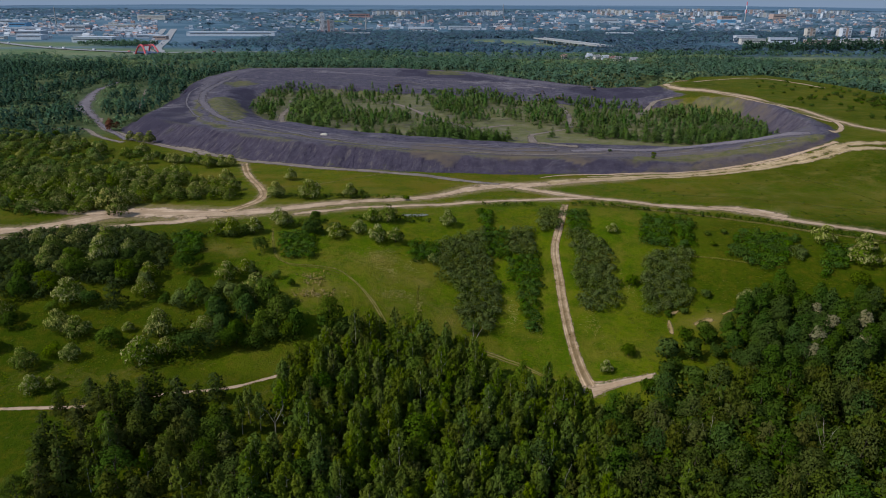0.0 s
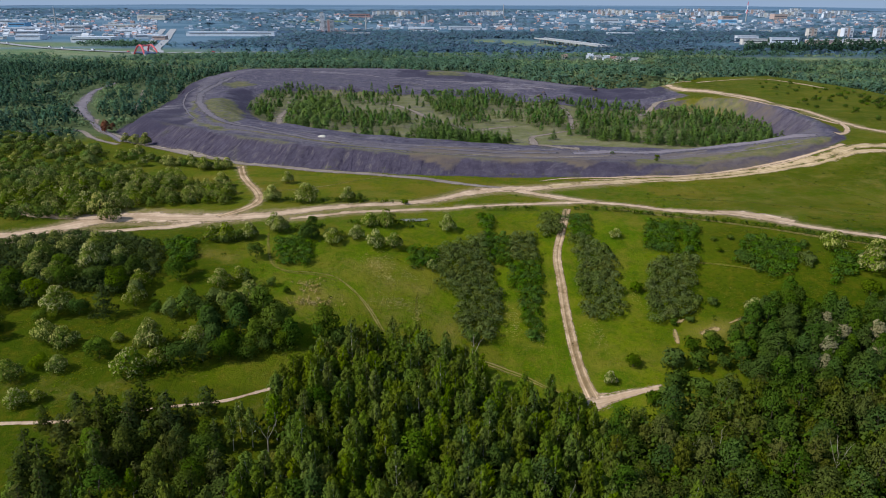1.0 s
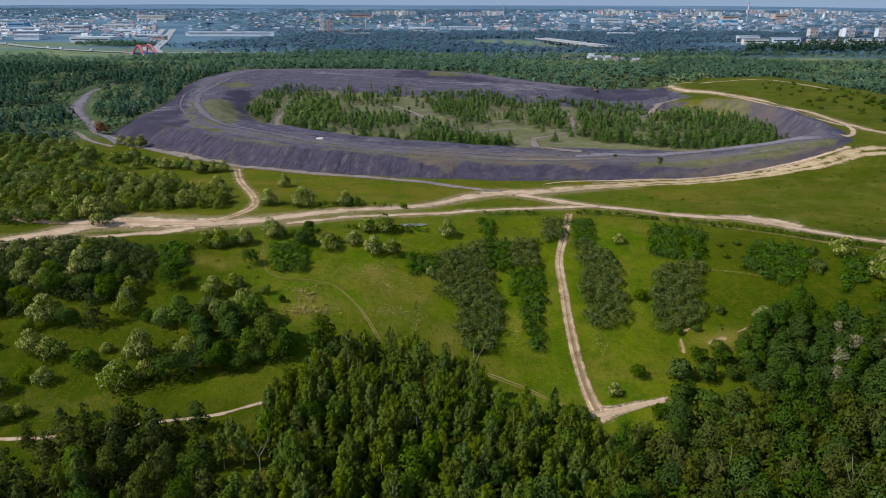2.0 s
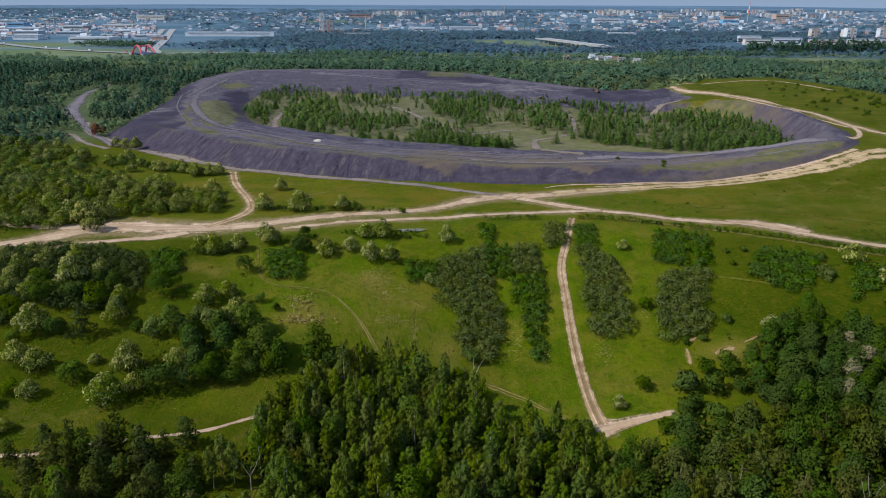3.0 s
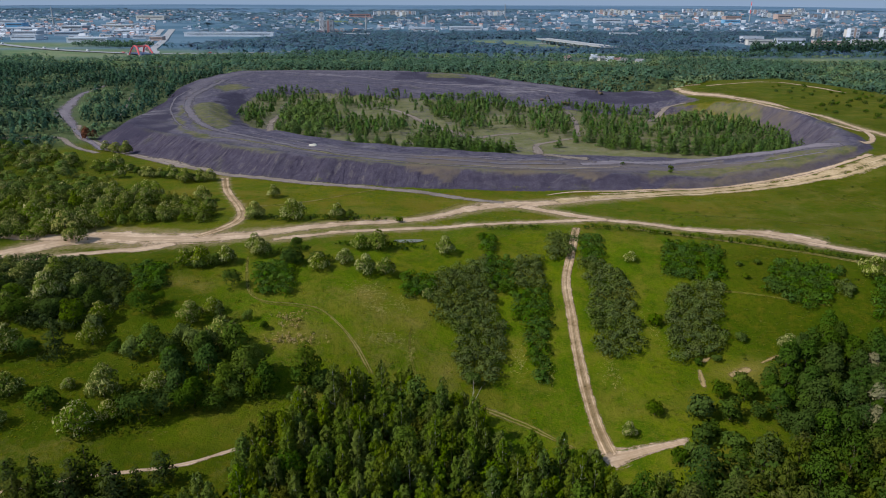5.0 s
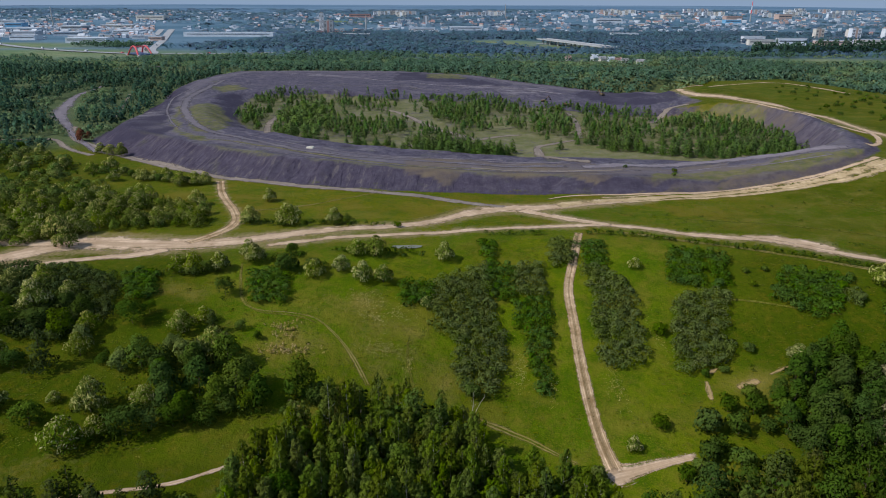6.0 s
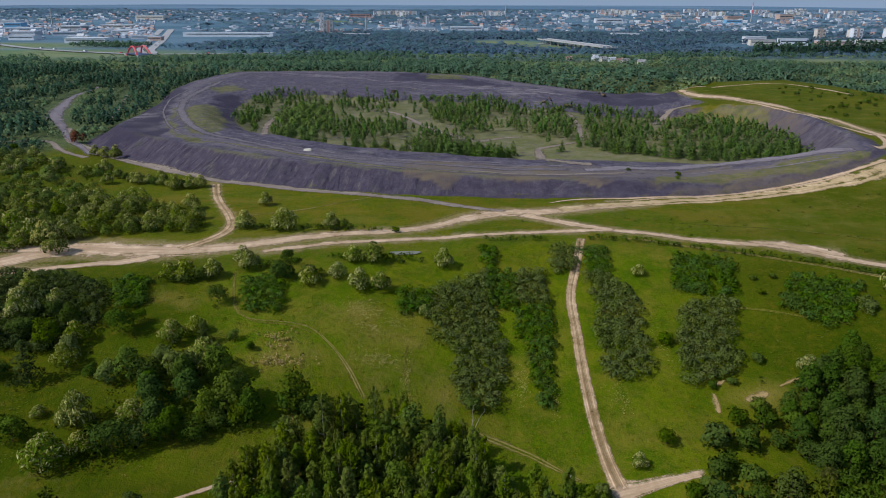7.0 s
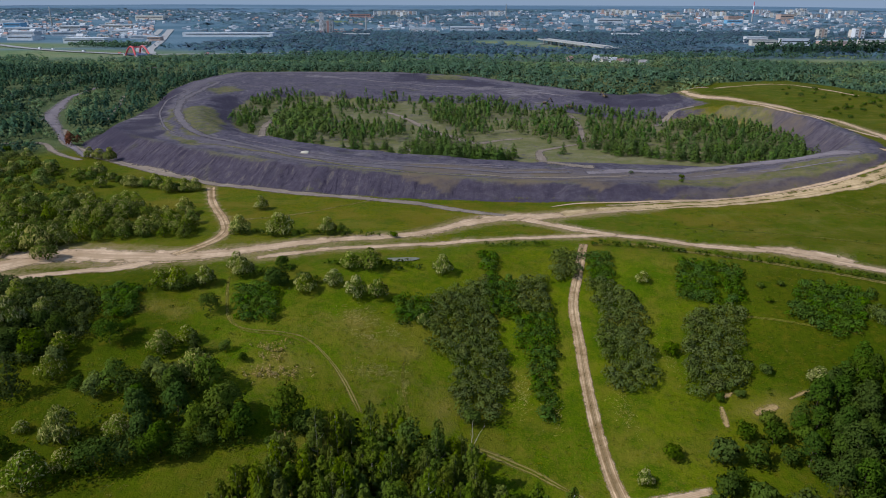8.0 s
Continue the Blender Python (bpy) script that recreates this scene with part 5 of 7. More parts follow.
THICKETS = {
    "grey": [[(0.2, 189.2), (12.4, 195.5), (13.9, 175.6), (16.9, 167.8), (13.1, 153.7), (7.2, 152.6), (3.4, 156.5), (4.3, 168.5), (-2, 171.2)],
             [(20.5, 197.1), (27.3, 197.3), (26.9, 184.1), (19.7, 184.4)], [(30.8, 209.2), (38.3, 209.2), (35.6, 197.5), (28.8, 196.6)],
             [(37.6, 197.3), (44.2, 193.8), (48.8, 189.4), (47.2, 163.8), (41.4, 160.5), (37, 162.8), (35.6, 170.6), (38.3, 182.7)],
             [(60.4, 183.8), (72.9, 182.8), (67, 173.5), (65.3, 161.4), (52.2, 158.1), (53.7, 169.2), (57.1, 179.5)],
             [(-119.5, 181.5), (-114, 186), (-101, 188), (-80.3, 185), (-73.9, 176.9), (-72.2, 165), (-77.9, 156.2), (-85.2, 155.4), (-94.1, 158), (-95.2, 149.2), (-104, 148), (-125, 165)],
             [(96.5, 179.2), (101.3, 177), (99.6, 173.6), (94.9, 175.7)]],
    "green": [[(11.5, 208.8), (15.7, 209.2), (15.3, 197.2), (20.7, 195.7), (18.9, 183.3), (12.5, 182.5), (12.4, 196.5)], [(18.9, 183.3), (26.8, 183.5), (27, 170.3), (23.9, 168.4), (18.5, 174.3)],
              [(20.5, 171), (26.3, 171), (25, 163), (24.2, 154.5), (21, 154.5), (20.8, 163)], [(39.6, 209.1), (45.7, 208.2), (43.7, 195.2), (38.6, 197.3)], [(63.1, 205.1), (71.6, 203.1), (66.6, 185.5), (57.6, 187.5)],
              [(72.1, 202.1), (76.9, 200.4), (72.1, 185), (68.8, 185.3)], [(88.5, 192.1), (101.5, 185.2), (93.3, 173.6), (87.4, 171.2), (79.9, 179.6)],
              [(107.9, 180.2), (115.3, 177.7), (109.5, 170.8), (99.9, 165.5), (103.3, 173.1)], [(-9.3, 186), (-0.6, 186.9), (-0.6, 178.7), (-8.9, 176.4)],
              [(-47, 188.1), (-36.9, 187.4), (-35.2, 173.5), (-43.8, 174)], [(-77.4, 186.3), (-69.2, 186.6), (-65, 173.9), (-71.4, 172)]],
}
for poly in THICKETS["grey"]:
    xs, ys = scatter(rng, poly, 1.6, 0.45)
    sloe = poly[0][0] < -100
    mass("shrub_thicket", rng, xs, ys, 2.4, 1.3, 84, 0.42, M_DARKSHRUB if sloe else M_GREYSHRUB, "dense dark green shrubs on the slope" if sloe else "dense grey-green planted shrubs on the slope", "thicket", 0.0, 0.05, 1.0, 1.1, 0.15, 0.3)
for poly in THICKETS["green"]:
    xs, ys = scatter(rng, poly, 1.5, 0.45)
    mass("shrub_thicket", rng, xs, ys, 1.9, 1.3, 84, 0.44, M_THICKET, "dense bright green planted shrubs on the slope", "thicket", 0.0, 0.03, 1.2, 1.15, 0.25, 0.3)
# low hedges along the brow
for line, gap in (([(42, 215.5, 1), (61.8, 212, 1), (90.2, 200.5, 1), (110.6, 189, 1), (124, 179, 1)], 1.2), ([(14, 214.5, 1), (30, 215, 1)], 1.4), ([(-28, 200, 1), (-14.3, 199, 1), (-4.1, 200.8, 1)], 2.2), ([(-34, 224, 1), (-14, 223, 1)], 2.0)):
    p = spline(line, gap)
    mass("hedge", rng, p[:, 0] + rng.normal(0, 0.5, len(p)), p[:, 1] + rng.normal(0, 0.5, len(p)), 1.5, 0.9, 30, 0.5, M_GREENSHRUB, "low uneven green hedge along the brow", "hedge")

# ---------------------------------------------------------------- grass tufts, flowers, reeds
M_TUFT = foliage("grass_tufts", (0.08, 0.11, 0.004), (0.145, 0.15, 0.014), 0.3, True, 0.03)
M_FLOWER = foliage("meadow_flowers", (0.24, 0.21, 0.05), (0.42, 0.37, 0.13), 0.2, True, 0.02)
M_REED = foliage("dry_reeds", (0.24, 0.175, 0.06), (0.38, 0.29, 0.12), 0.2, True, 0.02)


def clear_of_roads(x, y):
    busy = np.zeros(len(x))
    for line in (ROAD_MAIN, ROAD_UPPER, ROAD_EDGE, ROAD_LINK, ROAD_FORK, ROAD_HEAP, TRACK, LOW_PATH, BASE_PATH):
        busy = np.maximum(busy, near_line(x, y, line, 0.6))
    return busy < 0.3


MEADOW = [(-110, 100), (-60, 112), (-20, 140), (30, 134), (70, 128), (125, 140), (124, 178), (104, 192), (74, 205), (40, 213), (16, 212), (-15, 202), (-42, 198), (-80, 190), (-120, 176)]
xs, ys = scatter(rng, MEADOW, 1.05, 0.5)
keep = clear_of_roads(xs, ys) & (rng.uniform(0, 1, len(xs)) < 0.22 + 0.35 * wave(xs, ys, 11, 41) + 0.25 * wave(xs, ys, 4, 42))
mass("grass", rng, xs[keep], ys[keep], 0.1, 0.6, 6, 0.36, M_TUFT, "uneven tufts of long meadow grass", "grass", 0.0, 0.0, 6.0, 1.0, 1.0)
FIELD = [(-60, 226), (-12, 232), (20, 250), (60, 262), (110, 270), (150, 268), (195, 268), (190, 235), (140, 182), (100, 208), (45, 226), (10, 224), (-30, 224)]
xs, ys = scatter(rng, FIELD, 1.8, 0.5)
keep = clear_of_roads(xs, ys) & (rng.uniform(0, 1, len(xs)) < 0.15 + 0.4 * wave(xs * 0.4, ys, 9, 43))
mass("grass", rng, xs[keep], ys[keep], 0.1, 0.8, 6, 0.5, M_TUFT, "uneven tufts of grass on the plain", "grass", 0.0, 0.0, 6.0, 1.0, 1.0)
for px, py, w, h, n in ((-17, 177.5, 4.5, 3.5, 300), (-14.5, 171.5, 3, 1.6, 120), (-12, 162, 4, 2, 120), (-7, 177.5, 2, 1, 60), (-11.7, 163, 4, 2, 90), (-6, 159, 1, 7, 90), (18.6, 162, 2, 5, 130), (24, 160, 2, 7, 160), (-9, 174, 3, 2, 90), (51, 171, 2, 8, 60), (38.5, 157, 2, 6, 120)):
    mass("wildflowers", rng, rng.normal(px, w * 0.55, n), rng.normal(py, h * 0.55, n), 0.3, 0.35, 5, 0.15, M_FLOWER, "pale wildflowers scattered in the meadow", "flowers", 0.0, 0.0, 2.0, 1.0, 0.8)
SLOPE = [(-88, 140), (-70, 176), (-28, 194), (16, 208), (60, 204), (108, 182), (78, 166), (62, 152), (32, 134), (-16, 148), (-44, 160), (-66, 140)]
for region, gap, few, label in ((FIELD, 4.6, 0.16, "dark tussocks of weeds on the grassy plain"), (SLOPE, 4.0, 0.1, "dark tussocks of weeds in the meadow")):
    xs, ys = scatter(rng, region, gap, 0.5)
    keep = clear_of_roads(xs, ys) & (rng.uniform(0, 1, len(xs)) < few + 0.4 * wave(xs * 0.5, ys, 18, 45))
    mass("tussocks", rng, xs[keep], ys[keep], 0.42, 0.7, 16, 0.36, M_SCRUB, label, "grass")
for px, py, w, h, n in ((-33.3, 164, 3.0, 3.0, 60), (-32, 157.5, 6.5, 2.0, 80), (-27, 143, 1.5, 4, 40)):
    mass("reeds", rng, rng.normal(px, w * 0.55, n), rng.normal(py, h * 0.55, n), 0.9, 0.35, 7, 0.34, M_REED, "dry pinkish-brown reeds in the meadow", "reeds", 0.3, 0.0, 1.5, 1.0, 0.5)

# ---------------------------------------------------------------- hawthorn scrub on the plain
def scrub_top(x):
    return np.interp(x, [-230, -146, -129, -112, -95, -75], [285, 262, 259, 256, 249, 234])


SCRUB = [(-128, 200), (-115.3, 203), (-106, 214), (-68, 221), (-83, 261), (-108.3, 282), (-149.6, 303), (-195, 334), (-224, 345), (-215, 290), (-175, 235)]
xs, ys = scatter(rng, SCRUB, 4.8)
keep = rng.uniform(0, 1, len(xs)) < np.where(ys > scrub_top(xs), np.where(xs < -140, 0.45, 0.1), 0.96)
ux, uy = scatter(rng, SCRUB, 3.6)
ok = (clear_of_roads(ux, uy)) & (rng.uniform(0, 1, len(ux)) < np.where(uy > scrub_top(ux) - 3, np.where(ux < -140, 0.3, 0.03), 0.95))
mass("undergrowth", rng, ux[ok], uy[ok], 2.3, 1.9, 26, 0.75, M_SCRUB, "low green undergrowth among the hawthorns", "undergrowth")
xs, ys = xs[keep], ys[keep]
order = np.argsort(np.abs(ys - 228) + 0.4 * np.abs(xs + 100))
xs, ys = xs[order], ys[order]
places = [(x, y, rng.uniform(0.7, 1.25)) for x, y in zip(xs[:150], ys[:150])]
plant(models(*[hawthorn(84 + i, 4.6, 2.9, (150, 70, 190)[i], 560, 0.46) for i in range(3)]), places[::2], rng)
plant(models(hawthorn(80, 4.4, 2.8, 40, 560, 0.48), hawthorn(81, 4.0, 3.0, 25, 560, 0.48), hawthorn(82, 4.6, 2.7, 0, 560, 0.48)), places[1::2], rng)
M_HAWSCRUB = foliage("leaves_hawthorn_scrub", (0.056, 0.1, 0.014), (0.128, 0.182, 0.034), 0.27, True, 0.02)
M_MAYBLOSSOM = foliage("scrub_blossom", (0.24, 0.24, 0.08), (0.42, 0.4, 0.16), 0.2, True, 0.01)
mass("hawthorn_scrub", rng, xs[150:], ys[150:], 4.2, 2.6, 190, 0.62, M_HAWSCRUB, "thick green hawthorn scrub on the plain", "scrub", 0.1, 0.03, 1.0, 1.1)
mass("hawthorn_blossom", rng, xs[150::2], ys[150::2], 4.4, 2.65, 46, 0.4, M_MAYBLOSSOM, "creamy blossom on the hawthorn scrub", "blossom", 0.1, 0.3, 1.0)

plant(haws, [(-150, 327, 1.0), (-144, 324, 1.2), (-138, 320, 1.1), (-141, 326, 0.9), (-132, 292, 0.9), (-122, 287, 0.7), (-114, 281, 0.9), (-107, 279, 0.8), (-100, 275, 1.0), (-95, 273, 0.8), (-89, 270, 0.8),
             (-178, 286, 1.0), (-168, 293, 1.0), (-186, 312, 1.1), (-176, 326, 0.9)], rng)
plant(haws, [(-167, 300, 1.1), (-163, 309, 1.0), (-150, 296, 1.1), (-136, 290, 1.2), (-131, 296, 1.1), (-122, 278, 1.0), (-111, 278.5, 1.1), (-103, 281, 0.9), (-94, 269, 1.1), (-90, 274, 1.0), (-86, 272.5, 1.0)], rng)
plant(bushes, [(-127, 289, 0.9), (-118, 284, 0.8), (-104, 276, 1.0), (-92, 271, 0.9), (-160, 312, 1.0), (-195, 322, 1.1), (-152, 304, 0.8), (-170, 305, 1.0), (-206, 332, 1.2), (-190, 335, 1.0)], rng)

# ---------------------------------------------------------------- pines on the heap
pines = models(*[pine(140 + i, rng.uniform(5.6, 7.6), rng.uniform(1.9, 2.6)) for i in range(5)])
BASIN = [(-118, 470), (-112, 400), (-96, 370), (-75, 345), (-60, 330), (-36, 312), (24, 306), (40, 330), (60, 318), (118, 311), (150, 314), (162, 328), (167, 366), (160, 406), (130, 424), (74, 460), (44, 484), (-42, 500), (-104, 514), (-124, 486)]
xs, ys = scatter(rng, BASIN, 4.1)
dens = 0.72 - 0.16 * ease(50, 80, xs) + 0.7 * wave(xs, ys, 26, 17) + 0.45 * wave(xs, ys, 11, 18)
CLEARINGS = ([(-29, 462), (-8, 450), (-6, 412), (9, 386), (8, 358), (-1, 364), (-9, 386), (-12, 343), (-20, 308), (-26, 312), (-17, 385), (-30, 430)], [(11, 377), (41, 379), (57, 358), (68, 330), (110, 312), (62, 293), (30, 299), (28, 343), (15, 353)],
             [(28, 440), (40, 434), (33, 392), (24, 392)], [(-58, 362), (-48, 362), (-40, 306), (-52, 304)], [(-108, 500), (-70, 498), (-70, 470), (-106, 476)], [(118, 425), (134, 430), (138, 412), (118, 400)])
dens = np.where((xs > 118) & (ys < 412), np.maximum(dens, 0.85), dens)
for poly in CLEARINGS:
    dens = np.where(within(poly, xs, ys), 0.05, dens)
for line in (BASIN_ROAD, BASIN_SIDE, BASIN_LEFT, BASIN_BACK):
    dens = dens * (1 - near_line(xs, ys, line, 3))
keep = rng.uniform(0, 1, len(xs)) < dens
xs, ys = np.concatenate((xs[keep], [-9, -4, 0, 4, 9, 13, 20, 25, 31])), np.concatenate((ys[keep], [322, 326, 322, 321, 324, 322, 326, 322, 325]))
order = np.argsort(ys)
xs, ys = xs[order], ys[order]
plant(pines, [(x, y, rng.uniform(0.5, 1.0)) for x, y in zip(xs[:300], ys[:300])], rng, 0.25)
xs, ys = xs[300:], ys[300:]
light = within([(-92, 378), (-90, 445), (-74, 455), (-58, 412), (-58, 378)], xs, ys) | (wave(xs, ys, 22, 91) > 0.72)
mass("pine_wood", rng, xs[~light], ys[~light], 6.4, 1.9, 84, 0.85, M_PINES, "open wood of young pines and birches on the heap", "wood", 0.8, 0.03, 0.9)
mass("birch_wood", rng, xs[light], ys[light], 6.5, 2.5, 90, 0.9, M_LIGHTPINES, "dense clump of light green birches on the heap", "wood", 0.3)

shrubs = models(dark_bush(160, 2.2, 1.5, M_DARKLEAF, 160, "small dark bush on the grassy mound"), dark_bush(161, 1.8, 1.3, M_LEAF, 160, "small green bush on the grassy mound"))
MOUND = [(196, 400), (200, 470), (235, 505), (262, 450), (275, 380), (262, 330), (205, 325)]
xs, ys = scatter(rng, MOUND, 9.5)
keep = rng.uniform(0, 1, len(xs)) < 0.25 + 0.5 * ease(225, 260, xs)
plant(shrubs, [(x, y, rng.uniform(0.7, 1.3)) for x, y in zip(xs[keep], ys[keep])], rng)
xs, ys = scatter(rng, [(232, 400), (262, 415), (275, 370), (250, 350)], 6)
plant(shrubs, [(x, y, rng.uniform(0.8, 1.5)) for x, y in zip(xs, ys)], rng)
plant(shrubs, [(86, 275, 0.9), (88, 281, 1.0), (70, 283, 0.7)], rng)

# ---------------------------------------------------------------- pond beside the road
M_WATER = plain("pond_water", (0.15, 0.155, 0.12), 0.75, 3, 0.2, 0.05)
edge = [(-8.6 + (3.9 + 0.7 * math.sin(3 * a)) * math.cos(a), 205.0 + (1.7 + 0.45 * math.sin(2 * a + 1)) * math.sin(a)) for a in np.linspace(0, 2 * math.pi, 28)[:-1]]
bm = bmesh.new()
top = ground_z(-8.6, 205) + 0.22
bm.faces.new([bm.verts.new((x, y, top)) for x, y in edge])
pond_mesh = bpy.data.meshes.new("water")
bm.to_mesh(pond_mesh)
bm.free()
pond_mesh.materials.append(M_WATER)
tagged(new("water", pond_mesh), "small grey pond beside the sandy road", "pond", "", "structure")

# ---------------------------------------------------------------- woods round the heap
def outside_heap(x, y, spare=4):
    a, r, ro, ri = heap_place(x, y)
    return r > ro + spare


def no_field(x, y):
    clear = np.ones(len(x), bool)
    for px, py, w, h in ((-600, 1090, 260, 120), (505, 988, 105, 42), (215, 1290, 110, 110), (110, 1430, 100, 120), (-460, 955, 60, 70), (-820, 1290, 240, 110), (-560, 1500, 100, 320), (-900, 1700, 330, 300), (690, 1290, 270, 130)):
        clear &= ((x - px) / w) ** 2 + ((y - py) / h) ** 2 > 1
    return clear


PALE_LANE = [(-152, 328, 4), (-168, 348, 5), (-190, 378, 5), (-207, 406, 8), (-228, 438, 14), (-243, 474, 12), (-263, 531, 8), (-273, 590, 5)]
GREY_LANE = [(-300, 520, 6), (-320, 565, 6), (-311, 634, 7), (-315, 767, 9), (-322, 900, 10)]
THIN_LANE = [(-230, 540, 3), (-212, 492, 3.5), (-200, 460, 3.5), (-189, 425, 3)]
EDGE_LANE = [(-232, 352, 3), (-204, 358, 3.5), (-187, 357, 4), (-171, 338, 4), (-150, 321, 4)]
strip("gravel_lane", PALE_LANE, M_LAVENDER, "pale gravel lane through the wood beside the heap", 0.4)
strip("gravel_lane", GREY_LANE, M_SLAGROAD, "grey lane through the far side of the wood", 0.4)
strip("gravel_lane", THIN_LANE, M_GREYROAD, "narrow grey lane up the side of the heap", 0.4)
strip("gravel_lane", EDGE_LANE, M_GREYROAD, "narrow grey lane along the edge of the wood", 0.3)
LEFT_WOOD = [(-168, 354), (-172, 420), (-185, 492), (-202, 588), (-190, 680), (-330, 720), (-520, 720), (-430, 560), (-310, 400), (-235, 340)]
xs, ys = scatter(rng, LEFT_WOOD, 5.2, 0.55)
keep = outside_heap(xs, ys, -6) & (np.maximum(np.maximum(near_line(xs, ys, PALE_LANE, 3), near_line(xs, ys, GREY_LANE, 4)), np.maximum(near_line(xs, ys, THIN_LANE, 3), near_line(xs, ys, EDGE_LANE, 3))) < 0.25) & (rng.uniform(0, 1, len(xs)) < 0.85 + 0.6 * ease(-185, -215, xs) * ease(420, 380, ys) + 0.85 * wave(xs, ys, 40, 23) + 0.45 * wave(xs, ys, 15, 24))
xs, ys = xs[keep], ys[keep]
pale = wave(xs, ys, 34, 51) + 0.45 * wave(xs, ys, 9, 52) > 0.28
mass("mixed_wood", rng, xs[~pale], ys[~pale], 9.0, 2.7, 34, 1.3, M_SIDEWOODS, "dark mixed wood beside the slag heap", "wood", 0.55, 0.03, 1.6, 1.35, 0.0, 0.3)
mass("scrub", rng, xs[pale], ys[pale], 3.6, 2.5, 36, 1.0, M_LIGHTWOODS, "pale green scrub in the wood beside the heap", "scrub", 0.0, 0.03, 1.8, 1.4, 0.1, 0.25)
xs, ys = scatter(rng, [(-245, 322), (-250, 352), (-205, 354), (-182, 348), (-176, 338), (-200, 326)], 5.0)
keep = near_line(xs, ys, EDGE_LANE, 3) < 0.25
mass("scrub", rng, xs[keep], ys[keep], 4.2, 2.4, 60, 0.8, M_SIDEWOODS, "dark scrub along the edge of the wood", "scrub", 0.2, 0.03, 1.2, 1.2)
BACK_WOOD = [(-640, 700), (-215, 690), (-100, 695), (10, 668), (62, 594), (100, 548), (128, 524), (150, 522), (176, 524), (230, 575), (330, 560), (400, 480), (620, 620), (900, 1060), (300, 1060), (-250, 1060), (-620, 1000), (-760, 980)]
xs, ys = scatter(rng, BACK_WOOD, 8.0, 0.6)
keep = outside_heap(xs, ys, 0) & no_field(xs, ys) & ~((np.abs(xs - 215) < 50) & (ys > 905) & (ys < 1015) & (rng.uniform(0, 1, len(xs)) < 0.6)) & (rng.uniform(0, 1, len(xs)) < 0.8 + 0.9 * wave(xs * 0.5, ys, 60, 29))
xs, ys = xs[keep], ys[keep]
pale = wave(xs * 0.4, ys, 45, 53) + 0.4 * wave(xs, ys, 14, 54) > 0.15
mass("scrub", rng, xs[pale], ys[pale], 4.4, 4.4, 30, 1.75, M_LIGHTWOODS, "pale green scrub among the woods behind the heap", "scrub", 0.0, 0.03, 2.2, 1.5, 0.35, 0.12)
xs, ys = xs[~pale], ys[~pale]
mass("mixed_wood", rng, xs, ys, 9.0, 4.7, 34, 1.75, M_WOODS, "broad green wood behind the slag heap", "wood", 0.2, 0.03, 2.0, 1.5, 0.4, 0.12)
FAR_WOOD = [(-620, 1010), (-250, 1065), (300, 1065), (900, 1065), (1300, 1500), (1500, 1900), (-300, 1900), (-360, 1500), (-450, 1250)]
xs, ys = scatter(rng, FAR_WOOD, 15.0)
keep = no_field(xs, ys) & (rng.uniform(0, 1, len(xs)) < 0.75 + 0.8 * wave(xs * 0.4, ys, 130, 31))
mass("far_wood", rng, xs[keep], ys[keep], 9.0, 8.5, 16, 4.2, M_HAZEWOODS, "far woods before the town in haze-blue tones", "wood", 0.1, 0.03, 2.5, 1.7, 0.55, 0.1)
FARTHER = [(-1500, 1350), (-360, 1500), (-300, 1900), (1500, 1900), (1900, 2400), (2700, 3900), (-2700, 3900), (-2000, 2400)]
xs, ys = scatter(rng, FARTHER, 52.0)
town = ((xs / ys < -0.34) & (ys < 2700)) | ((xs / ys > 0.14) & (ys > 2300) & (ys < 3600))
keep = no_field(xs, ys) & (((xs + 490) / 170) ** 2 + ((ys - 1610) / 90) ** 2 > 1) & (rng.uniform(0, 1, len(xs)) < (0.6 + 0.8 * wave(xs * 0.5, ys, 260, 37)) * np.where(town, 0.22, 1.0))
# Haze blue is in the leaf colour; crowns are flattened to show less shade.
mass("far_wood", rng, xs[keep], ys[keep], 5.0, 27.0, 17, 11.0, M_HORIZONHAZE, "belts of distant woods coloured with blue haze", "wood", 0.0, 0.1, 4.0, 1.6, 0.7, 0.1)

# ---------------------------------------------------------------- the town and the far country
def box_bm(bm, x0, y0, z0, x1, y1, z1):
    v = [bm.verts.new((x, y, z)) for z in (z0, z1) for x, y in ((x0, y0), (x1, y0), (x1, y1), (x0, y1))]
    for f in ((3, 2, 1, 0), (4, 5, 6, 7), (0, 1, 5, 4), (1, 2, 6, 5), (2, 3, 7, 6), (3, 0, 4, 7)):
        bm.faces.new([v[i] for i in f])


def bm_mesh(name, bm, material):
    me = bpy.data.meshes.new(name)
    bm.normal_update()
    bm.to_mesh(me)
    bm.free()
    me.materials.append(material)
    return me


def box_mesh(name, boxes, material):
    bm = bmesh.new()
    for b in boxes:
        box_bm(bm, *b)
    return bm_mesh(name, bm, material)


# Town colours are greyed and blued, with distance haze put into them.
M_WHITEWALL = plain("white_wall", (0.55, 0.58, 0.63), 0.7, 6, 0.12)
M_CREAM = plain("cream_wall", (0.55, 0.51, 0.46), 0.7, 6, 0.15)
M_ORANGE = plain("orange_wall", (0.4, 0.29, 0.25), 0.7, 6, 0.15)
M_BRICKRED = plain("red_roof", (0.32, 0.19, 0.175), 0.8, 4, 0.2)
M_GREYWALL = plain("grey_wall", (0.3, 0.32, 0.35), 0.7, 6, 0.15)
M_BLUEWALL = plain("blue_cladding", (0.16, 0.36, 0.55), 0.6, 6, 0.12)
M_NAVY = plain("dark_blue_cladding", (0.05, 0.08, 0.16), 0.6, 6, 0.12)
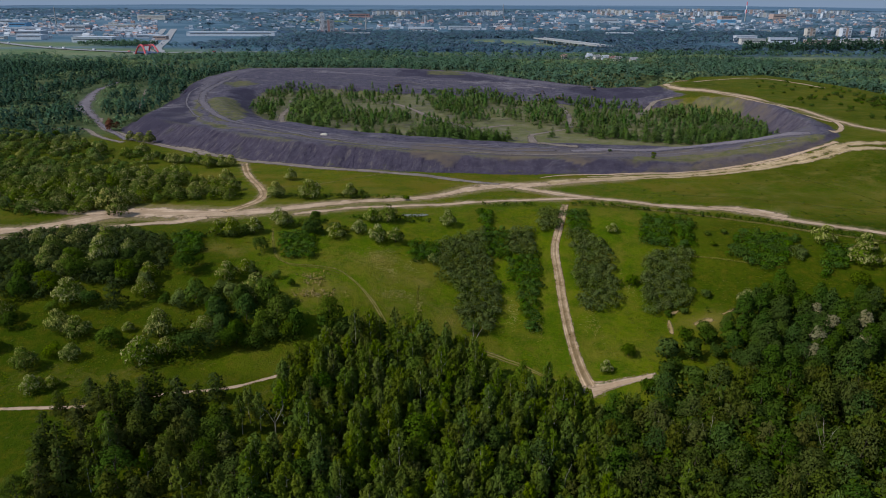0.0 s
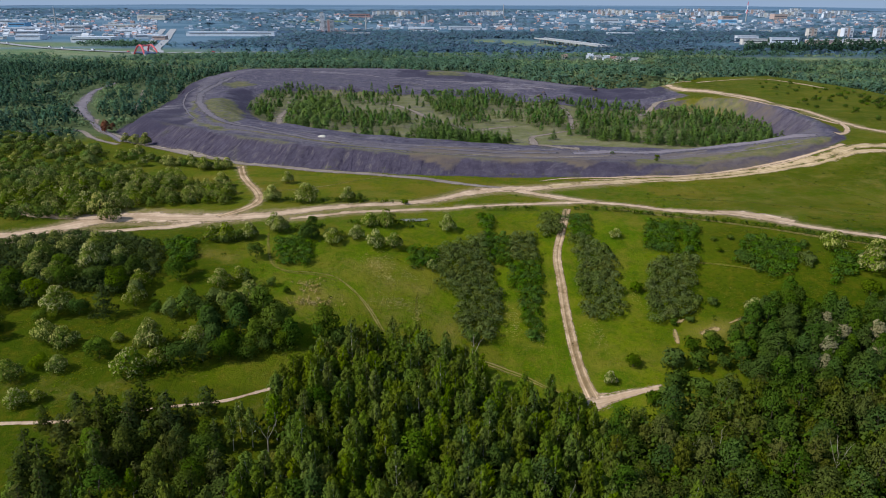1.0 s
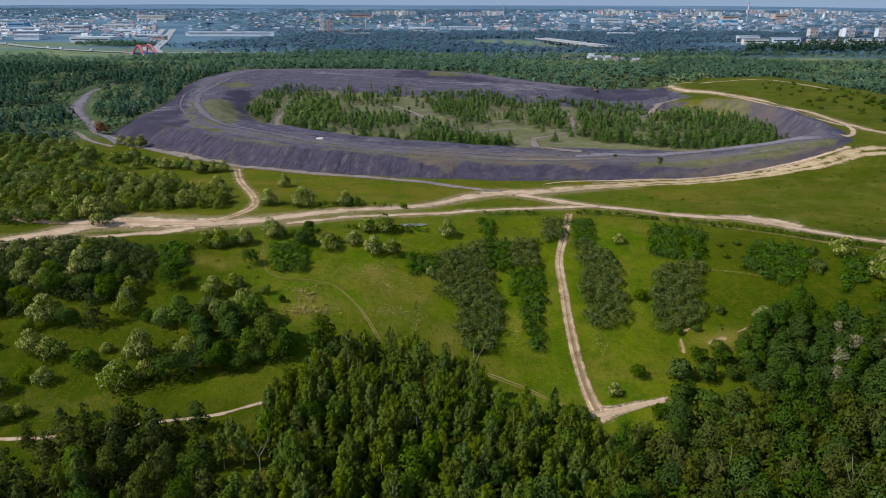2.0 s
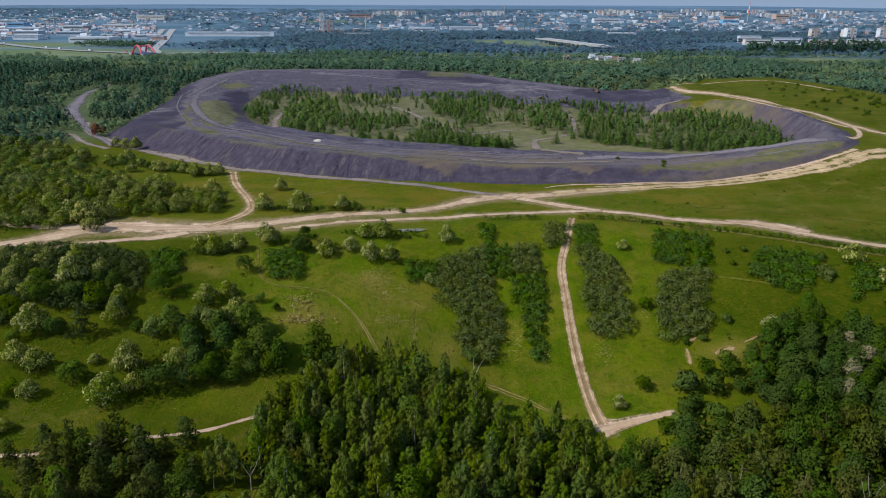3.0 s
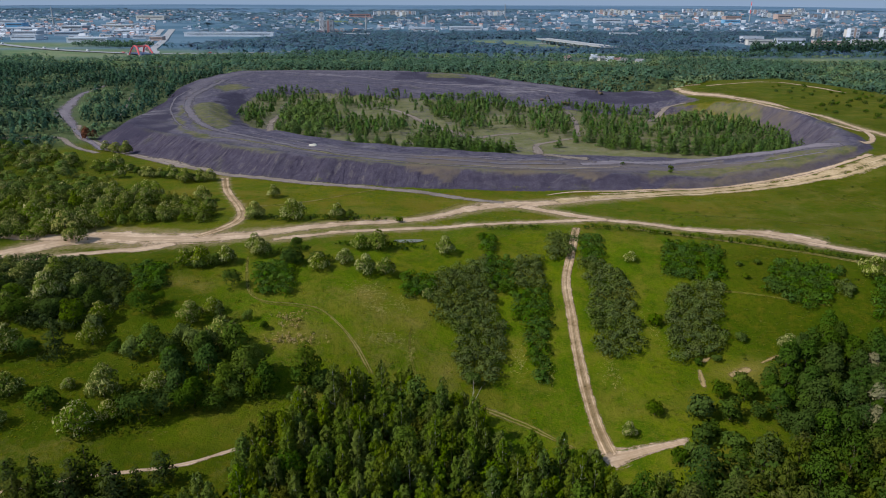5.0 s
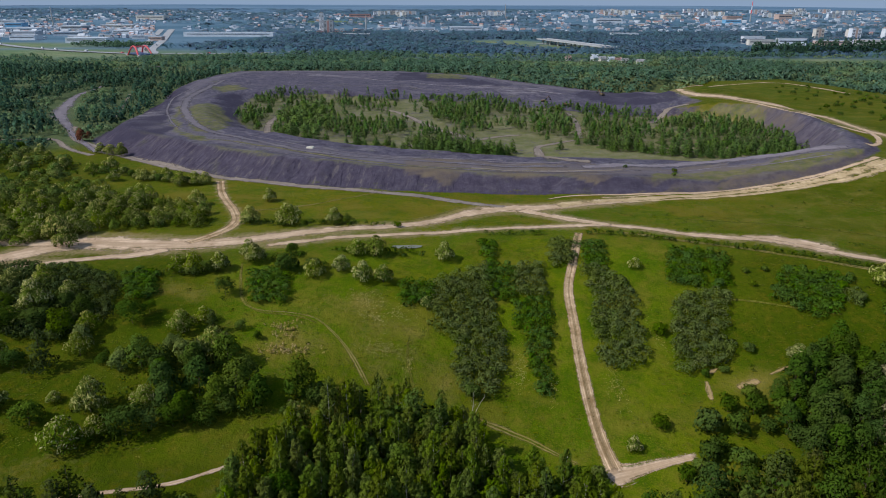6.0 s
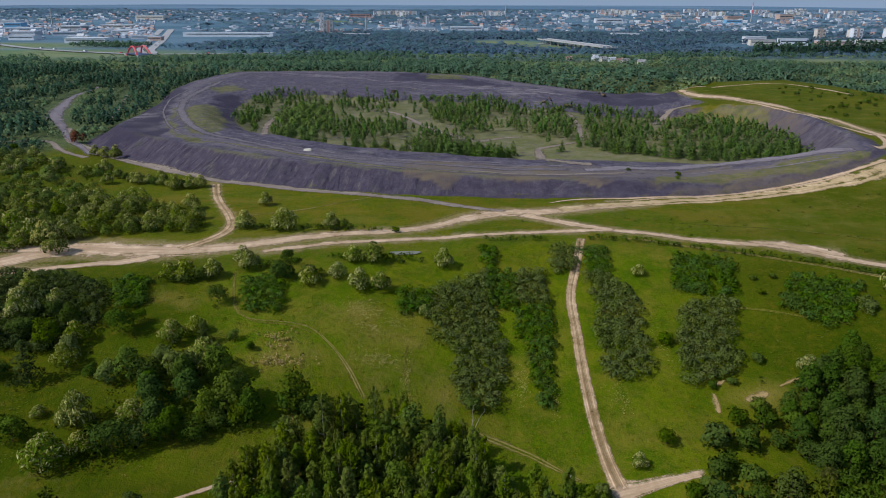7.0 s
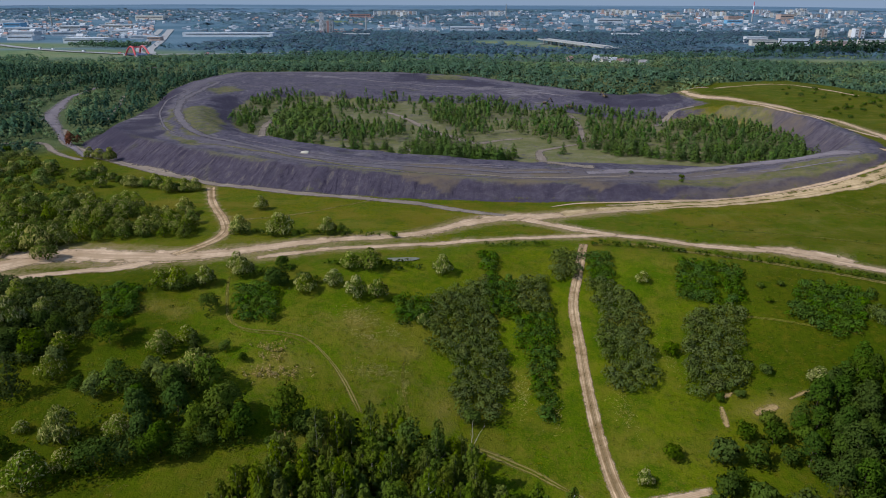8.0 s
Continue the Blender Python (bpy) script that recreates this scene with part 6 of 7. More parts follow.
M_FLATROOF = plain("flat_roof", (0.24, 0.24, 0.25), 0.85, 5, 0.2)
M_LIGHTROOF = plain("light_roof", (0.42, 0.45, 0.5), 0.7, 5, 0.15)
M_WINDOW = plain("dark_window", (0.05, 0.06, 0.08), 0.2, 3, 0.2, 0.5)
M_ASPHALT = plain("asphalt", (0.28, 0.285, 0.295), 0.9, 6, 0.2)
M_CONCRETE = plain("concrete", (0.3, 0.3, 0.3), 0.85, 4, 0.2)
M_REDPAINT = plain("red_paint", (0.62, 0.1, 0.11), 0.5, 3, 0.1)
M_MACHINE = plain("dusty_paint", (0.13, 0.085, 0.045), 0.6, 1, 0.25)
M_TYRE = plain("tyre_rubber", (0.03, 0.03, 0.03), 0.9, 0.5, 0.2)


s_clutter = Shade("small_buildings")
who = s_clutter.geo.outputs["Random Per Island"]
# The bluish tones hold the haze over the far houses as colour.
tone = s_clutter.mix(s_clutter.span(who, 0.35, 0.8), (0.2, 0.25, 0.31), (0.5, 0.54, 0.61))
tone = s_clutter.mix(s_clutter.span(who, 0.84, 0.87), tone, (0.4, 0.28, 0.25))
M_CLUTTER = s_clutter.done(s_clutter.surface(tone, 0.8, 0.2, s_clutter.bump(s_clutter.noise(4, 2), 0.02, 0.2)))


def hall(long, deep, tall, wall, roof, label):
    """A flat-roofed hall with a parapet and a strip of windows."""
    root = tagged(new("warehouse"), label, "building", "halls and factories")
    part("wall", box_mesh("wall", [(-long / 2, -deep / 2, -3, long / 2, deep / 2, tall)], wall), root)
    part("roof", box_mesh("roof", [(-long / 2 - 0.4, -deep / 2 - 0.4, tall, long / 2 + 0.4, deep / 2 + 0.4, tall + 0.8)], roof), root)
    part("window", box_mesh("window", [(-long * 0.46, -deep / 2 - 0.15, tall * 0.55, long * 0.46, -deep / 2 - 0.003, tall * 0.72)], M_WINDOW), root, "long dark window strip")
    return root


def block(long, deep, tall, wall, stripe, label):
    """A block of flats: walls, storeys of windows, roof with a lift house."""
    root = tagged(new("apartment_block"), label, "building", "blocks of flats")
    part("wall", box_mesh("wall", [(-long / 2, -deep / 2, -3, long / 2, deep / 2, tall)], wall), root)
    part("roof", box_mesh("roof", [(-long / 2 - 0.2, -deep / 2 - 0.2, tall, long / 2 + 0.2, deep / 2 + 0.2, tall + 0.6), (-3, -2.5, tall + 0.6, 3, 2.5, tall + 3)], M_FLATROOF), root)
    part("panel", box_mesh("panel", [(-long * 0.12, -deep / 2 - 0.25, 0, long * 0.12, -deep / 2 - 0.003, tall)], stripe), root, "coloured stairwell panel")
    floors = int(tall / 2.9)
    for k in range(floors):
        for x in (-0.62, 0.62):
            part("window", box_mesh("window", [(x * long / 2 - long * 0.13, -deep / 2 - 0.1, 1.1 + 2.9 * k, x * long / 2 + long * 0.13, -deep / 2 - 0.002, 2.4 + 2.9 * k)], M_WINDOW), root)
    return root


def house(long, deep, tall, wall, roof, label):
    root = tagged(new("house"), label, "house", "houses of the town")
    part("wall", box_mesh("wall", [(-long / 2, -deep / 2, -3, long / 2, deep / 2, tall)], wall), root)
    bm = bmesh.new()
    o, r = 0.5, deep * 0.42
    a = [bm.verts.new(c) for c in ((-long / 2 - o, -deep / 2 - o, tall - 0.2), (long / 2 + o, -deep / 2 - o, tall - 0.2), (long / 2 + o, deep / 2 + o, tall - 0.2), (-long / 2 - o, deep / 2 + o, tall - 0.2),
                                   (-long / 2 - o, 0, tall + r), (long / 2 + o, 0, tall + r))]
    for f in ((0, 1, 5, 4), (2, 3, 4, 5), (3, 0, 4), (1, 2, 5), (3, 2, 1, 0)):
        bm.faces.new([a[i] for i in f])
    part("roof", bm_mesh("roof", bm, roof), root)
    return root


def seat(ob, x, y, turn=0.0):
    ob.matrix_basis = Matrix.Translation((x, y, ground_z(x, y))) @ Matrix.Rotation(turn, 4, "Z")
    return ob


for x, y, long, deep, tall, wall, roof, turn, label in (
        (-681, 1400, 76, 40, 9, M_WHITEWALL, M_LIGHTROOF, 0.05, "long low white warehouse beside the highway"), (-640, 1560, 50, 30, 7, M_LIGHTROOF, M_LIGHTROOF, 0.05, "light grey warehouse behind the white one"),
        (-1230, 2090, 46, 40, 15, M_BLUEWALL, M_LIGHTROOF, 0.1, "tall light blue factory hall"), (-860, 1495, 52, 30, 9, M_WHITEWALL, M_LIGHTROOF, 0.0, "white warehouse among the trees"),
        (-498, 1690, 205, 30, 8.5, M_WHITEWALL, M_LIGHTROOF, 0.03, "very long low white hall"), (-1060, 2640, 100, 50, 15, M_CREAM, M_LIGHTROOF, 0.0, "large cream factory hall with flat roof"),
        (-1120, 1930, 90, 40, 9, M_WHITEWALL, M_LIGHTROOF, 0.1, "white industrial hall in the works"), (-1010, 1990, 60, 40, 12, M_GREYWALL, M_LIGHTROOF, -0.1, "grey industrial hall in the works"),
        (-930, 2080, 80, 40, 10, M_CREAM, M_LIGHTROOF, 0.1, "cream industrial hall in the works"), (-1330, 1850, 100, 40, 8, M_WHITEWALL, M_LIGHTROOF, 0.0, "white industrial hall in the works"),
        (-1130, 1640, 70, 30, 7, M_WHITEWALL, M_FLATROOF, 0.1, "low white hall near the highway"), (-1000, 1740, 60, 34, 8, M_LIGHTROOF, M_LIGHTROOF, 0.0, "light grey hall in the works"),
        (-790, 1820, 70, 34, 9, M_WHITEWALL, M_LIGHTROOF, -0.1, "white hall near the road"), (-880, 1700, 56, 30, 8, M_LIGHTROOF, M_LIGHTROOF, 0.2, "light grey hall in the works"),
        (-585, 1480, 26, 18, 8, M_ORANGE, M_LIGHTROOF, 0.0, "orange building beside the highway"), (-1400, 2300, 120, 50, 12, M_WHITEWALL, M_LIGHTROOF, 0.0, "white factory hall with flat roof"),
        (-280, 1800, 70, 30, 8, M_BRICKRED, M_BRICKRED, 0.0, "old red brick works building"), (-200, 1660, 60, 24, 8, M_GREYWALL, M_LIGHTROOF, 0.1, "grey workshop hall with light roof"),
        (-60, 1960, 70, 34, 10, M_WHITEWALL, M_LIGHTROOF, 0.0, "white hall in the town"), (60, 2050, 90, 30, 9, M_LIGHTROOF, M_LIGHTROOF, 0.0, "light grey hall in the town"),
        (597, 1375, 46, 16, 10, M_CREAM, M_FLATROOF, -0.06, "cream building behind the poplars"), (658, 1382, 52, 14, 12, M_WHITEWALL, M_LIGHTROOF, -0.06, "white building behind the poplars"),
        (728, 1371, 60, 16, 9, M_ORANGE, M_LIGHTROOF, -0.06, "brick-orange building behind the poplars"), (801, 1369, 54, 14, 11, M_CREAM, M_LIGHTROOF, -0.06, "cream building behind the poplars"),
        (872, 1363, 60, 16, 10, M_ORANGE, M_FLATROOF, -0.06, "brick-orange building behind the poplars"), (610, 1440, 40, 20, 13, M_WHITEWALL, M_LIGHTROOF, -0.06, "white building behind the others"),
        (830, 1400, 90, 30, 8, M_LIGHTROOF, M_LIGHTROOF, -0.05, "light grey hall in the town"), (420, 1700, 60, 30, 9, M_WHITEWALL, M_LIGHTROOF, 0, "white hall in the town"),
        (-330, 2850, 80, 40, 14, M_BRICKRED, M_BRICKRED, 0, "large hall with a red roof"), (560, 2500, 90, 40, 14, M_WHITEWALL, M_LIGHTROOF, 0, "white hall in the town"), (985, 2500, 52, 30, 11, M_BLUEWALL, M_LIGHTROOF, 0, "blue hall of the heating plant"),
        (1090, 2760, 60, 40, 13, M_ORANGE, M_BRICKRED, 0, "orange building with a red roof"), (900, 2900, 70, 40, 13, M_CREAM, M_BRICKRED, 0, "cream building with a red roof"), (1300, 2800, 50, 40, 20, M_ORANGE, M_FLATROOF, 0, "tall brick-red block in the town")):
    seat(hall(long, deep, tall, wall, roof, label), x, y, turn)
for x, y, long, deep, tall, wall, stripe, label in (
        (800, 1560, 18, 14, 24, M_CREAM, M_ORANGE, "tall cream and orange block of flats"), (872, 1550, 20, 14, 26, M_WHITEWALL, M_ORANGE, "tall white and orange block of flats"), (936, 1540, 20, 14, 26, M_WHITEWALL, M_ORANGE, "tall white and orange block of flats"),
        (884, 1590, 12, 14, 22, M_CREAM, M_ORANGE, "cream block of flats in town"), (-304, 1812, 11, 11, 50, M_WHITEWALL, M_GREYWALL, "tall pale mine tower"), (-284, 1790, 24, 16, 33, M_GREYWALL, M_BRICKRED, "brown mine tower beside the pale one"),
        (-60, 2380, 16, 14, 26, M_GREYWALL, M_WHITEWALL, "grey tower block in the town"), (-140, 2260, 12, 12, 20, M_WHITEWALL, M_GREYWALL, "white tower block in the town"), (1010, 1560, 40, 12, 15, M_CREAM, M_WHITEWALL, "cream block of flats in town")):
    seat(block(long, deep, tall, wall, stripe, label), x, y)
flats = models(*[block(rng.uniform(34, 55), 12, rng.uniform(15, 22), w, q, lab) for w, q, lab in ((M_WHITEWALL, M_CREAM, "distant white block of flats"), (M_CREAM, M_WHITEWALL, "distant cream block of flats"), (M_WHITEWALL, M_ORANGE, "distant white and orange block of flats"))])


def set_out(protos, places):
    for x, y, turn in places:
        k = rng.randint(len(protos))
        m = Matrix.Translation((x, y, ground_z(x, y))) @ Matrix.Rotation(turn, 4, "Z")
        if "set_out" in protos[k]:
            copy_thing(protos[k]["model"], m)
        else:
            protos[k]["model"].matrix_basis, protos[k]["set_out"] = m, True


def bearing(a, d):
    """A place at distance d ahead and a times that to the side."""
    return a * d, d


set_out(flats, [(*bearing(rng.uniform(-0.09, -0.04), rng.uniform(2950, 3200)), rng.uniform(-0.2, 0.2)) for i in range(7)])
set_out(flats, [(*bearing(rng.uniform(0.02, 0.075), rng.uniform(3000, 3300)), rng.uniform(-0.2, 0.2)) for i in range(6)])
set_out(flats, [(*bearing(rng.uniform(0.2, 0.56), rng.uniform(2900, 3700)), rng.uniform(-0.2, 0.2)) for i in range(26)])
homes = models(house(10, 8, 4.5, M_WHITEWALL, M_BRICKRED, "small white house with a red roof"), house(11, 8, 4.8, M_CREAM, M_BRICKRED, "small cream house with a red roof"),
               house(10, 8, 4.5, M_WHITEWALL, M_FLATROOF, "small white house with a grey roof"), house(15, 9, 5, M_WHITEWALL, M_LIGHTROOF, "white house with a light roof"))
HOUSES = ( (0.52, 0.66, 1500, 1900, 26), (-0.62, -0.4, 1560, 2500, 40), (0.13, 0.6, 2200, 3600, 90), (-0.2, 0.1, 1900, 3000, 40), (-0.55, -0.36, 2500, 3300, 20))
cottages = models(house(9, 7, 3.6, M_WHITEWALL, M_LIGHTROOF, "small white house among trees behind the heap"), house(9, 7, 3.4, M_CREAM, M_FLATROOF, "small cream house among trees behind the heap"), house(8, 7, 3.4, M_CREAM, M_BRICKRED, "small house with a dull red roof among trees"))
set_out(cottages, [(168.6, 985, 0.3), (209.5, 1010, -0.2), (213, 978, 0.4), (222, 966, 0.1), (229.2, 957, -0.3), (236, 948, 0.2), (252.4, 934, 0.1), (205, 990, 0.6)])
for a0, a1, d0, d1, n in HOUSES:
    set_out(homes, [(*bearing(rng.uniform(a0, a1), rng.uniform(d0, d1)), rng.uniform(-0.5, 0.5)) for i in range(n)])


sheds = models(*[hall(rng.uniform(14, 30), rng.uniform(10, 16), rng.uniform(4, 6.5), w, q, lab) for w, q, lab in
                 ((M_WHITEWALL, M_LIGHTROOF, "low white hall among the works"), (M_LIGHTROOF, M_LIGHTROOF, "low light grey hall among the works"), (M_CREAM, M_LIGHTROOF, "low cream hall among the works"), (M_WHITEWALL, M_WHITEWALL, "low bright white hall among the works"))])
set_out(sheds, [(*bearing(rng.uniform(-0.64, -0.4), rng.uniform(1480, 2700)), rng.uniform(-0.3, 0.3)) for i in range(46)])
set_out(sheds, [(*bearing(rng.uniform(-0.34, 0.12), rng.uniform(1750, 3200)), rng.uniform(-0.3, 0.3)) for i in range(26)])
set_out(sheds, [(*bearing(rng.uniform(0.12, 0.6), rng.uniform(1900, 3500)), rng.uniform(-0.3, 0.3)) for i in range(34)])


def clutter(name, n, a0, a1, d0, d1, wide, label, category):
    """Small far buildings and parked goods, too many and too small to tell apart."""
    a, d = rng.uniform(a0, a1, n), rng.uniform(d0, d1, n)
    x, y = a * d, d
    lump = wave(x, y, 120, 81) + 0.5 * wave(x, y, 40, 82) > -0.1
    x, y = x[lump], y[lump]
    z = height(x, y)
    n = len(x)
    lx, ly, h = rng.uniform(0.5, 1.3, n) * wide, rng.uniform(0.4, 0.8, n) * wide, rng.uniform(2.4, 6.5, n)
    corner = np.array([(-1, -1), (1, -1), (1, 1), (-1, 1)], float)
    v = np.empty((n, 10, 3))
    for k in range(4):
        v[:, k] = np.stack((x + corner[k, 0] * lx / 2, y + corner[k, 1] * ly / 2, z - 2), 1)
        v[:, 4 + k] = v[:, k] + np.stack((0 * h, 0 * h, h + 2), 1)
    v[:, 8] = np.stack((x - lx / 2, y, z + h * 1.25), 1)
    v[:, 9] = np.stack((x + lx / 2, y, z + h * 1.25), 1)
    base = 10 * np.arange(n)[:, None]
    quads = np.concatenate([base + np.array(f) for f in ((0, 1, 5, 4), (1, 2, 6, 5), (2, 3, 7, 6), (3, 0, 4, 7), (4, 5, 9, 8), (6, 7, 8, 9))])
    return tagged(new(name, mesh_of(name, v.reshape(-1, 3), quads, M_CLUTTER)), label, category, "", "stuff")


clutter("works_clutter", 1500, -0.66, -0.4, 1430, 2300, 9, "small pale sheds, containers and vehicles of the works", "sheds")
clutter("small_houses", 700, -0.36, 0.1, 1900, 3300, 11, "small pale houses scattered among the trees", "houses")
clutter("small_houses", 1100, 0.1, 0.64, 1900, 3700, 11, "small pale houses of the distant town", "houses")
clutter("small_houses", 420, -0.66, -0.36, 2300, 3600, 11, "small pale houses on the far plain", "houses")


def chimney(tall, label, bands=True):
    root = tagged(new("factory_chimney"), label, "chimney", "chimneys")
    for k in range(5):
        bm = bmesh.new()
        stem(bm, (0, 0, tall * k / 5 - (2 if k == 0 else 0)), (0, 0, tall * (k + 1) / 5), 2.4 - 0.25 * k, 2.4 - 0.25 * (k + 1), 12)
        part("shaft", bm_mesh("shaft", bm, (M_REDPAINT, M_WHITEWALL)[k % 2] if bands and k > 1 else M_CONCRETE), root)
    return root


seat(chimney(68, "tall red and white banded chimney"), 1108, 2640)
seat(chimney(58, "tall grey concrete chimney", False), -1130, 2100)
seat(chimney(40, "grey concrete factory chimney", False), -215, 2000)
seat(chimney(50, "grey concrete factory chimney", False), 250, 3000)

# red arch bridge over the highway: two leaning arches joined by struts
arch = tagged(new("arch_bridge"), "red steel twin-arch bridge over the highway", "bridge")
for side in (-1, 1):
    bm = bmesh.new()
    pts = [Vector((-23 + 46 * t, side * (9 - 8 * t * (1 - t)), 72 * t * (1 - t) * 1.05 - 1)) for t in np.linspace(0, 1, 17)]
    for a, b in zip(pts, pts[1:]):
        stem(bm, a, b, 1.15, 1.15, 8)
    part("arch_rib", bm_mesh("arch_rib", bm, M_REDPAINT), arch, "curved red steel arch")
    for t in np.linspace(0.15, 0.85, 8):
        bm = bmesh.new()
        stem(bm, (-23 + 46 * t, side * (9 - 8 * t * (1 - t)), 75 * t * (1 - t) - 1), (-23 + 46 * t, side * 8, 4), 0.1, 0.1, 4)
        part("hanger", bm_mesh("hanger", bm, M_REDPAINT), arch)
for t in (0.35, 0.5, 0.65):
    bm = bmesh.new()
    w = 9 - 8 * t * (1 - t)
    stem(bm, (-23 + 46 * t, -w, 75 * t * (1 - t) - 1), (-23 + 46 * t, w, 75 * t * (1 - t) - 1), 0.5, 0.5, 6)
    part("strut", bm_mesh("strut", bm, M_REDPAINT), arch)
part("deck", box_mesh("deck", [(-30, -8.5, 3, 30, 8.5, 4.4)], M_NAVY), arch, "dark bridge deck")
for x in (-26, 26):
    part("abutment", box_mesh("abutment", [(x - 4, -10, -3, x + 4, 10, 3)], M_CONCRETE), arch, "concrete abutment")
seat(arch, -438, 1050, -0.8)
arch.scale = (0.85, 1.15, 0.76)

# concrete viaduct
viaduct = tagged(new("viaduct"), "long grey concrete road viaduct on pillars", "bridge")
part("deck", box_mesh("deck", [(-100, -9, 8, 100, 9, 9.6)], M_CONCRETE), viaduct)
for y in (-8.7, 8.7):
    part("parapet", box_mesh("parapet", [(-100, y - 0.2, 9.6, 100, y + 0.2, 10.7)], M_GREYWALL), viaduct)
for x in np.linspace(-88, 88, 8):
    for y in (-4, 4):
        bm = bmesh.new()
        stem(bm, (x, y, -4), (x, y, 8), 1.3, 1.3, 8)
        part("pillar", bm_mesh("pillar", bm, M_CONCRETE), viaduct)
seat(viaduct, 228, 1285, -1.33)
viaduct.scale = (1.5, 1.25, 0.9)


def far_road(name, pts, label, lift):
    line = spline(pts, 25.0)
    run = np.gradient(line[:, :2], axis=0)
    run /= np.linalg.norm(run, axis=1)[:, None]
    side = np.stack((-run[:, 1], run[:, 0]), 1)
    u = np.linspace(-0.5, 0.5, 4)
    xy = line[:, None, :2] + side[:, None, :] * (u[None, :, None] * line[:, None, 2:3])
    x, y = xy[..., 0].ravel(), xy[..., 1].ravel()
    me = mesh_of(name, np.stack((x, y, height(x, y) + lift), 1), grid_faces(len(line), 4), M_ASPHALT, True)
    return tagged(new(name, me), label, "road", "", "structure")


far_road("road", [(-900, 1400, 16), (-836, 1345, 16), (-700, 1220, 15), (-592, 1142, 14), (-509, 1099, 14), (-442, 1070, 14), (-390, 1078, 12), (-300, 1095, 12), (-200, 1150, 12)], "grey highway crossing the meadows", 1.2)
far_road("road", [(-432, 1085, 10), (-446, 1122, 11), (-474, 1180, 12), (-566, 1458, 15), (-697, 1832, 17), (-764, 2033, 18)], "straight grey dual carriageway towards the town", 1.0)
far_road("road", [(-446, 1085, 9), (-462, 1122, 9), (-492, 1180, 10), (-590, 1458, 13), (-724, 1832, 15), (-792, 2033, 15)], "grey slip road beside the carriageway", 1.0)
far_road("road", [(180, 1400, 14), (340, 1270, 14), (420, 1200, 14), (700, 1180, 12), (900, 1160, 12)], "grey road past the long building", 1.0)
xs, ys = scatter(rng, [(-650, 1260), (-520, 1190), (-510, 1290), (-640, 1330)], 11.0)
mass("far_wood", rng, xs, ys, 9.0, 6.5, 36, 2.4, M_WOODS, "dark copse beside the highway", "wood", 0.1, 0.12, 2.0)
# poplars in front of the long building
p = spline([(462, 1089, 1), (569, 1093, 1), (682, 1111, 1), (790, 1130, 1)], 4.2)
mass("poplar_row", rng, np.concatenate((p[:, 0], p[:, 0] + 4)), np.concatenate((p[:, 1], p[:, 1] + 9)), 21.0, 3.6, 90, 2.2, M_SIDEWOODS, "row of tall dark poplars before the long building", "trees", 0.3, 0.02, 2.0, 1.4, 0.0, 0.2)


# ---------------------------------------------------------------- machines on the heap and traffic
def wheel(root, x, y, r, w):
    bm = bmesh.new()
    stem(bm, (x, y - w / 2, r), (x, y + w / 2, r), r, r, 14)
    bm.faces.new([v for v in bm.verts if abs(v.co.y - (y - w / 2)) < 1e-4])
    part("wheel", bm_mesh("wheel", bm, M_TYRE), root)


def dump_truck(label, paint):
    root = tagged(new("dump_truck"), label, "truck", "machines on the heap")
    part("chassis", box_mesh("chassis", [(-3.6, -1.1, 0.8, 3.8, 1.1, 1.3)], M_TYRE), root)
    part("cab", box_mesh("cab", [(2.0, -1.2, 1.3, 3.9, 1.2, 3.2)], paint), root)
    part("window", box_mesh("window", [(3.3, -1.22, 2.2, 3.92, 1.22, 2.9)], M_WINDOW), root)
    part("bed", box_mesh("bed", [(-3.8, -1.3, 1.35, 1.7, 1.3, 1.6), (-3.8, -1.3, 1.6, 1.7, -1.15, 2.9), (-3.8, 1.15, 1.6, 1.7, 1.3, 2.9), (1.55, -1.15, 1.6, 1.7, 1.15, 3.1)], paint), root)
    for x in (-2.7, -1.4, 2.8):
        for y in (-1.05, 1.05):
            wheel(root, x, y, 0.6, 0.4)
    return root


def excavator(label):
    root = tagged(new("excavator"), label, "excavator", "machines on the heap")
    for y in (-1.3, 1.3):
        part("track", box_mesh("track", [(-2.2, y - 0.35, 0, 2.2, y + 0.35, 0.95)], M_TYRE), root, "black crawler track")
    part("body", box_mesh("body", [(-2.4, -1.4, 1.0, 1.5, 1.4, 2.2)], M_MACHINE), root)
    part("cab", box_mesh("cab", [(0.3, -1.4, 2.2, 1.8, -0.2, 3.4)], M_WINDOW), root)
    for name, a, b in (("boom", (1.4, 0.3, 1.8), (5.0, 0.3, 5.2)), ("arm", (5.0, 0.3, 5.2), (7.2, 0.3, 2.4))):
        bm = bmesh.new()
        stem(bm, a, b, 0.4, 0.28, 6)
        part(name, bm_mesh(name, bm, M_MACHINE), root)
    part("bucket", box_mesh("bucket", [(6.5, -0.4, 1.2, 7.7, 1.0, 2.4)], M_TYRE), root)
    return root


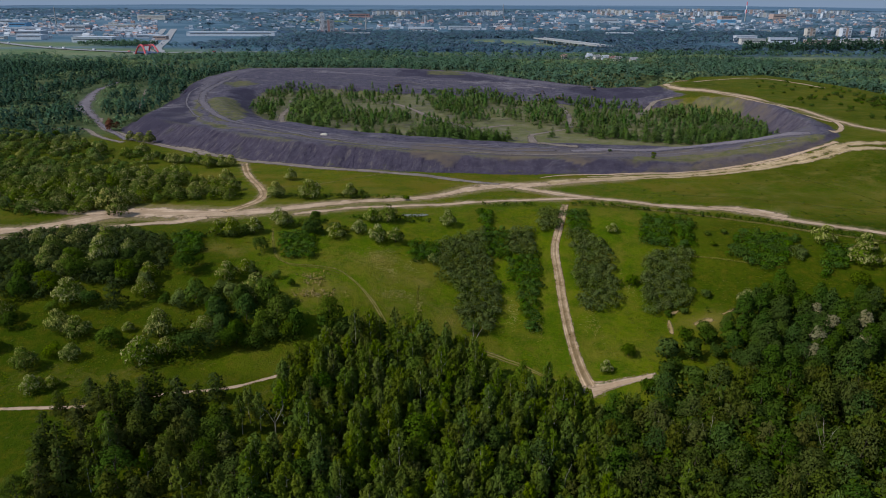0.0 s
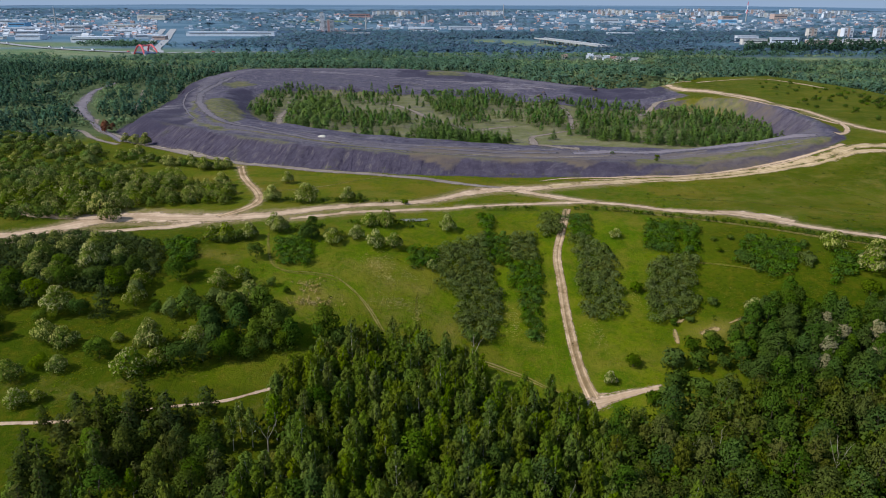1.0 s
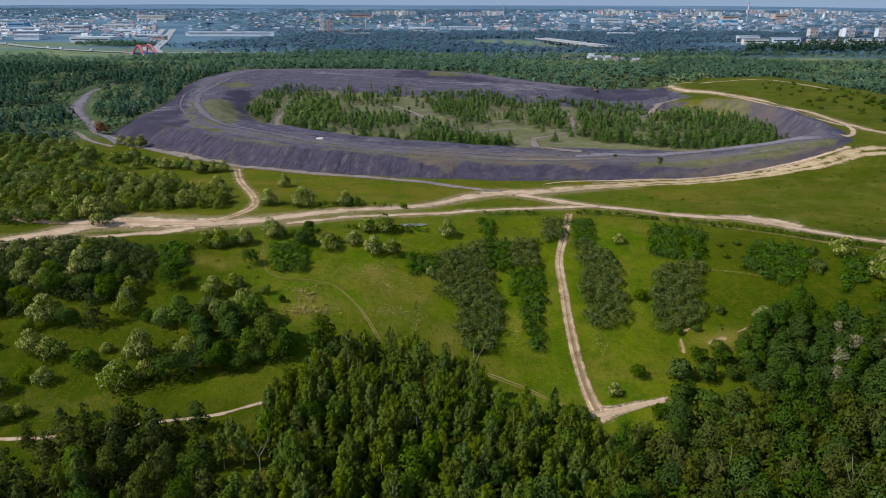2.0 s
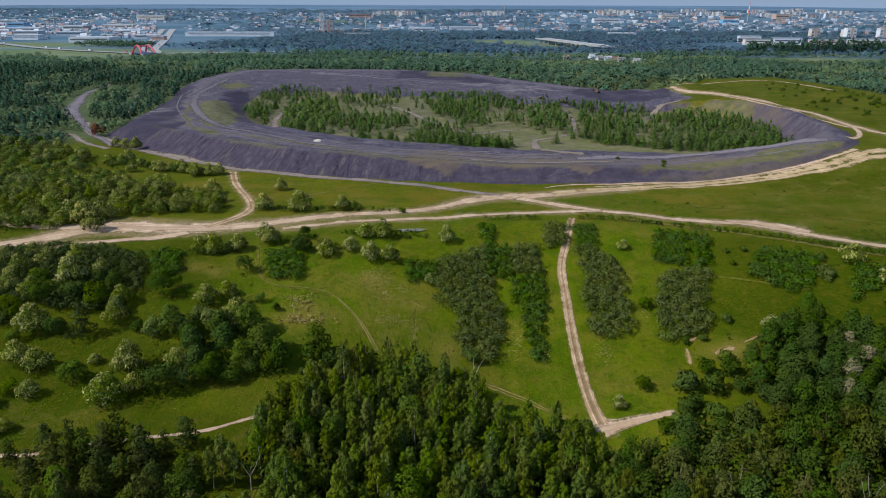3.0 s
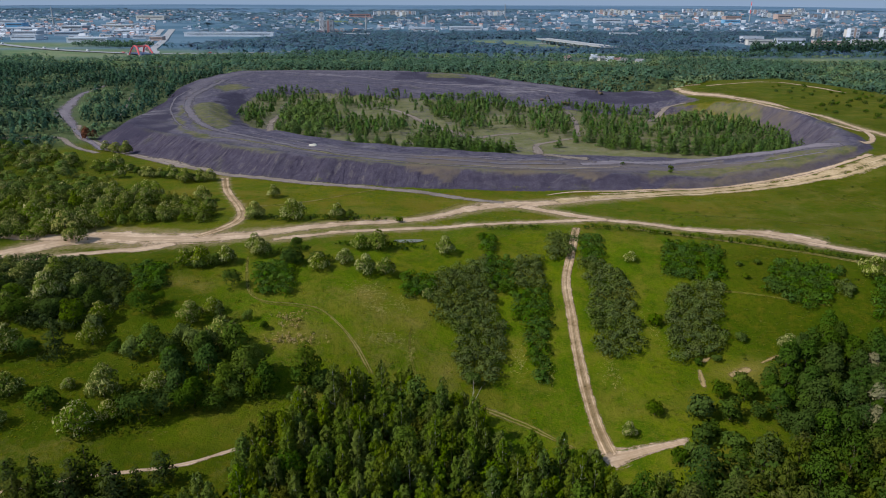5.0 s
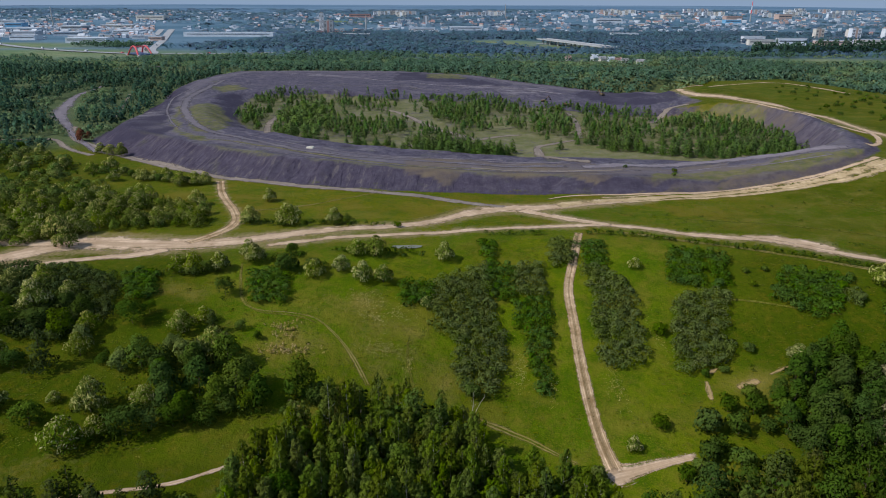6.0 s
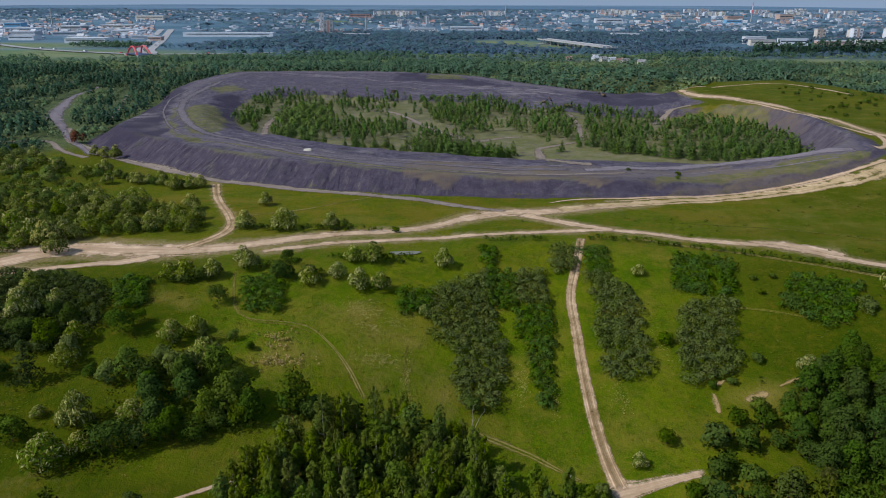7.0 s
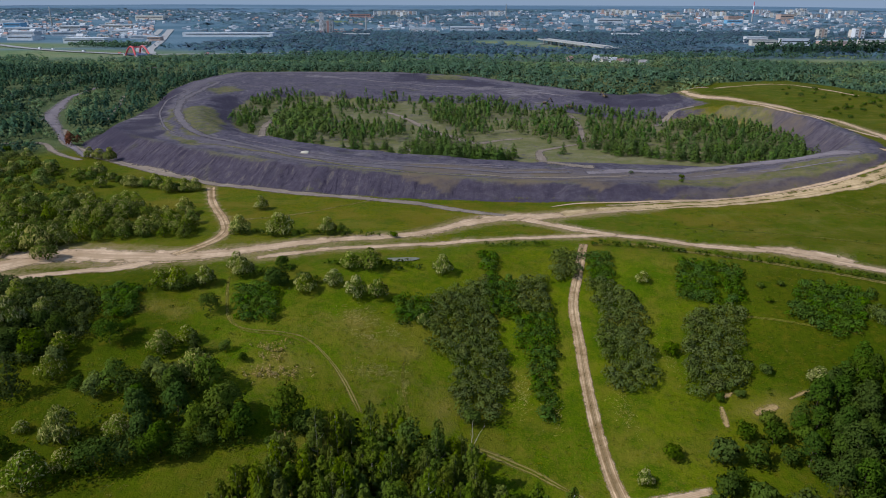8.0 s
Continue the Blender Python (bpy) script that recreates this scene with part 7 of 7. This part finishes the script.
for x, y, turn in ((38, 490, 0.3), (78, 462, 2.6), (-34, 522, 0.9)):
    seat(dump_truck("dusty brown dump truck standing on the dark slag", M_MACHINE), x, y, turn).scale = (0.6, 0.6, 0.6)
seat(excavator("dusty brown crawler excavator working on the dark slag"), 66, 478, 0.5).scale = (0.7, 0.7, 0.7)
seat(excavator("dusty brown crawler excavator standing on the dark slag"), 108, 500, 2.0).scale = (0.7, 0.7, 0.7)
# heap of pale sand on the rim
bm = bmesh.new()
bmesh.ops.create_icosphere(bm, subdivisions=2, radius=1.0)
for v in bm.verts:
    k = 1 + 0.25 * noise.noise(v.co * 1.7)
    v.co = Vector((v.co.x * 1.9 * k, v.co.y * 1.5 * k, max(v.co.z, -0.2) * 0.8 * k))
tagged(seat(new("sand_pile", bm_mesh("sand_pile", bm, plain("pale_sand", (0.42, 0.39, 0.33), 0.9, 0.8, 0.15))), -53, 305), "small pile of pale sand on the rim of the heap", "pile")


def van(label, paint, long, tall):
    root = tagged(new("van"), label, "vehicle", "traffic on the highway")
    part("body", box_mesh("body", [(-long / 2, -1.1, 0.5, long / 2, 1.1, tall)], paint), root)
    part("window", box_mesh("window", [(long / 2 - 1.4, -1.12, tall * 0.55, long / 2 + 0.02, 1.12, tall * 0.85)], M_WINDOW), root)
    for x in (-long * 0.33, long * 0.33):
        for y in (-0.95, 0.95):
            wheel(root, x, y, 0.45, 0.3)
    return root


vans = models(van("white van on the highway", M_WHITEWALL, 6.0, 2.6), van("long white lorry on the highway", M_WHITEWALL, 13.0, 3.8), van("red car on the highway", M_REDPAINT, 4.4, 1.6))
for x, y, turn in ((-800, 1312, -0.75), (-655, 1187, -0.65), (-620, 1162, -0.6), (-550, 1119, -0.5), (-480, 1086, -0.4), (-350, 1086, 0.15), (-510, 1290, 1.9), (-548, 1400, 1.88), (-630, 1638, 1.9), (-580, 1430, 1.85)):
    k = vans[rng.randint(3)]
    m = Matrix.Translation((x, y, ground_z(x, y) + 1.2)) @ Matrix.Rotation(turn, 4, "Z")
    if "set_out" in k:
        copy_thing(k["model"], m)
    else:
        k["model"].matrix_basis, k["set_out"] = m, True
